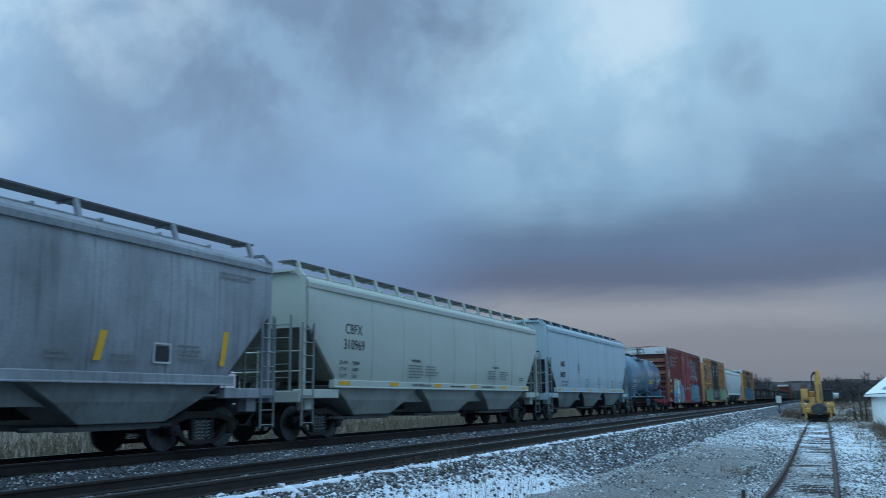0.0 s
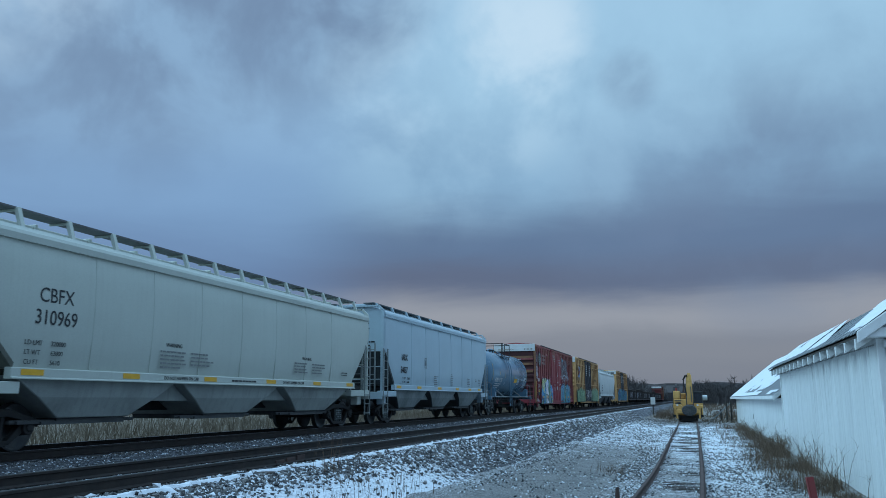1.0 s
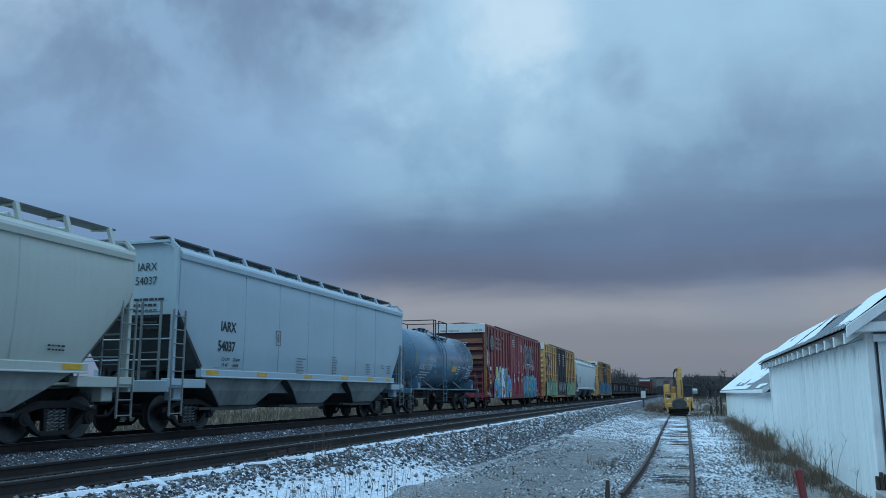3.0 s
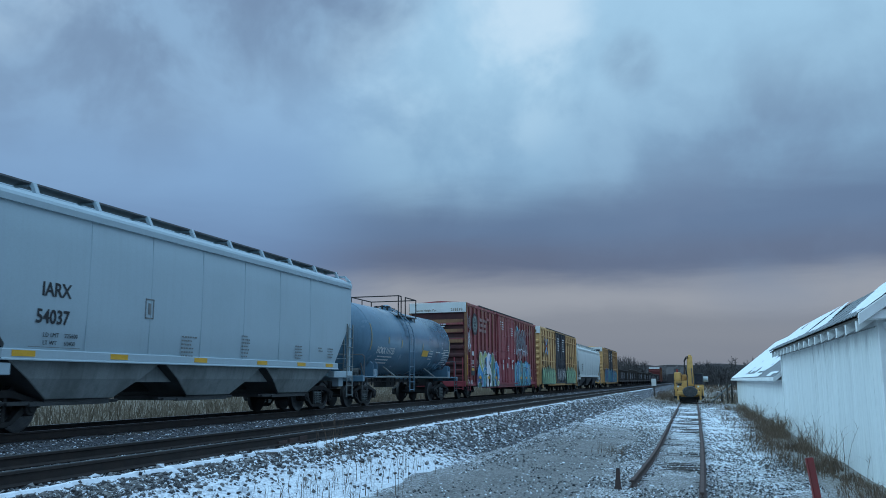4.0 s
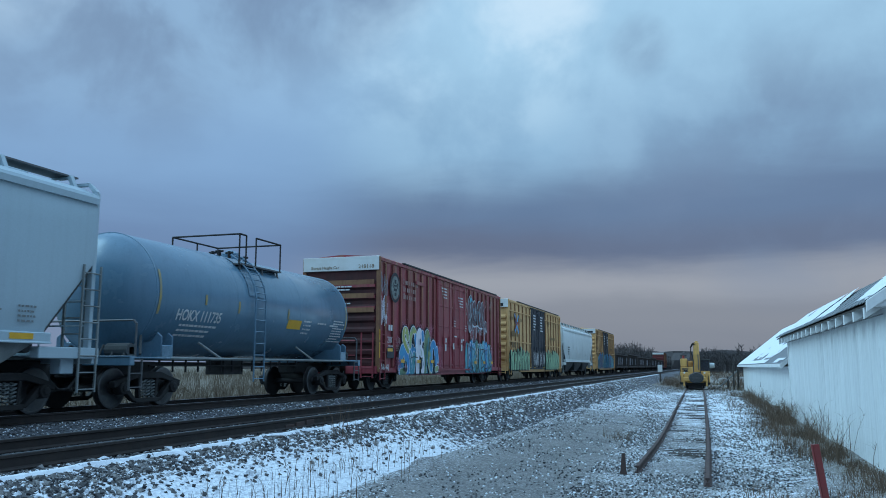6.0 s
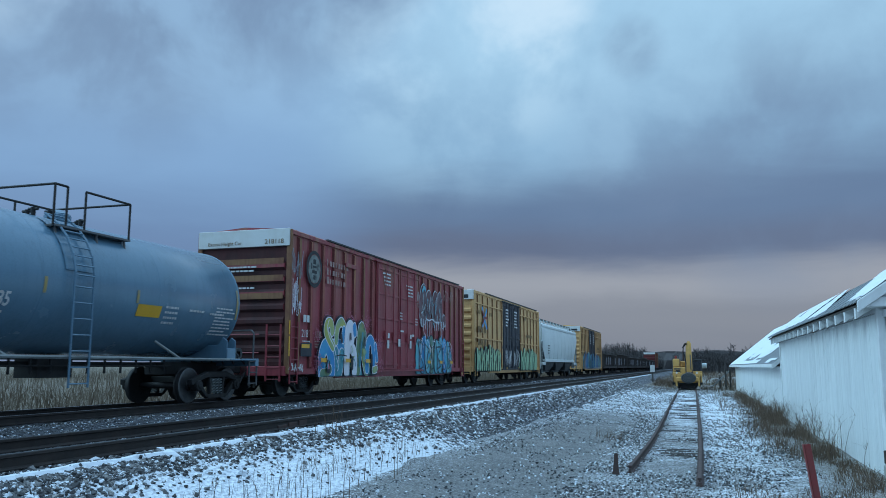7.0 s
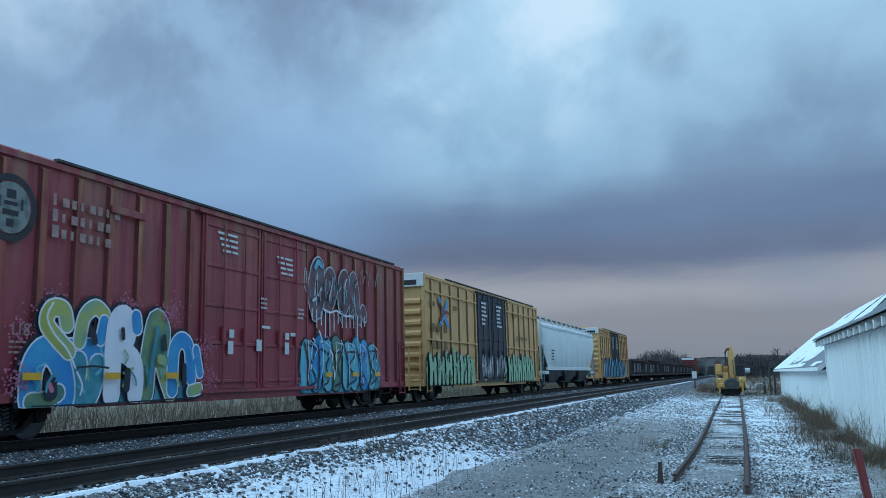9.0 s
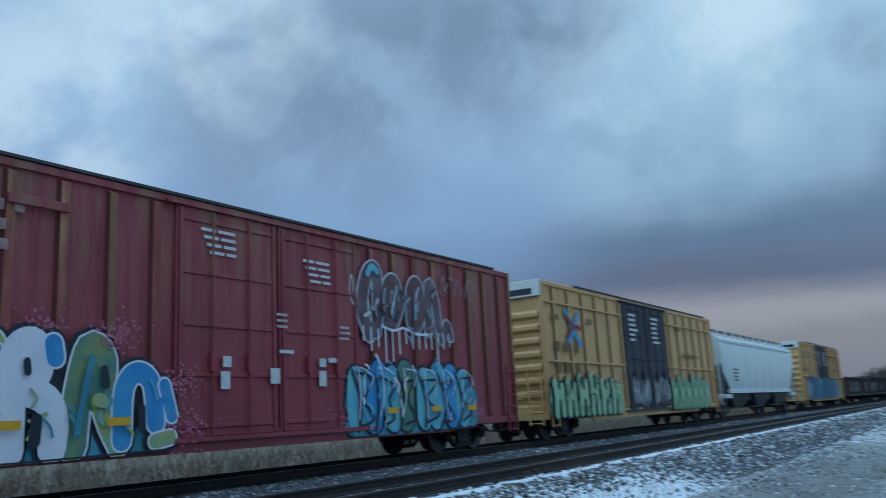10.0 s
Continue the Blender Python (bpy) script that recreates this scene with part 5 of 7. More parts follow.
    # ribbed ends
    for s in (1, -1):
        bm = bmesh.new()
        n = 8
        for k in range(n):
            z = low + 0.30 + k * (top - low - 1.0) / n
            d = (top - low - 1.0) / n * 0.5
            ya, yb = s * (h - 0.07), s * (h + 0.03)
            loft(bm, [[(-W + 0.12, ya, z - d * 0.75), (-W + 0.12, yb, z - d * 0.25), (-W + 0.12, yb, z + d * 0.25), (-W + 0.12, ya, z + d * 0.75)],
                      [(W - 0.12, ya, z - d * 0.75), (W - 0.12, yb, z - d * 0.25), (W - 0.12, yb, z + d * 0.25), (W - 0.12, ya, z + d * 0.75)]])
        ribs = part("end_corrugation", bm, paint, car)
        # lower ribs and rib slopes: brake dust, with shade put into the colour
        if rust_ends:
            ribs.data.materials.append(M["end_grime_shade"])
            for p in ribs.data.polygons:
                p.material_index = 1 if p.center.z < low + 2.0 or abs(p.normal.z) > 0.5 else 0
            # the flat behind the ribs gets the same dust and painted shade
            bm = bmesh.new()
            box(bm, -W + 0.08, W - 0.08, *sorted((s * (h - 0.058), s * (h - 0.05))), low, top - 0.5)
            part("end_sheet", bm, "end_grime_shade", car, "dark end sheet with grime and shade in its colour")
        if rust_ends:
            bm = bmesh.new()
            for z in (top - 0.98, top - 1.5, top - 2.05):
                box(bm, -W + 0.3, W - 0.15, *sorted((s * (h + 0.0), s * (h + 0.034))), z - 0.09, z + 0.09)
            part("rust_streak", bm, "rust", car)
        bm = bmesh.new()
        box(bm, -W - 0.04, W + 0.04, *sorted((s * (h - 0.08), s * (h + 0.035))), top - 0.52, top + 0.02)
        part("end_panel", bm, "roof_white" if white_end else paint, car, "white painted upper end panel" if white_end else "", 0.01)
        bm = bmesh.new()
        box(bm, -W, W, *sorted((s * (h - 0.1), s * (h + 0.1))), 0.66, 0.95)
        part("end_sill", bm, paint, car, "", 0.015)
        end_ladder(car, s * (h + 0.10), 0.95, 1.42, 0.5, 2.2, paint)
        ladder(car, W + 0.09, *sorted((s * (h - 0.1), s * (h - 0.58))), 0.42, 2.3, paint)
        bm = bmesh.new()
        for z in (1.35, 1.9):
            rod(bm, (-W + 0.1, s * (h + 0.12), z), (0.7, s * (h + 0.12), z), 0.02)
        rod(bm, (-0.5, s * (h + 0.14), 0.95), (-0.5, s * (h + 0.14), 2.6), 0.025)
        lathe = [(-0.5 + 0.28 * math.cos(a * 0.524), s * (h + 0.2), 2.5 + 0.28 * math.sin(a * 0.524)) for a in range(13)]
        rods(bm, lathe, 0.018, 5)
        part("brake_wheel", bm, paint, car)
    # doors
    edges = [door0, (door0 + door1) / 2, door1] if double else [door0, door1]
    for a, b in zip(edges, edges[1:]):
        y0, y1 = a - h + 0.03, b - h - 0.03
        for side in ((1, -1) if double else (1,)):
            bm = bmesh.new()
            box(bm, *sorted((side * (W + 0.005), side * (W + 0.07))), y0, y1, low + 0.10, top - 0.16)
            door = part("door", bm, door_paint, car, "", 0.012)
            if side < 0:
                continue
            for z in (low + 0.25, low + 1.15, low + 2.05, low + 3.0, top - 0.42):
                bm = bmesh.new()
                box(bm, W + 0.07, W + 0.10, y0 + 0.15, y1 - 0.15, z, z + 0.08)
                part("door_stiffener", bm, door_paint, door, "", 0.01)
            for y in (y0 + 0.06, y1 - 0.14):
                bm = bmesh.new()
                box(bm, W + 0.07, W + 0.105, y, y + 0.08, low + 0.12, top - 0.18)
                part("door_stile", bm, door_paint, door, "", 0.01)
            for k in (0.32, 0.68):
                bm = bmesh.new()
                y = y0 + (y1 - y0) * k
                rod(bm, (W + 0.13, y, low + 0.15), (W + 0.13, y, top - 0.2), 0.022)
                box(bm, W + 0.10, W + 0.17, y - 0.06, y + 0.06, low + 1.25, low + 1.6)
                part("lock_rod", bm, door_paint, door)
    for a, za, zb in ((0.4, low + 0.02, low + 0.10), (0.2, top - 0.16, top - 0.10)):
        bm = bmesh.new()
        box(bm, W + 0.03, W + 0.14, door0 - h - a, door1 - h + a, za, zb)
        part("door_track", bm, "under_dark" if door_paint == "navy" else paint, car)
    bm = bmesh.new()
    box(bm, -0.32, 0.32, -h - 0.1, h + 0.1, 0.62, 0.95)
    for y in (-2.5, 0.5, 3.0):
        box(bm, -1.3, 1.3, y, y + 0.15, 0.6, 0.74)
    part("centre_sill", bm, "black", car)
    couplers(car, h + 0.1)
    trucks(car, (-h + 2.15, h - 2.15))
    MOVERS.append((car, place))
    return car


FACE = 1.56 + 0.08


def stroke(bm, pts, w, x=0.0):
    """A flat sprayed line of a given width through (y, z) points, with round ends; it climbs a hair as it goes."""
    n = len(pts)
    ends = []
    for i in range(n):
        a, b = pts[max(i - 1, 0)], pts[min(i + 1, n - 1)]
        d = math.hypot(b[0] - a[0], b[1] - a[1]) or 1e-6
        ny, nz = -(b[1] - a[1]) / d * w / 2, (b[0] - a[0]) / d * w / 2
        e = x + 0.00006 * i
        ends.append((bm.verts.new((e, pts[i][0] + ny, max(pts[i][1] + nz, 0.6))), bm.verts.new((e, pts[i][0] - ny, max(pts[i][1] - nz, 0.6))), math.atan2(nz, ny)))
    for p, q in zip(ends, ends[1:]):
        bm.faces.new((p[0], q[0], q[1], p[1]))
    for k, s in ((0, 1), (n - 1, -1)):
        cap = [bm.verts.new((x + 0.00006 * k, pts[k][0] + w / 2 * math.cos(ends[k][2] + s * j * math.pi / 6), max(pts[k][1] + w / 2 * math.sin(ends[k][2] + s * j * math.pi / 6), 0.6))) for j in range(1, 6)]
        bm.faces.new([ends[k][0], *cap, ends[k][1]])


def graffiti(car, x, glyphs, outline="sp_black", edge=0.12, rim=None, rim_edge=0.03):
    """Sprayed shapes: each is (material, width, points); all get a dark outline behind."""
    back = bmesh.new()
    for k, (mat, w, pts) in enumerate(glyphs):
        c = curve_pts(pts) if len(pts) > 2 else list(pts)
        stroke(back, c, w + edge * 2, 0.002 * k)
    if outline:
        tagged(part("graffiti_outline", back, outline, car), kind="stuff").location = (x, 0, 0)
    if rim:
        edges = bmesh.new()
        for k, (mat, w, pts) in enumerate(glyphs):
            stroke(edges, curve_pts(pts) if len(pts) > 2 else list(pts), w + rim_edge * 2, 0.002 * len(glyphs) + 0.001 + 0.002 * k)
        tagged(part("graffiti_rim", edges, rim, car), kind="stuff").location = (x, 0, 0)
    for k, (mat, w, pts) in enumerate(glyphs):
        bm = bmesh.new()
        c = curve_pts(pts) if len(pts) > 2 else list(pts)
        stroke(bm, c, w, 0.002 * len(glyphs) + 0.002 + 0.002 * k)
        part("graffiti_fill", bm, mat, car).location = (x, 0, 0)


def spray_clouds(car, x, spots, mat, seed):
    r = random.Random(seed)
    bm = bmesh.new()
    for y, z, q in spots:
        for _ in range(150):
            yy, zz, rr = y + r.gauss(0, q * 0.75), z + r.gauss(0, q * 0.55), r.uniform(0.006, 0.026)
            vs = [bm.verts.new((0.0001 * len(bm.faces), yy + rr * r.uniform(0.85, 1.1) * math.cos(i * 0.698), zz + rr * r.uniform(0.85, 1.1) * math.sin(i * 0.698))) for i in range(9)]
            bm.faces.new(vs)
    tagged(part("graffiti_haze", bm, mat, car), kind="stuff").location = (x, 0, 0)


def tag_scrawl(car, x, y, z, wide, tall, n, mat, seed, w=0.035):
    r = random.Random(seed)
    bm = bmesh.new()
    for k in range(n):
        a = y + wide * k / n
        pts = [(a + r.uniform(-0.1, 0.25) * wide / n * 4, z + r.uniform(0, 1) * tall) for _ in range(5)]
        stroke(bm, curve_pts(pts, 6), w, 0.002 * k)
    tagged(part("graffiti_tag", bm, mat, car), kind="stuff").location = (x, 0, 0)


def sparks(car, x, Y, y0, y1, z0, z1, n, mats, seed):
    """Short sprayed accents, drips and shading strokes inside a piece."""
    r = random.Random(seed)
    for layer, mat in enumerate(mats):
        bm = bmesh.new()
        for k in range(n // len(mats)):
            y, z = r.uniform(y0, y1), r.uniform(z0, z1)
            up = r.uniform(0.10, 0.42)
            stroke(bm, curve_pts([(Y(y), z), (Y(y + r.uniform(-0.08, 0.08)), z + up * 0.5), (Y(y + r.uniform(-0.18, 0.18)), z + up)], 3), r.uniform(0.02, 0.07), 0.0007 * k)
        tagged(part("graffiti_accent", bm, mat, car), kind="stuff").location = (x + 0.012 * layer, 0, 0)


def build_red():
    L = 19.4
    car = box_car("oxide red box car with rust stains and graffiti", "red", 78.26, L, 7.05, 12.15, "red", 0.86, 5.12, True)
    h = L / 2
    X = FACE + 0.006
    Y = lambda v: v - h
    G = lambda rows: [(m, w, [(Y(a), b) for a, b in p]) for m, w, p in rows]
    spray_clouds(car, X - 0.016, [(Y(2.2), 1.9, 0.35), (Y(2.7), 2.4, 0.3), (Y(4.6), 2.55, 0.25), (Y(7.2), 1.8, 0.3), (Y(7.3), 1.0, 0.3), (Y(1.9), 1.1, 0.25), (Y(5.9), 2.5, 0.25)], "sp_pink", 3)
    graffiti(car, X - 0.007, G([("sp_teal", 0.48, [(2.3, 0.86), (4.5, 0.84), (6.75, 0.88)]), ("sp_black", 0.55, [(2.4, 1.30), (4.5, 1.35), (6.7, 1.30)]), ("sp_black", 0.50, [(2.8, 1.75), (4.5, 1.85), (6.3, 1.70)])]), edge=0.05)
    graffiti(car, X, G([
        ("sp_blue", 0.55, [(3.05, 1.55), (3.45, 1.58), (3.85, 1.52)]),
        ("sp_teal", 0.42, [(3.30, 1.40), (3.32, 0.85), (3.62, 0.78), (3.80, 1.35)]),
        ("sp_blue", 0.46, [(2.22, 0.75), (2.24, 1.30), (2.50, 1.62), (2.82, 1.42), (2.98, 1.05), (3.0, 0.75)]),
        ("sp_green", 0.30, [(2.25, 0.70), (2.55, 0.72), (2.85, 0.85)]),
        ("sp_lime", 0.30, [(2.98, 2.10), (2.88, 2.36), (2.60, 2.36), (2.50, 2.10), (2.72, 1.86), (3.05, 1.60)]),
        ("sp_lime", 0.28, [(3.30, 1.80), (3.40, 2.26), (3.68, 2.46), (3.92, 2.34)]),
        ("sp_blue", 0.24, [(3.92, 2.20), (3.84, 1.85)]),
        ("sp_green", 0.46, [(5.17, 0.80), (5.24, 1.60), (5.42, 2.30), (5.66, 2.10), (5.60, 1.50)]),
        ("sp_lime", 0.30, [(5.60, 1.45), (5.74, 1.10), (5.95, 0.72)]),
        ("sp_blue", 0.34, [(6.02, 0.85), (6.04, 1.65), (6.28, 1.92), (6.56, 1.75), (6.66, 1.10)]),
        ("sp_blue", 0.22, [(6.82, 1.72), (6.98, 1.20)]),
        ("sp_lime", 0.24, [(6.65, 0.80), (6.95, 0.85)]),
        ("sp_white", 0.40, [(4.18, 0.78), (4.18, 1.60), (4.24, 2.18), (4.46, 2.34), (4.60, 2.14), (4.54, 1.86), (4.36, 1.70)]),
        ("sp_white", 0.38, [(4.36, 1.66), (4.72, 1.50), (4.86, 1.20), (4.84, 0.78)]),
        ("sp_blue", 0.28, [(4.80, 2.34), (4.84, 2.12)]),
    ]), edge=0.10, rim="sp_white", rim_edge=0.035)
    graffiti(car, X + 0.07, G([("sp_black", 0.30, [(2.60, 1.02), (2.63, 0.86)]), ("sp_pink", 0.10, [(2.58, 1.0), (2.64, 0.9)]), ("sp_black", 0.11, [(4.38, 2.06), (4.40, 1.90)]), ("sp_black", 0.18, [(4.56, 1.22), (4.54, 0.90)]),
                               ("sp_black", 0.13, [(5.64, 1.96), (5.68, 1.72)]), ("sp_black", 0.16, [(3.56, 1.98), (3.62, 1.80)]), ("sp_black", 0.14, [(6.34, 1.35), (6.36, 1.0)]), ("sp_lime", 0.22, [(5.55, 1.48), (5.70, 1.46)]),
                               ("sp_white", 0.04, [(2.56, 2.46), (2.44, 2.2), (2.62, 1.9), (2.95, 1.62), (3.15, 1.3)]), ("sp_white", 0.04, [(3.2, 1.22), (3.34, 0.98), (3.3, 0.8)]), ("sp_black", 0.03, [(2.2, 0.63), (4.2, 0.62), (7.0, 0.66)]),
                               ("sp_black", 0.04, [(3.2, 1.30), (3.6, 1.33), (4.0, 1.30)]), ("sp_teal", 0.10, [(5.2, 1.0), (5.3, 1.6), (5.42, 2.15)])]), None)
    sparks(car, X + 0.085, Y, 2.2, 6.9, 0.68, 1.5, 22, ("sp_cyan", "sp_lime", "sp_teal"), 71)
    sparks(car, X + 0.085, Y, 11.8, 16.8, 0.7, 2.1, 40, ("sp_white", "sp_cyan", "sp_blue"), 72)
    sparks(car, X + 0.05, Y, 12.4, 15.5, 2.6, 4.1, 30, ("sp_black", "sp_cyan", "sp_silver"), 73)
    graffiti(car, X - 0.008, G([("sp_teal", 0.56, [(11.85, 0.90), (14.4, 0.88), (16.85, 0.95)]), ("sp_teal", 0.56, [(11.85, 1.35), (14.4, 1.35), (16.8, 1.40)]), ("sp_cyan", 0.46, [(12.0, 1.78), (14.4, 1.90), (16.5, 1.86)])]), edge=0.06)
    # a block of cyan letters cut by black and white lines
    r = random.Random(4)
    rows = []
    for k in range(8):
        a = 12.0 + 0.62 * k
        rows.append((("sp_cyan", "sp_blue", "sp_cyan", "sp_green", "sp_cyan")[k % 5], 0.62, [(a + r.uniform(-0.1, 0.1), 0.95), (a + r.uniform(-0.1, 0.1), 1.45), (a + r.uniform(-0.15, 0.15), 1.92 + r.uniform(-0.1, 0.12))]))
    graffiti(car, X, G(rows), edge=0.07)
    lines, shine = [], []
    for k in range(6):
        a = 11.85 + 0.85 * k
        j = lambda: r.uniform(-0.14, 0.14)
        lines += [("sp_black", 0.075, [(a + j(), 0.72), (a + 0.12 + j(), 1.3 + j(), ), (a + j(), 2.05)]), ("sp_black", 0.06, [(a + 0.1, 1.9 + j()), (a + 0.6 + j(), 1.75 + j()), (a + 0.25 + j(), 1.4), (a + 0.65 + j(), 1.0 + j()), (a + 0.15, 0.82)])]
        shine += [("sp_white", 0.032, [(a + 0.08 + j(), 1.0 + j()), (a + 0.16, 1.5), (a + 0.1, 2.12)]), ("sp_white", 0.028, [(a + 0.2, 2.15 + j() * 0.3), (a + 0.62, 1.98 + j()), (a + 0.5, 1.6 + j())])]
    graffiti(car, X + 0.022, G(lines), None)
    graffiti(car, X + 0.055, G(shine), None)
    spray_clouds(car, X - 0.016, [(Y(16.9), 1.6, 0.35), (Y(11.4), 1.0, 0.3), (Y(17.2), 1.0, 0.3)], "sp_pink", 5)
    graffiti(car, X, G([("sp_shadow", 0.36, [(12.5, 2.9), (12.25, 3.5), (12.45, 4.25), (12.78, 4.42), (12.86, 3.8), (12.74, 3.0)]), ("sp_shadow", 0.34, [(13.2, 3.2), (13.2, 4.0), (13.5, 4.22), (13.7, 3.7), (13.4, 3.2)]),
                        ("sp_shadow", 0.34, [(14.15, 3.3), (14.18, 4.05), (14.48, 4.25), (14.62, 3.6), (14.4, 3.2)]), ("sp_shadow", 0.30, [(14.9, 3.1), (14.98, 4.3), (15.25, 3.9), (15.36, 3.2)]), ("sp_shadow", 0.26, [(15.5, 2.9), (15.75, 3.3), (15.9, 3.0)])]), "sp_drip", 0.05)
    graffiti(car, X + 0.03, G([("sp_cyan", 0.16, [(12.45, 4.30), (12.62, 4.48), (12.82, 4.38)]), ("sp_drip", 0.09, [(12.3, 3.3), (12.6, 3.45), (12.8, 3.7)]), ("sp_drip", 0.07, [(13.3, 3.4), (13.5, 3.9), (13.55, 4.1)]), ("sp_drip", 0.07, [(14.3, 3.4), (14.4, 4.0), (14.5, 4.15)])]), None)
    graffiti(car, X + 0.034, G([("sp_white", 0.045, [(12.2 + 0.27 * k, 3.05 - 0.02 * (k % 3)), (12.21 + 0.27 * k, 2.75 - 0.55 * r.random())]) for k in range(14)]), None)
    graffiti(car, X + 0.034, G([("sp_white", 0.06, [(12.9, 3.1), (13.4, 3.02), (13.8, 3.1), (14.3, 2.98), (14.9, 3.0)])]), None)
    tag_scrawl(car, X, Y(11.9), 3.4, 0.7, 1.0, 4, "ink_white", 12)
    tag_scrawl(car, X, Y(15.6), 4.0, 1.8, 0.7, 9, "ink_faint", 13, 0.03)
    tag_scrawl(car, X, Y(0.1), 3.6, 0.7, 1.0, 7, "sp_silver", 14, 0.022)
    tag_scrawl(car, X, Y(0.1), 2.5, 0.65, 1.1, 7, "sp_white", 15, 0.022)
    tag_scrawl(car, X, Y(0.1), 0.78, 0.9, 0.25, 9, "ink_white", 16, 0.03)
    # the round emblem and faded lettering as plain shapes
    bm = bmesh.new()
    for k in range(40):
        a, b = k * math.pi / 20, (k + 1) * math.pi / 20
        vs = [bm.verts.new((0, q * 0.98 * math.cos(c) * 0.58, q * math.sin(c) * 0.60)) for q, c in ((1, a), (1, b), (0.80, b), (0.80, a))]
        bm.faces.new(vs)
    part("emblem_ring", bm, "ink", car).location = (X, Y(1.62), 4.05)
    bm = bmesh.new()
    vs = [bm.verts.new((0, 0.43 * math.cos(k * 0.2618), 0.46 * math.sin(k * 0.2618))) for k in range(24)]
    bm.faces.new(vs)
    part("emblem_field", bm, "emblem_grey", car).location = (X, Y(1.62), 4.05)
    bm = bmesh.new()
    for y, z, w, hh in ((-0.10, 0.16, 0.20, 0.16), (-0.14, 0.04, 0.28, 0.07), (-0.17, -0.14, 0.34, 0.10), (-0.08, -0.34, 0.16, 0.14), (-0.26, -0.02, 0.05, 0.2), (0.21, -0.02, 0.05, 0.2)):
        box(bm, 0.002, 0.004, y, y + w, z, z + hh)
    tagged(part("emblem_mark", bm, "ink", car), kind="stuff").location = (X, Y(1.62), 4.05)
    for k, (n, z) in enumerate(((8, 4.28), (7, 3.98), (7, 3.68))):
        bars([(0.225 * i, 0.07 + 0.045 * ((i * 5 + k) % 3), 0, 0.17 if i else 0.23) for i in range(n)], "ink_faint", car, (X, Y(2.55), z), name="faded_letter_bar")
    bars([(0.0, 0.2, 0, 0.22), (0.24, 0.18, 0, 0.22)], "ink_white", car, (X, Y(0.92), 2.32), name="stencil")
    letters("218", 0.34, "ink_white", car, (X, Y(0.82), 1.85), SIDE, 0.9)
    letters("118", 0.32, "ink_faint", car, (X, Y(1.75), 1.85), SIDE, 0.9)
    small_print(rs, 0.5, 3, 0.1, "ink_white", car, (X, Y(0.9), 1.7))
    small_print(rs, 0.6, 3, 0.09, "ink_faint", car, (X, Y(1.75), 1.72))
    bm = bmesh.new()
    box(bm, 0, 0.006, 0, 0.75, 0, 0.42)
    part("data_plate", bm, "sp_black", car).location = (X, Y(0.78), 1.25)
    bm = bmesh.new()
    box(bm, 0.006, 0.009, 0.06, 0.6, 0.26, 0.38)
    part("data_stripe", bm, "reflector", car).location = (X, Y(0.78), 1.25)
    reflectors(car, X + 0.14, [Y(v) for v in (2.15, 4.1, 5.9, 13.1, 14.9, 16.6)], 1.08, 0.42, 0.13)
    reflectors(car, X - 0.05, [Y(v) for v in (8.2, 11.2)], 0.60, 0.6, 0.1)
    for a, z in ((7.6, 4.55), (10.3, 4.3)):
        for k in range(4):
            bars([(0.04 * k, 0.34, 0, 0.06), (0.04 * k + 0.4, 0.42 - 0.06 * k, 0, 0.06)], "ink_white", car, (X + 0.03, Y(a + 0.03 * k), z - 0.14 * k), name="notice_line")
    for a, z, w, hh in ((8.05, 1.65, 0.22, 0.32), (8.1, 2.05, 0.2, 0.2), (10.7, 1.7, 0.22, 0.32), (10.72, 2.1, 0.2, 0.18), (9.55, 2.35, 0.4, 0.07), (9.3, 1.75, 0.25, 0.3), (11.0, 2.2, 0.3, 0.1)):
        bars([(0, w, 0, hh)], "ink_white", car, (X + 0.055, Y(a), z), name="notice")
    for a, z in ((9.5, 3.1), (11.4, 2.95)):
        small_print(rs, 0.35, 3, 0.12, "ink_white", car, (X + 0.05, Y(a), z))
    bars([(0, 0.07, -0.2, 0.42), (0, 0.07, -0.85, 0.6)], "reflector", car, (X + 0.01, Y(-0.02), 2.1), name="yellow_strip")
    bm = bmesh.new()
    box(bm, X, X + 0.05, Y(4.0), Y(5.0), 4.40, 4.55)
    part("side_bracket", bm, "red", car, "", 0.01)
    letters("Excess Height Car", 0.16, "ink_brown", car, (-1.25, -h - 0.042, 4.68), END)
    letters("218118", 0.20, "ink_brown", car, (0.75, -h - 0.042, 4.68), END, 1.1)
    small_print(rs, 1.4, 2, 0.12, "ink_white", car, (-0.6, -h - 0.04, 3.95), END)
    small_print(rs, 1.0, 1, 0.12, "ink_white", car, (-0.6, -h - 0.04, 3.3), END)


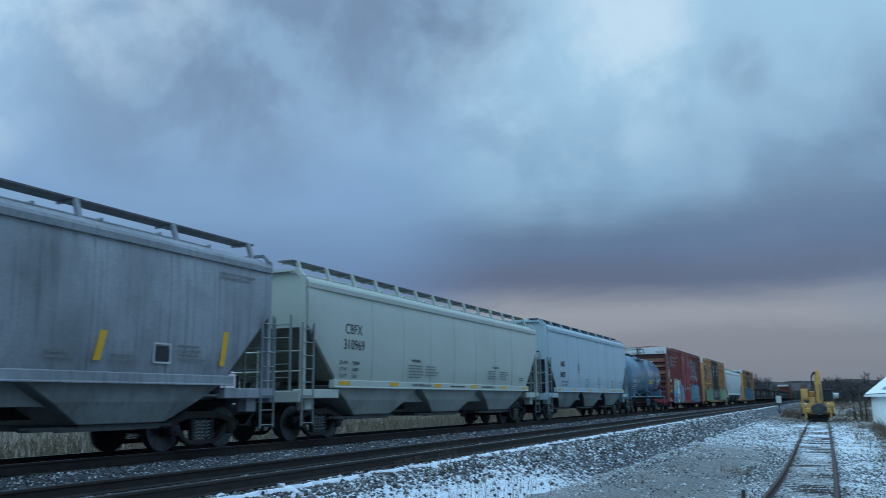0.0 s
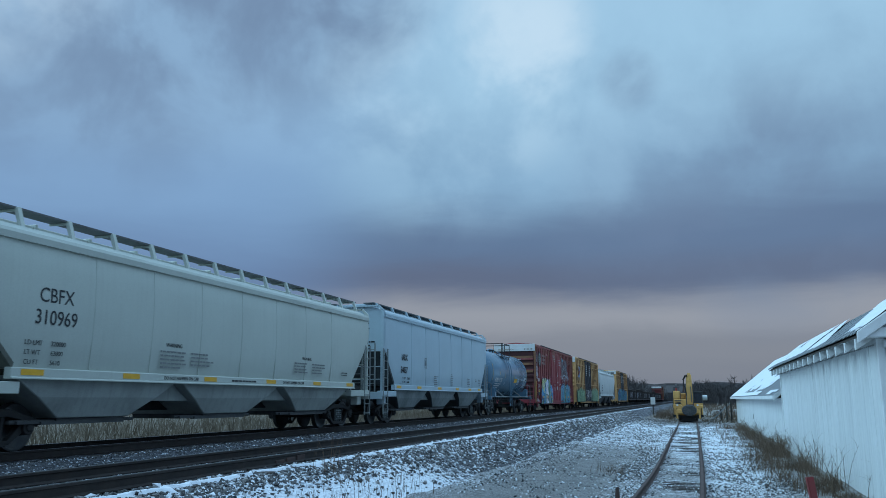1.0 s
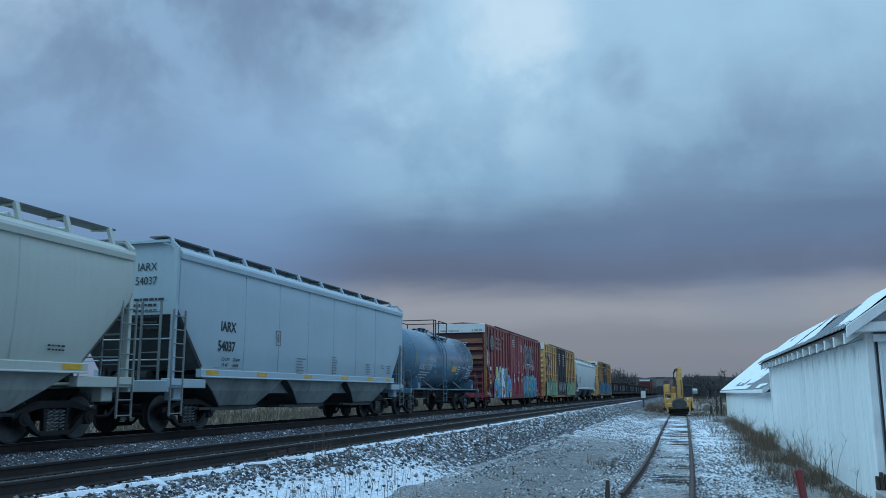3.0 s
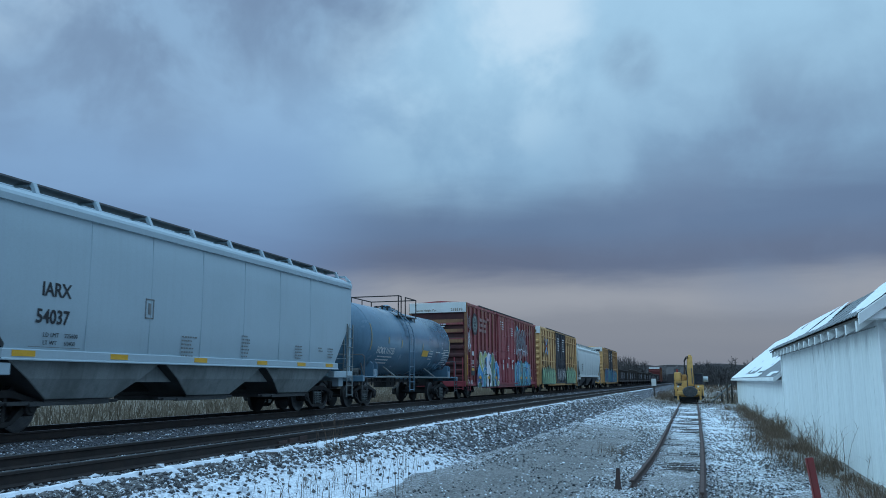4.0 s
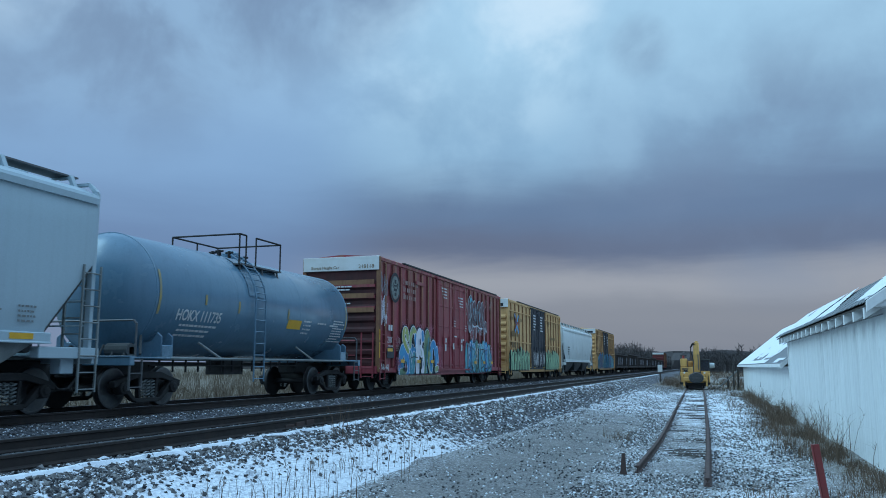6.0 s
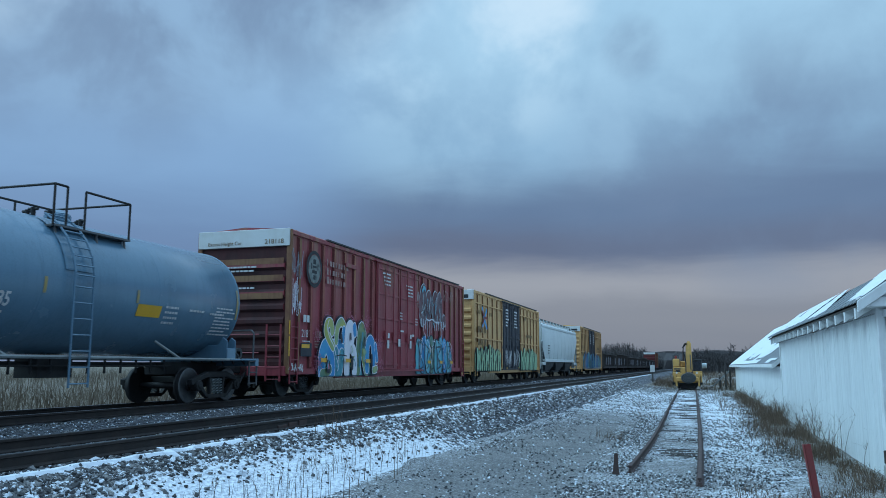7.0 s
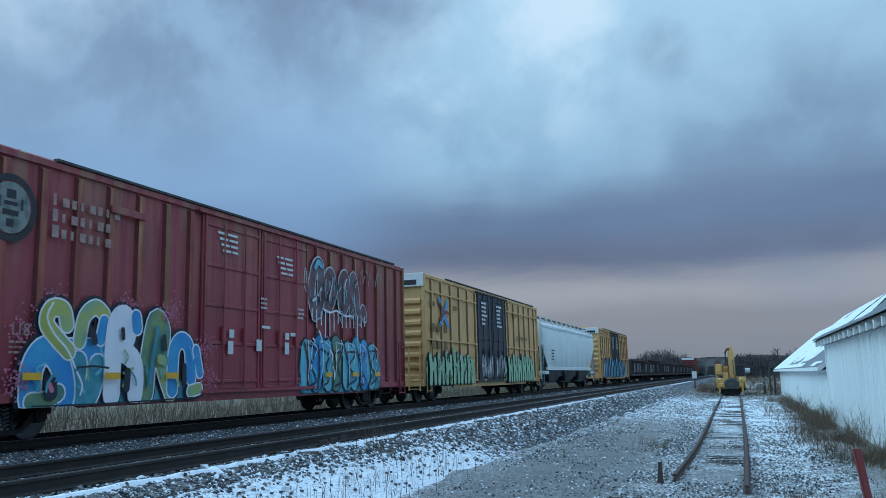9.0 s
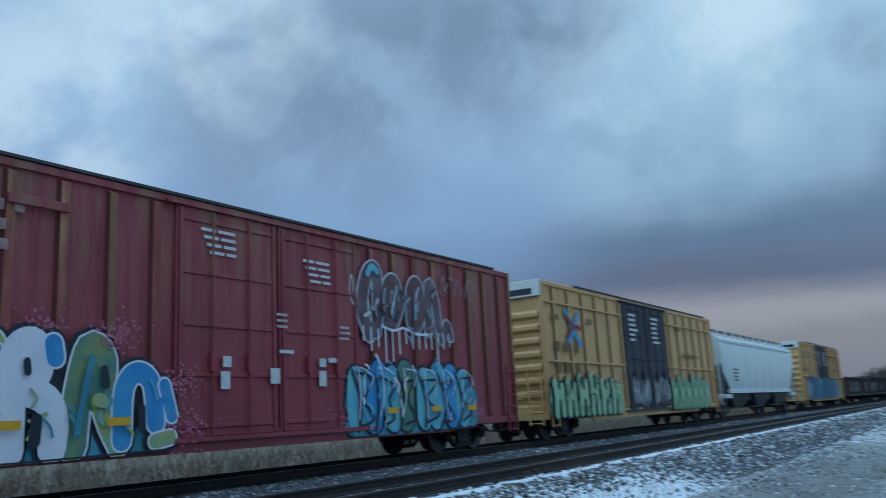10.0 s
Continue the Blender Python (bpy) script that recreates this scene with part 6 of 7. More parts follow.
def build_yellow(place, L, seed, numbered):
    car = box_car("ochre yellow box car with black doors and graffiti", "yellow", place, L, 6.95, 12.1, "navy", 1.18, 5.17, False, True, True, (2.5, 4.45))
    h, X = L / 2, FACE + 0.012
    Y = lambda v: v - h
    r = random.Random(seed)
    rows = []
    if numbered:
        for a in [0.3 + 0.95 * k for k in range(6)] + [12.0 + 0.95 * k for k in range(6)]:
            tall = 1.95 + r.uniform(-0.15, 0.2)
            rows += [("sp_mint", 0.42, [(a, 0.85), (a + 0.05, 1.4), (a - 0.05, tall)]), ("sp_mint", 0.40, [(a, 1.5), (a + 0.45, 1.35), (a + 0.5, 0.85)]), ("sp_mint", 0.34, [(a + 0.5, 1.5), (a + 0.45, tall - 0.1)])]
        graffiti(car, X - 0.004, [("sp_mint", w, [(Y(a), z), (Y((a + b) / 2), z + 0.04), (Y(b), z)]) for a, b in ((0.2, 6.0), (11.9, 17.2)) for z, w in ((0.92, 0.42), (1.30, 0.48), (1.62, 0.40))], edge=0.05)
        graffiti(car, X + 0.016, [(m, w * 0.8, [(Y(a), b) for a, b in p]) for m, w, p in rows], edge=0.045)
        sparks(car, X + 0.12, Y, 0.9, 6.5, 0.8, 1.9, 60, ("sp_black", "sp_black", "sp_lime"), 81)
        sparks(car, X + 0.12, Y, 12.5, 17.4, 0.8, 1.9, 50, ("sp_black", "sp_black", "sp_lime"), 82)
        tag_scrawl(car, X + 0.05, Y(7.3), 0.9, 1.9, 1.2, 12, "ink_white", seed + 2, 0.035)
        tag_scrawl(car, X + 0.05, Y(9.8), 0.9, 1.9, 1.2, 12, "ink_white", seed + 3, 0.035)
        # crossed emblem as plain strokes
        bm = bmesh.new()
        for a, b in (((1.7, 4.25), (2.75, 3.15)), ((1.75, 3.2), (2.7, 4.2))):
            stroke(bm, [(Y(a[0]), a[1]), (Y((a[0] + b[0]) / 2), (a[1] + b[1]) / 2 - 0.08), (Y(b[0]), b[1])], 0.22)
        part("emblem_stroke", bm, "sp_blue", car, "blue emblem stroke").location = (X, 0, 0)
        bm = bmesh.new()
        stroke(bm, [(Y(1.78), 4.05), (Y(2.22), 3.72), (Y(1.82), 3.42)], 0.17)
        stroke(bm, [(Y(2.2), 3.72), (Y(2.6), 3.76), (Y(2.8), 3.70)], 0.15)
        part("emblem_stroke", bm, "red_post", car, "red emblem stroke").location = (X + 0.004, 0, 0)
    else:
        for a in [1.2 + 1.0 * k for k in range(16)]:
            rows += [("sp_cyan" if r.random() < 0.6 else "sp_blue", 0.4, [(a, 0.9), (a + 0.2, 1.5), (a + r.uniform(-0.2, 0.2), 2.0 + r.uniform(-0.2, 0.4))])]
        graffiti(car, X + 0.05, [(m, w, [(Y(a), b) for a, b in p]) for m, w, p in rows], edge=0.05)
    for a, z, w in ((0.6, 3.9, 0.7), (3.4, 3.9, 0.6), (14.2, 3.0, 2.4), (13.6, 4.2, 0.6)):
        bars([(0.3 * i, 0.2, 0, 0.2) for i in range(max(2, int(w / 0.3)))], "ink_brown", car, (X, Y(a), z), name="stencil")
    for i, a in enumerate((0.7, 1.4, 2.2)):
        bars([(0, 0.36, 0, 0.34)], "ink_brown", car, (X, Y(a), 2.85), name="stencil")
        bars([(0, 0.36, 0, 0.34)], "ink_brown", car, (X, Y(a), 2.15), name="stencil")
    for a in (7.5, 10.1):
        for k in range(6):
            bars([(0, 0.9 * r.uniform(0.6, 1), 0, 0.1)], "ink_white", car, (X + 0.05, Y(a), 4.5 - 0.2 * k), name="notice_line")
    bars([(0, 0.28, 0, 0.06), (0.4, 0.9, 0, 0.2)], "ink", car, (0.0, -h - 0.04, 4.72), END, name="stencil")
    reflectors(car, X, [Y(v) for v in (1.0, 4.5, 8.0, 11.5, 15.0, 18.3)], 0.78, 0.4, 0.1)


build_red()
build_yellow(99.8, 19.4, 31, True)
car, fx = hopper_car("white covered hopper car behind a yellow box car", "white_car", 19.2, 120.3, 4.25, 1.6, 3, 12, 1.5, under="under_dark", curved=0.09)
small_print(rs, 0.9, 4, 0.2, "ink", car, (fx, -7.2, 2.6))
build_yellow(143.0, 19.4, 51, False)


def gondola(place, L=17.2, top=2.55, shade="gondola"):
    car = thing("gondola_car", "low weathered black open gondola car", "gondola car", "cars of the train", (TRAIN_X, place, RAIL))
    h, W = L / 2, 1.52
    bm = bmesh.new()
    for s in (1, -1):
        box(bm, min(s * W, s * (W - 0.08)), max(s * W, s * (W - 0.08)), -h, h, 0.95, top)
        box(bm, -W + 0.08, W - 0.08, *sorted((s * h, s * (h - 0.08))), 0.95, top)
    box(bm, -W + 0.08, W - 0.08, -h + 0.08, h - 0.08, 0.95, 1.1)
    part("body", bm, shade, car)
    bm = bmesh.new()
    box(bm, 0, 0.1, -0.07, 0.07, 0.95, top)
    post = mesh_of("side_post", bm, shade)
    for k in range(14):
        y = -h + 0.3 + (L - 0.6) * k / 13
        shared("side_post", post, car, (W, y, 0))
        shared("side_post", post, car, (-W, y, 0), Matrix.Rotation(math.pi, 4, "Z"))
    bm = bmesh.new()
    for s in (1, -1):
        box(bm, min(s * (W - 0.1), s * (W + 0.13)), max(s * (W - 0.1), s * (W + 0.13)), -h, h, top, top + 0.1)
        box(bm, min(s * (W - 0.02), s * (W + 0.13)), max(s * (W - 0.02), s * (W + 0.13)), -h, h, 0.78, 0.97)
    part("top_chord", bm, shade, car)
    r = random.Random(int(place))
    bm = bmesh.new()
    for k in range(4):
        y = r.uniform(-h + 1, h - 2)
        stroke(bm, curve_pts([(y, 1.2), (y + 0.5, 2.2), (y + 0.9, 1.3), (y + 1.4, 2.1)]), 0.25, 0.003 * k)
    tagged(part("graffiti_tag", bm, "sp_silver", car), kind="stuff").location = (W + 0.106, 0, 0)
    bm = bmesh.new()
    box(bm, -0.3, 0.3, -h - 0.2, h + 0.2, 0.6, 0.95)
    part("centre_sill", bm, "black", car)
    couplers(car, h + 0.1)
    trucks(car, (-h + 1.8, h - 1.8), False)
    MOVERS.append((car, place))
    return car


place = 164.0
for k in range(7):
    gondola(place, 17.2, 2.55 + 0.25 * (k % 3 == 1))
    place += 19.2
car = box_car("dull dark red box car far down the train", "grime_red", place + 1.0, 17.0, 6.0, 9.0, "grime_red", 1.1, 5.0, False, True, False)
for k in range(3):
    tank_car(place + 20.5 + 16.5 * k, 11.0, 1.5, 2.6, False, "gondola")


# ---- sheds beside the siding ----
SHED_X = 3.3


def corrugated(name, y0, y1, x0, z0, x1, z1, mat, period=0.16, depth=0.018):
    """One sheet of tin running up the slope."""
    n = max(4, int((y1 - y0) / period * 6))
    verts, faces = [], []
    for i in range(n + 1):
        y = y0 + (y1 - y0) * i / n
        d = depth * math.cos(2 * math.pi * (y - y0) / period)
        for x, z in ((x0, z0), (x1, z1)):
            verts.append((x, y, z + d))
        for x, z in ((x0, z0), (x1, z1)):
            verts.append((x, y, z + d - 0.006))
    for i in range(n):
        a, b = 4 * i, 4 * i + 4
        faces += [(a, b, b + 1, a + 1), (a + 2, a + 3, b + 3, b + 2), (a, a + 2, b + 2, b)]
    return mesh_from(name, verts, faces, mat)


def snow_cover(parent, y0, y1, x0, z0, x1, z1, seed, cover, lift=0.03, wave=0.55):
    """Snow left on a roof: ragged patches with some thickness."""
    ny, nx = int((y1 - y0) / 0.14), int(math.hypot(x1 - x0, z1 - z0) / 0.16)
    idx, verts, faces = {}, [], []

    def at(i, j):
        if (i, j) not in idx:
            y, u = y0 + (y1 - y0) * i / ny, j / nx
            idx[(i, j)] = len(verts)
            verts.append((x0 + (x1 - x0) * u, y + 0.04 * noise.noise((i * 0.9, j * 0.9, seed)), z0 + (z1 - z0) * u + lift + 0.012 * noise.noise((i * 0.5, j * 0.5, seed + 3))))
        return idx[(i, j)]

    for i in range(ny):
        y = y0 + (y1 - y0) * i / ny
        for j in range(nx):
            v = noise.noise((y * wave, j * 0.09 + 0.1 * y, seed)) + 0.4 * noise.noise((y * wave * 4, j * 0.35, seed + 1)) + cover(y, j / nx)
            if v > 0:
                faces.append((at(i, j), at(i, j + 1), at(i + 1, j + 1), at(i + 1, j)))
    ob = new("snow_patch", mesh_from("snow_patch", verts, faces, "snow"))
    ob.parent = parent
    return tagged(ob, "ragged thin snow on tin")


def build_big_shed():
    y0, y1, x0, wide, eave, slope = 17.2, 37.0, SHED_X, 4.6, 3.46, 0.70
    shed = thing("shed", "long white clapboard freight shed with snowy tin roof", "shed", "sheds")
    off = 0.95          # the ridge stands near the front wall, the back slope is long and low
    ridge_x, ridge_z = x0 + off, eave + slope * off
    fall = (ridge_z - eave) / (wide - off)
    bm = bmesh.new()
    prism_y(bm, y0 + 0.02, y1, [(x0 + 0.03, -0.1), (x0 + wide, -0.1), (x0 + wide, eave), (ridge_x, ridge_z), (x0 + 0.03, eave)])
    part("wall", bm, "shed_white", shed)
    # upright boards of the long wall
    rs2 = random.Random(3)
    boards = []
    for w in (0.27, 0.29, 0.31):
        bm = bmesh.new()
        prism_x(bm, -0.022, 0.0, [(0.004, -0.05), (w - 0.004, -0.05), (w - 0.004, eave - 0.34), (0.004, eave - 0.34)])
        boards.append((w, mesh_of("board", bm, "shed_white", 0.004)))
    y = y0 + 0.16
    while y < y1 - 0.3:
        w, me = rs2.choice(boards)
        shared("board", me, shed, (x0 + 0.028 - rs2.uniform(0, 0.007), y, 0), Matrix.Rotation(rs2.uniform(-0.001, 0.001), 4, "X"))
        y += w
    bm = bmesh.new()
    box(bm, x0 - 0.03, x0 + 0.03, y0, y1, eave - 0.34, eave - 0.02)
    part("frieze_board", bm, "shed_trim", shed)
    bm = bmesh.new()
    for k in range(int((y1 - y0) / 0.22)):
        box(bm, x0 - 0.034, x0 - 0.026, y0 + 0.1 + 0.22 * k, y0 + 0.16 + 0.22 * k, eave - 0.36, eave - 0.33)
    tagged(part("nail_strip", bm, "under_dark", shed), kind="stuff")
    for yy in (y0, y1 - 0.14):
        bm = bmesh.new()
        box(bm, x0 - 0.035, x0 + 0.10, yy - 0.03, yy + 0.15, -0.05, eave)
        part("corner_board", bm, "shed_trim", shed, "", 0.008)
    # rafter ends under the eave
    bm = bmesh.new()
    over = 0.36
    za = eave + 0.02
    prism_y(bm, -0.07, 0.07, [(x0, za - 0.24), (x0, za + 0.0), (x0 - over, za - over * slope), (x0 - over, za - over * slope - 0.22)])
    tail = mesh_of("rafter_end", bm, "shed_trim", 0.006)
    y = y0 + 0.1
    while y < y1:
        shared("rafter_end", tail, shed, (-0.032, y, 0))
        y += 1.2
    bm = bmesh.new()
    prism_y(bm, y0 - 0.35, y1 + 0.3, [(x0 - over - 0.04, za - over * slope + 0.0), (x0 - over - 0.04, za - over * slope + 0.035), (x0, za + 0.05), (x0, za + 0.015)])
    part("roof_deck", bm, "wood_dark", shed)
    # tin sheets
    ze = za - over * slope + 0.08
    y = y0 - 0.38
    k = 0
    while y < y1 + 0.3:
        me = corrugated("roof_sheet", 0, 0.66, x0 - over - 0.08, ze + 0.004 * (k % 2), ridge_x, ridge_z + 0.14 + 0.004 * (k % 2), "metal_roof")
        shared("roof_sheet", me, shed, (0, y, 0))
        y += 0.64
        k += 1
    bm = bmesh.new()
    prism_y(bm, y0 - 0.3, y1 + 0.3, [(ridge_x - 0.02, ridge_z + 0.10), (x0 + wide + 0.3, eave - 0.3 * fall + 0.10), (x0 + wide + 0.3, eave - 0.3 * fall + 0.06), (ridge_x - 0.02, ridge_z + 0.06)])
    part("roof_back", bm, "metal_roof", shed)
    snow_cover(shed, y0 - 0.3, y1 + 0.25, x0 - over - 0.03, ze + 0.01, ridge_x - 0.1, ridge_z + 0.14, 4.0,
               lambda y, u: 0.42 - (0.95 if 18.8 + 2.2 * u < y < 22.0 + 3.4 * u else 0) - (0.5 if u < 0.03 else 0))
    # gable end to the lot: bargeboard, cornice return, boards and the sliding door
    bm = bmesh.new()
    run = off + over + 0.06
    loft(bm, [[(x0 - over - 0.06, y0 - 0.40, ze - 0.20), (x0 - over - 0.06, y0 - 0.34, ze - 0.20), (x0 - over - 0.06, y0 - 0.34, ze + 0.02), (x0 - over - 0.06, y0 - 0.40, ze + 0.02)],
              [(x0 - over - 0.06 + run, y0 - 0.40, ze - 0.20 + run * slope), (x0 - over - 0.06 + run, y0 - 0.34, ze - 0.20 + run * slope), (x0 - over - 0.06 + run, y0 - 0.34, ze + 0.02 + run * slope), (x0 - over - 0.06 + run, y0 - 0.40, ze + 0.02 + run * slope)]])
    part("bargeboard", bm, "shed_trim", shed, "", 0.01)
    bm = bmesh.new()
    box(bm, x0 - over - 0.02, x0 + wide, y0 - 0.36, y0 - 0.02, eave - 0.24, eave - 0.06)
    part("cornice", bm, "shed_trim", shed, "", 0.01)
    for k in range(14):
        x = x0 + 0.1 + 0.25 * k
        bm = bmesh.new()
        zt = min(eave + slope * (0.1 + 0.25 * k), ridge_z - fall * max(0.0, 0.1 + 0.25 * k - off)) - 0.05
        prism_y(bm, y0 - 0.035, y0 - 0.012, [(x, eave - 0.05), (x + 0.244, eave - 0.05), (x + 0.244, zt + (0.25 * slope if 0.35 + 0.25 * k < off else -0.25 * fall)), (x, zt)])
        part("gable_board", bm, "shed_white", shed)
    bm = bmesh.new()
    box(bm, x0 + 0.13, x0 + 0.155, y0 - 0.04, y0 + 0.01, 0.55, eave - 0.3)
    part("door_gap", bm, "sp_black", shed)
    bm = bmesh.new()
    box(bm, x0 + 0.16, x0 + 2.6, y0 - 0.10, y0 - 0.03, 0.75, eave - 0.42)
    for k in range(9):
        box(bm, x0 + 0.18 + 0.27 * k, x0 + 0.19 + 0.27 * k, y0 - 0.112, y0 - 0.10, 0.76, eave - 0.44)
    door = part("sliding_door", bm, "shed_white", shed, "white boarded sliding door, closed")
    bm = bmesh.new()
    box(bm, x0 + 0.06, x0 + 3.2, y0 - 0.20, y0 - 0.03, eave - 0.42, eave - 0.28)
    part("door_hood", bm, "shed_trim", door, "", 0.01)
    bm = bmesh.new()
    box(bm, x0 + 0.14, x0 + 2.6, y0 - 0.105, y0 - 0.028, 0.48, 0.74)
    part("dark_plank", bm, "wood_dark", door)
    bm = bmesh.new()
    box(bm, x0 - 0.12, x0 + 3.2, y0 - 0.9, y0 - 0.06, -0.1, 0.34)
    part("loading_sill", bm, "concrete", shed, "pale concrete loading sill", 0.03)
    bm = bmesh.new()
    for a, b in ((0.0, 0.40), (0.07, 0.52), (0.15, 0.46)):
        box(bm, x0 - 0.10 + a, x0 - 0.04 + a, y0 - 0.14, y0 - 0.05, 0.345, 0.345 + b * 0.6)
    part("broken_post", bm, "rail_rust", shed, "rotten brown timber stub", 0.01)


def build_low_shed():
    y0, y1, x0, wide, eave, slope = 38.2, 79.2, 3.78, 7.0, 2.50, 0.80
    shed = thing("shed", "low white plastered shed with snow sliding off its roof", "shed", "sheds")
    shed.rotation_euler = (0, 0, radians(0.42))
    rx, rz = x0 + wide / 2, eave + slope * wide / 2
    bm = bmesh.new()
    prism_y(bm, y0, y1, [(x0, -0.3), (x0 + wide, -0.3), (x0 + wide, eave), (rx, rz), (x0, eave)])
    part("wall", bm, "shed_white", shed)
    bm = bmesh.new()
    prism_y(bm, y0 - 0.3, y1 + 0.4, [(x0 - 0.45, eave - 0.45 * slope + 0.02), (x0 - 0.45, eave - 0.45 * slope + 0.12), (rx, rz + 0.12), (rx, rz + 0.04)])
    prism_y(bm, y0 - 0.3, y1 + 0.4, [(rx + 0.001, rz + 0.04), (rx + 0.001, rz + 0.12), (x0 + wide + 0.45, eave - 0.45 * slope + 0.12), (x0 + wide + 0.45, eave - 0.45 * slope + 0.02)])
    part("roof", bm, "metal_roof", shed)
    bm = bmesh.new()
    box(bm, x0 - 0.50, x0 - 0.45, y0 - 0.3, y1 + 0.4, eave - 0.45 * slope - 0.06, eave - 0.45 * slope + 0.10)
    part("fascia", bm, "shed_trim", shed)
    bm = bmesh.new()
    prism_x(bm, x0 - 0.45, x0 - 0.02, [(y0 - 0.3, eave - 0.41), (y1 + 0.4, eave - 0.41), (y1 + 0.4, eave - 0.38), (y0 - 0.3, eave - 0.38)])
    part("soffit", bm, "shed_trim", shed)
    for s in (0,):
        bm = bmesh.new()
        loft(bm, [[(x0 - 0.47, y0 - 0.34, eave - 0.48), (x0 - 0.47, y0 - 0.29, eave - 0.48), (x0 - 0.47, y0 - 0.29, eave - 0.26), (x0 - 0.47, y0 - 0.34, eave - 0.26)],
                  [(rx, y0 - 0.34, rz - 0.08), (rx, y0 - 0.29, rz - 0.08), (rx, y0 - 0.29, rz + 0.12), (rx, y0 - 0.34, rz + 0.12)]])
        part("bargeboard", bm, "shed_trim", shed)
    snow_cover(shed, y0, y1 + 0.3, x0 - 0.44, eave - 0.45 * slope + 0.13, rx, rz + 0.13, 9.0, lambda y, u: -0.85 + 0.05 * (y - y0) + 0.35 * u + (0.5 if u < 0.05 else 0), 0.03, 0.16)
    bm = bmesh.new()
    box(bm, x0 - 0.01, x0 + 0.02, 58.0, 58.25, 0.8, 1.1)
    part("wall_vent", bm, "under_dark", shed)


build_big_shed()
build_low_shed()


# ---- the yellow track machine on the siding ----
def build_machine():
    m = thing("track_machine", "yellow rail maintenance crane parked on the siding", "track machine", "", (-1.0, 78.0, 0.11))
    bm = bmesh.new()
    box(bm, -1.25, 1.30, 0.05, 5.2, 0.55, 1.16)
    box(bm, -1.0, 1.0, -0.25, 0.1, 0.70, 1.05)
    part("chassis", bm, "mow_yellow", m, "", 0.04)
    bm = bmesh.new()
    box(bm, -1.24, -0.10, 0.4, 4.6, 1.15, 1.98)
    part("engine_house", bm, "mow_yellow", m, "", 0.05)
    bm = bmesh.new()
    box(bm, -1.22, -0.62, 0.46, 3.4, 1.98, 2.72)
    box(bm, -0.60, -0.14, 0.9, 3.0, 1.98, 2.52)
    part("fuel_tank", bm, "mow_yellow", m, "", 0.06)
    for k in range(5):
        bm = bmesh.new()
        box(bm, -1.12, -0.55, 0.375, 0.395, 1.30 + 0.13 * k, 1.36 + 0.13 * k)
        part("louvre", bm, "under_dark", m)
    bm = bmesh.new()
    for x0, x1, z0, z1 in ((-0.62, -0.58, 2.0, 2.7), (-0.12, -0.04, 1.2, 2.5), (-1.28, -1.24, 1.2, 2.6), (0.46, 0.54, 1.0, 1.75), (-1.26, 0.46, 1.10, 1.15)):
        box(bm, x0, x1, 0.36, 0.44, z0, z1)
    part("panel_gap", bm, "under_dark", m, "dark gap between panels")
    bm = bmesh.new()
    rods(bm, [(-1.2, 0.42, 2.72), (-1.2, 0.42, 3.05), (-0.7, 0.42, 3.05), (-0.7, 0.42, 2.72)], 0.025)
    rods(bm, [(-1.2, 3.2, 2.72), (-1.2, 3.2, 3.05), (-0.7, 3.2, 3.05)], 0.025)
    part("roof_rail", bm, "under_dark", m)
    bm = bmesh.new()
    # front bumper with a notch over the round guard
    prism_y(bm, 0.02, 0.36, [(-1.26, 0.62), (1.30, 0.62), (1.30, 1.42), (0.95, 1.46), (0.55, 1.22), (-0.30, 1.22), (-0.62, 1.5), (-1.26, 1.5)])
    part("front_hood", bm, "mow_yellow", m, "", 0.04)
    bm = bmesh.new()
    ring = lambda y, q: [(0.12 + q * 0.70 * math.cos(k * 0.5236 + 0.2618), y, 0.98 + q * 0.50 * math.sin(k * 0.5236 + 0.2618)) for k in range(12)]
    loft(bm, [ring(-0.34, 0.86), ring(-0.02, 1.0)])
    part("fan_guard", bm, "under_dark", m, "dark round guard")
    bm = bmesh.new()
    for q in (0.2, 0.45, 0.7, 0.92):
        rods(bm, ring(-0.36, q) + ring(-0.36, q)[:1], 0.016, 4)
    for k in range(6):
        p = ring(-0.37, 0.9)
        rod(bm, p[k], p[k + 6], 0.014, 4)
    part("guard_wire", bm, "grating", m)
    bm = bmesh.new()
    for x in (-1.22, -0.95, 0.95, 1.16):
        rod(bm, (x, -0.05, 0.35), (x, -0.05, 1.2), 0.03)
    box(bm, -1.3, -0.7, -0.15, 0.0, 0.40, 0.60)
    box(bm, 0.75, 1.32, -0.15, 0.0, 0.40, 0.60)
    part("coupler_gear", bm, "black", m)
    # cab with windows
    bm = bmesh.new()
    for x in (0.52, 1.28):
        for y in (0.9, 2.3):
            box(bm, x - 0.04, x + 0.04, y - 0.04, y + 0.04, 1.15, 2.57)
    box(bm, 0.44, 1.36, 0.80, 2.40, 2.56, 2.66)
    part("cab_frame", bm, "under_dark", m, "", 0.02)
    for x0, x1, y0, y1 in ((0.56, 1.24, 0.89, 0.905), (0.56, 1.24, 2.29, 2.305), (0.51, 0.525, 0.94, 2.26), (1.275, 1.29, 0.94, 2.26)):
        bm = bmesh.new()
        box(bm, x0, x1, y0, y1, 1.56, 2.55)
        part("window", bm, "glass", m)
    bm = bmesh.new()
    box(bm, 0.47, 1.33, 0.84, 2.36, 1.16, 1.60)
    part("cab_panel", bm, "mow_yellow", m, "", 0.03)
    # upright boom, its jib and hoses
    bm = bmesh.new()
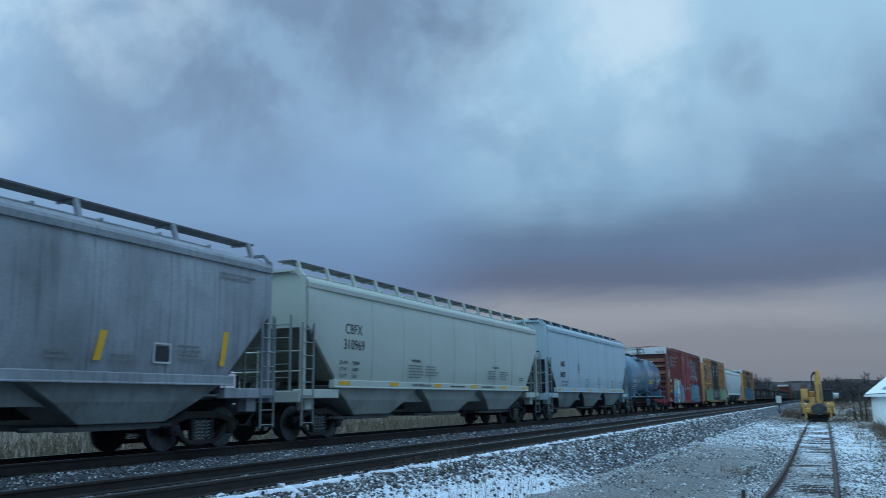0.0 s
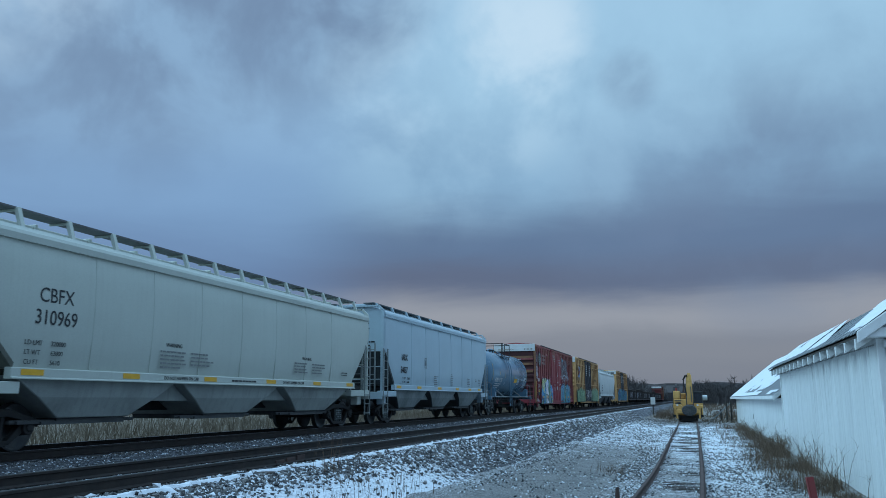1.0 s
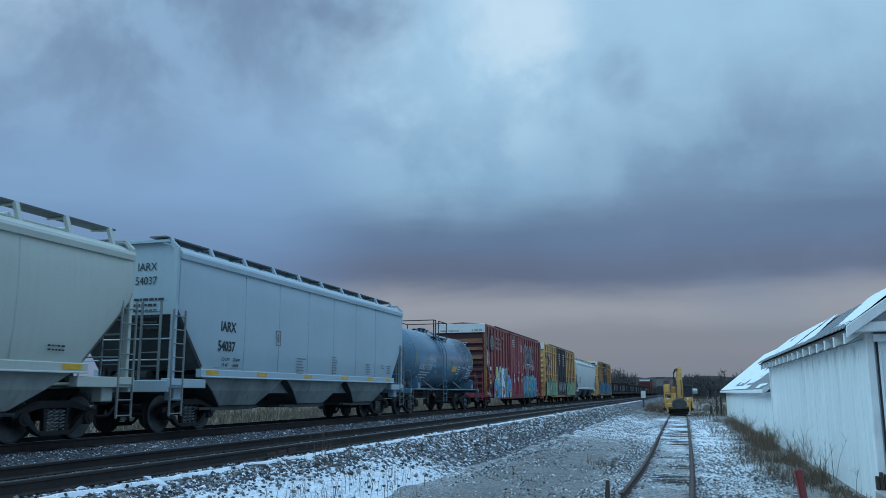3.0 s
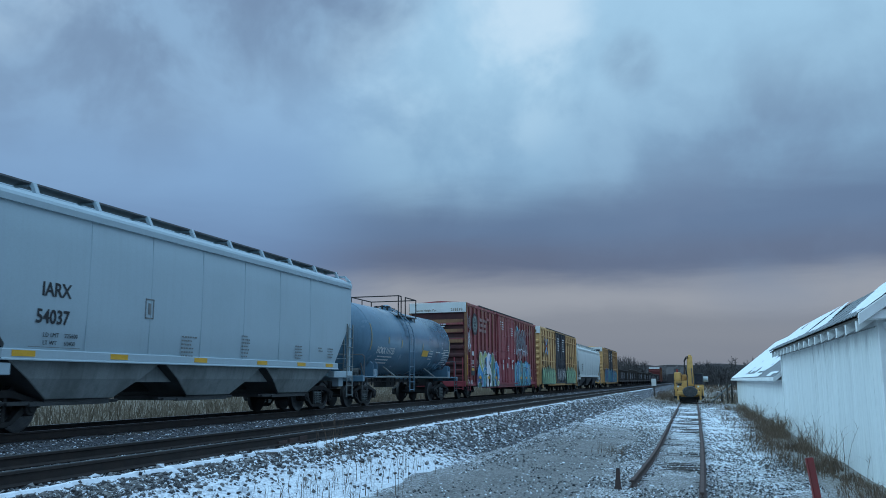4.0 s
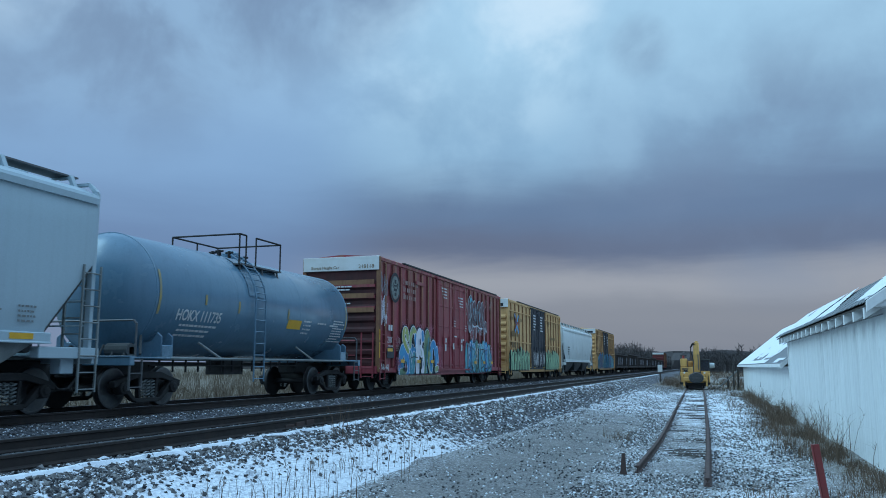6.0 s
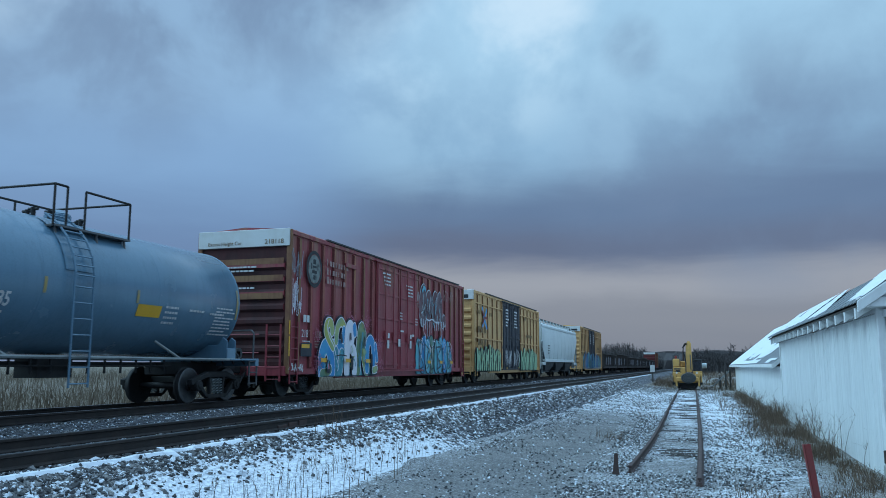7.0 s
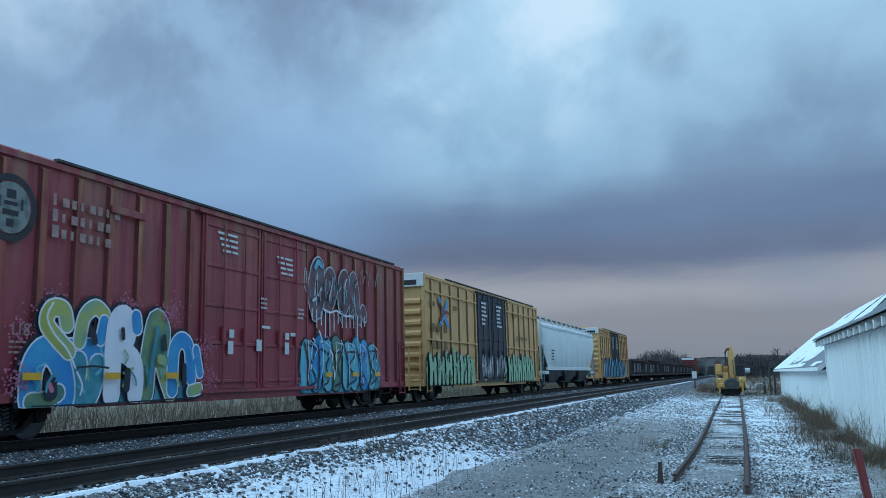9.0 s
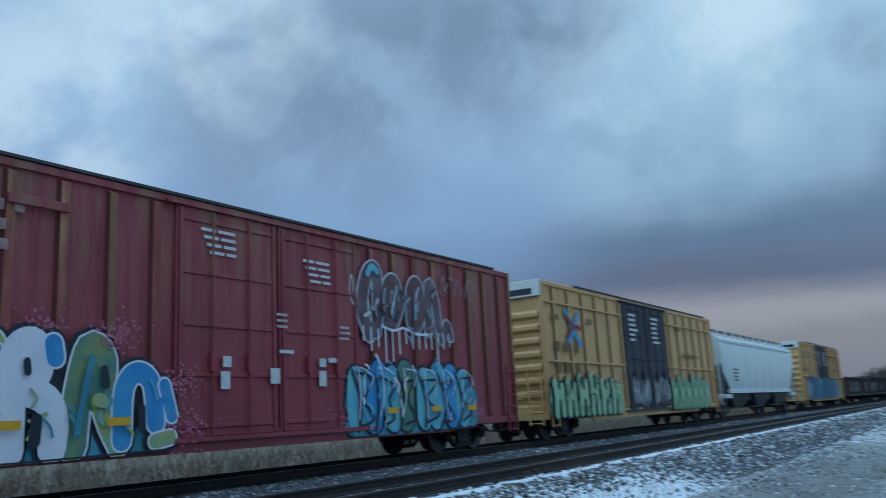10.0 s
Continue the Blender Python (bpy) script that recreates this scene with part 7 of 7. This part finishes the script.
    loft(bm, [[(-0.12, 0.55, 1.5), (0.50, 0.55, 1.5), (0.50, 1.05, 1.5), (-0.12, 1.05, 1.5)], [(-0.02, 0.6, 4.18), (0.44, 0.6, 4.18), (0.44, 0.95, 4.18), (-0.02, 0.95, 4.18)]])
    part("boom", bm, "mow_yellow", m, "", 0.03)
    bm = bmesh.new()
    loft(bm, [[(0.10, 0.62, 4.12), (0.36, 0.62, 4.12), (0.36, 0.62, 4.32), (0.10, 0.62, 4.32)], [(0.12, 3.6, 3.2), (0.34, 3.6, 3.2), (0.34, 3.6, 3.36), (0.12, 3.6, 3.36)]])
    part("jib", bm, "mow_yellow", m, "", 0.02)
    bm = bmesh.new()
    rods(bm, [(0.08, 0.58, 4.05), (-0.08, 0.55, 4.0), (-0.25, 0.55, 3.75), (-0.28, 0.55, 3.35), (-0.15, 0.55, 3.0), (-0.06, 0.56, 2.3)], 0.055)
    rods(bm, [(0.1, 0.5, 4.15), (-0.12, 0.5, 4.1), (-0.32, 0.5, 3.7)], 0.045)
    part("hydraulic_hose", bm, "rubber", m)
    bm = bmesh.new()
    rod(bm, (0.36, 0.5, 1.7), (0.34, 0.5, 3.1), 0.04, 8)
    part("ram", bm, "tread", m)
    bm = bmesh.new()
    rod(bm, (-0.95, 1.0, 2.72), (-0.95, 1.0, 3.0), 0.10, 10)
    part("beacon", bm, "red_post", m, "dull red beacon")
    bm = bmesh.new()
    rod(bm, (-0.3, 1.6, 2.3), (-0.3, 1.6, 3.35), 0.06, 8)
    part("exhaust", bm, "rail_rust", m)
    bm = bmesh.new()
    rod(bm, (1.25, 2.6, 2.1), (1.75, 2.6, 2.1), 0.25, 14)
    part("side_tank", bm, "white_car", m, "", 0.03)
    for x in (-0.74, 0.74):
        for y in (0.9, 4.2):
            bm = bmesh.new()
            disc_x(bm, x - 0.06, x + 0.06, y, 0.40, 0.38, 0.36, 20)
            disc_x(bm, x - 0.085, x - 0.06, y, 0.40, 0.42, 0.42, 20)
            part("wheel", bm, "wheel", m)
    bm = bmesh.new()
    for x in (-1.02, 0.92):
        box(bm, x, x + 0.16, -0.2, 0.1, 0.25, 0.8)
    part("step", bm, "mow_yellow", m, "", 0.02)
    bm = bmesh.new()
    box(bm, -1.1, 1.12, 0.1, 4.9, 0.28, 0.54)
    box(bm, -0.62, 0.62, 0.15, 4.9, 0.02, 0.275)
    part("underframe", bm, "black", m, "", 0.03)
    for x in (-0.9, 0.85):
        bm = bmesh.new()
        rod(bm, (x, -0.02, 1.45), (x, -0.06, 1.45), 0.09, 12)
        part("headlight", bm, "roof_white", m)
    bars([(0, 0.34, 0, 0.16)], "ink", m, (-0.95, -0.005, 1.52), END, name="maker_bar")


build_machine()


# ---- posts, signs and odds and ends ----
def build_posts():
    p = thing("steel_post", "leaning red painted steel post in the gravel", "post", "", (1.52, 12.5, 0.0))
    bm = bmesh.new()
    for a in ((0.05, 0.01), (0.01, 0.05)):
        box(bm, -0.045, 0.045 if a[0] > 0.02 else -0.03, -0.012, 0.012 if a[0] > 0.02 else 0.07, -0.1, 1.06)
    part("angle_iron", bm, "red_post", p, "", 0.004)
    p.rotation_euler = (radians(-3), radians(-6.5), radians(12))
    p = thing("rail_stop", "short upright rusty rail stub in the gravel", "post", "", (-1.62, 16.7, -0.02))
    bm = bmesh.new()
    loft(bm, [[(-0.10, -0.05, 0), (0.08, -0.05, 0), (0.08, 0.05, 0), (-0.10, 0.05, 0)], [(-0.06, -0.04, 0.12), (0.05, -0.04, 0.12), (0.05, 0.04, 0.12), (-0.06, 0.04, 0.12)], [(-0.025, -0.02, 0.45), (0.04, -0.02, 0.45), (0.04, 0.02, 0.45), (-0.025, 0.02, 0.45)]])
    part("stub", bm, "rail_rust", p, "", 0.008)
    p = thing("marker_post", "dark trackside post with small white plate", "sign post", "", (-5.05, 98.0, 0.25))
    bm = bmesh.new()
    rod(bm, (0, 0, -0.1), (0, 0, 1.6), 0.07, 8)
    part("pole", bm, "wood_dark", p)
    bm = bmesh.new()
    box(bm, -0.26, 0.26, -0.12, -0.08, 1.25, 2.05)
    part("plate", bm, "roof_white", p, "", 0.01)
    for x, y, h in ((1.9, 82.0, 1.25), (2.35, 79.5, 1.9), (2.75, 79.8, 2.0)):
        p = thing("fence_post", "dark weathered timber post by the low shed", "post", "posts by the shed", (x, y, -0.05))
        bm = bmesh.new()
        box(bm, -0.08, 0.08, -0.08, 0.08, 0, h)
        part("timber", bm, "wood_dark", p, "", 0.02)
    p = thing("hand_rail", "grey sloping timber rail by the low shed", "rail", "", (0, 80.5, 0))
    bm = bmesh.new()
    rod(bm, (0.9, 0, 0.05), (2.75, 0, 1.75), 0.07, 6)
    part("timber", bm, "under_grey", p)
    # small track box with a pale frame between the rails
    b = thing("track_box", "low dark trackside box with pale frame", "signal box", "", (-8.95, 14.3, RAIL - 0.20))
    bm = bmesh.new()
    box(bm, -0.18, 0.18, 0, 0.95, 0, 0.13)
    part("box", bm, "rail", b, "", 0.01)
    bm = bmesh.new()
    for y in (0.0, 0.46, 0.92):
        box(bm, 0.17, 0.20, y, y + 0.035, 0.0, 0.17)
    box(bm, 0.17, 0.20, 0, 0.955, 0.15, 0.18)
    part("frame", bm, "under_grey", b)
    b = thing("track_plate", "rusty brown joint box lying beside the rail", "track fitting", "", (-7.35, 13.2, RAIL - 0.19))
    bm = bmesh.new()
    for k in range(3):
        box(bm, 0, 0.22, 0.4 * k, 0.4 * k + 0.32, 0, 0.10 + 0.02 * k)
    part("fitting", bm, "rail_rust", b, "", 0.012)
    # rubble beyond the machine
    r = random.Random(17)
    for k in range(16):
        x, y = r.uniform(2.0, 8.5), r.uniform(112, 128)
        s = r.uniform(0.35, 0.9)
        o = thing("concrete_block", "pale broken concrete block dusted with snow", "rubble", "rubble behind the machine", (x, y, 0.05))
        bm = bmesh.new()
        loft(bm, [[(-s, -s * 0.6, -0.1), (s, -s * 0.7, -0.1), (s * 0.9, s * 0.6, -0.1), (-s, s * 0.7, -0.1)], [(-s * 0.8, -s * 0.5, s * 0.7), (s * 0.7, -s * 0.6, s * 0.55), (s * 0.8, s * 0.5, s * 0.8), (-s * 0.7, s * 0.5, s * 0.6)]])
        part("block", bm, "concrete", o, "", 0.05)
        o.rotation_euler = (0, 0, r.uniform(0, 3))


build_posts()


# ---- weeds, field and woods ----
def blades(name, label, category, spots, mat, seed, lean=0.25, width=0.012, bends=2, kind="stuff", twigs=0.0):
    """Many thin stalks: each a narrow ribbon in two or three bent pieces."""
    r = random.Random(seed)
    verts, faces = [], []

    def ribbon(x, y, z, h, dx, dy, w):
        ang = r.uniform(0, math.pi)
        cx, cy = math.cos(ang) * w, math.sin(ang) * w
        base = len(verts)
        for k in range(bends + 1):
            u = k / bends
            px, py, pz = x + dx * u * u * h, y + dy * u * u * h, z + h * u * (1 - 0.15 * u * (abs(dx) + abs(dy)))
            q = 1 - 0.75 * u
            verts.append((px - cx * q, py - cy * q, pz))
            verts.append((px + cx * q, py + cy * q, pz))
        for k in range(bends):
            a = base + 2 * k
            faces.append((a, a + 1, a + 3, a + 2))

    for x, y, z, h in spots:
        dx, dy = r.gauss(0, lean), r.gauss(0, lean)
        ribbon(x, y, z, h, dx, dy, width * r.uniform(0.6, 1.3))
        if twigs and r.random() < twigs:
            for _ in range(r.randint(3, 7)):
                u = r.uniform(0.45, 0.95)
                ribbon(x + dx * u * u * h, y + dy * u * u * h, z + h * u * 0.95, h * r.uniform(0.12, 0.35), r.gauss(0, 0.8), r.gauss(0, 0.8), width * 0.6)
    return tagged(new(name, mesh_from(name, verts, faces, mat)), label, category, kind=kind)


def build_plants():
    r = random.Random(77)
    # brown weeds along the foot of the sheds
    spots = []
    for _ in range(13000):
        y = 15.5 + 50 * r.random() ** 1.4
        edge = 3.2 - max(0.0, min(1.0, (y - 16) / 8)) * 0.2
        x = edge - abs(r.gauss(0, 0.55 + 0.012 * (y - 15)))
        clump = noise.noise((x * 0.9, y * 0.45, 5.0))
        if clump < -0.05 or x < 0.9 or (y < 19 and r.random() < 0.6):
            continue
        spots.append((x, y, land(x) - 0.02, r.uniform(0.10, 0.45) * (0.7 + 2.2 * max(0, clump)) * (0.4 if y < 20.5 else 1)))
    blades("weeds", "dead brown weeds along the shed wall", "weeds", spots, "dry", 1, 0.4, 0.007, 2, twigs=0.25)
    spots = []
    for _ in range(110):
        y = r.choice((19.6, 20.5, 22.0, 23.0, 24.5, 27.0, 31.0, 36.0)) + r.gauss(0, 0.35)
        spots.append((2.55 + r.gauss(0, 0.28), y, 0.0, r.uniform(0.5, 1.2)))
    blades("tall_weeds", "tall dead weed stalks with branching heads", "weeds", spots, "dry", 2, 0.18, 0.007, 3, twigs=1.0)
    # stalks standing in the snow at the foot of the ballast
    spots = []
    for _ in range(330):
        cx, cy = r.choice(((-5.35, 10.2), (-5.5, 11.5), (-5.5, 12.6), (-5.7, 13.8), (-5.45, 9.0), (-5.6, 15.2)))
        x = cx + r.gauss(0, 0.35)
        spots.append((x, cy + r.gauss(0, 0.45), land(x), r.uniform(0.12, 0.48)))
    for _ in range(16):
        spots.append((-6.35 + r.gauss(0, 0.15), 13.6 + r.gauss(0, 0.25), 0.85, r.uniform(0.4, 0.8)))
    blades("dry_stalks", "thin dry stalks standing in the snow", "weeds", spots, "dry", 3, 0.12, 0.006, 2, twigs=0.3)
    spots = []
    for cx, cy, n in ((-2.5, 24.2, 90), (-2.2, 36.0, 40), (0.9, 14.5, 120), (1.6, 13.5, 140), (2.2, 14.8, 160), (-0.4, 13.2, 60)):
        for _ in range(n):
            spots.append((cx + r.gauss(0, 0.28), cy + r.gauss(0, 0.5), 0.02, r.uniform(0.06, 0.4 if cy > 20 else 0.22)))
    blades("grass_tufts", "flattened dead grass tufts on the lot", "grass", spots, "dry", 4, 0.5, 0.007, 2)
    # straw-coloured field behind the train
    spots = []
    for _ in range(26000):
        y = -6 + 190 * r.random() ** 1.3
        x = -18.2 - 16 * r.random() ** 1.6
        spots.append((x, y, 0.42, r.uniform(0.35, 1.0) * (0.7 + 0.5 * (noise.noise((x * 0.3, y * 0.2, 1)) + 0.5))))
    # farther out it stands as rough brush
    for _ in range(14000):
        y = -5 + 230 * r.random() ** 1.2
        x = -33 - 60 * r.random()
        spots.append((x, y, 0.42, r.uniform(0.7, 1.9)))
    blades("field_grass", "tall straw-coloured dead grass beyond the tracks", "grass", spots, "straw", 5, 0.3, 0.02, 2)
    # brush round the machine and the far end
    spots = []
    for _ in range(5200):
        y = r.uniform(70, 108)
        x = r.uniform(-4.8, 9.0)
        if -2.0 < x < 0.1 and y < 84 or noise.noise((x * 0.35, y * 0.2, 9.0)) < -0.05 or (y < 76 and r.random() < 0.8):
            continue
        spots.append((x, y, 0.03, r.uniform(0.08, 0.42)))
    blades("rough_grass", "flattened brown grass round the parked machine", "grass", spots, "straw", 16, 0.7, 0.03, 2)
    spots = []
    for _ in range(5000):
        y = r.uniform(84, 240)
        x = r.uniform(-5.5, 22) if y > 105 else r.choice((r.uniform(-4.6, -2.6), r.uniform(1.5, 8)))
        if abs(x + 0.8) < 1.6:
            continue
        spots.append((x, y, 0.05, r.uniform(0.25, 1.1)))
    blades("brush", "low brown winter brush", "brush", spots, "dry", 6, 0.4, 0.03, 2, twigs=0.3)


def build_woods():
    """A far belt of bare trees: trunk, limbs and a haze of twigs each."""
    r = random.Random(9)
    verts, faces = [], []

    def stick(a, b, w0, w1, turn):
        cx, cy = math.cos(turn), math.sin(turn)
        n = len(verts)
        verts.extend([(a[0] - cx * w0, a[1] - cy * w0, a[2]), (a[0] + cx * w0, a[1] + cy * w0, a[2]), (b[0] + cx * w1, b[1] + cy * w1, b[2]), (b[0] - cx * w1, b[1] - cy * w1, b[2])])
        faces.append((n, n + 1, n + 2, n + 3))

    def tree(x, y, h):
        lean = r.gauss(0, 0.04)
        top = (x + lean * h, y, h)
        stick((x, y, 0), top, 0.16, 0.03, r.uniform(-0.5, 0.5))
        for _ in range(13):
            u = r.uniform(0.12, 0.92)
            a = (x + lean * h * u, y, h * u)
            ang, q = r.uniform(0, 6.28), h * (1.05 - u) * r.uniform(0.3, 0.7)
            b = (a[0] + math.cos(ang) * q * 0.7, a[1] + math.sin(ang) * q * 0.7, a[2] + q * r.uniform(0.5, 1.0))
            stick(a, b, 0.07, 0.025, r.uniform(-0.6, 0.6))
            for _ in range(5):
                v = r.uniform(0.3, 1)
                c = tuple(p + (s - p) * v for p, s in zip(a, b))
                d = (c[0] + r.gauss(0, 0.5) * q * 0.6, c[1] + r.gauss(0, 0.4) * q * 0.6, c[2] + r.uniform(0.1, 0.5) * q)
                stick(c, d, 0.04, 0.02, r.uniform(-0.8, 0.8))

    for _ in range(900):
        x = r.uniform(-150, 130)
        y = r.uniform(285, 360)
        if -20 < x < -2:
            continue
        tree(x, y, r.uniform(6.0, 9.0) + 2.0 * noise.noise((x * 0.03, 1, 1)))
    for _ in range(60):
        x = r.gauss(-24, 5.5)
        tree(x, r.uniform(262, 285), 9.8 - 0.045 * (x + 24) ** 2 * 0.6 + r.uniform(-1.5, 0.6) if abs(x + 24) < 9 else r.uniform(4, 6))
    for x in (9.3, 10.0, 14.5, 16.5):
        tree(x, 258, r.uniform(7.5, 9.2))
    for _ in range(330):
        x = r.uniform(-3, 60)
        tree(x, r.uniform(262, 284), r.uniform(5.5, 8.0) + 1.3 * noise.noise((x * 0.09, 5, 1)))
    tagged(new("far_woods", mesh_from("far_woods", verts, faces, "twig")), "far belt of bare grey-brown trees", "trees", kind="stuff")
    # undergrowth fills the foot of the belt
    verts, faces = [], []
    for row, y in enumerate((405, 430, 460)):
        n0 = len(verts)
        for k in range(260):
            x = -260 + 2 * k
            z = 8.4 + 0.9 * row + 1.6 * noise.noise((x * 0.05, row, 3)) + 0.9 * noise.noise((x * 0.5, row, 7))
            verts += [(x, y, 0.0), (x, y + r.uniform(-2, 2), z * 0.6), (x + r.uniform(-0.6, 0.6), y + 3, z)]
            if k:
                for i in (0, 1):
                    a, b = n0 + 3 * (k - 1) + i, n0 + 3 * k + i
                    faces.append((a, b, b + 1, a + 1))
    tagged(new("undergrowth", mesh_from("undergrowth", verts, faces, "twig")), "dense dark undergrowth below the far trees", "trees", kind="stuff")


build_plants()
build_woods()


# ---- the train rolls, its wheels turn ----
def motions():
    for car, start in MOVERS:
        walk(car, [(t, pose(TRAIN_X, start - SPEED * t, RAIL)) for t in range(0, 11)])
    turn = math.degrees(SPEED / 0.457)
    for wheel, y in WHEELS:
        walk(wheel, [(k / 10, pose(0, y, 0.457, turn * k / 10)) for k in range(0, 101)])


motions()
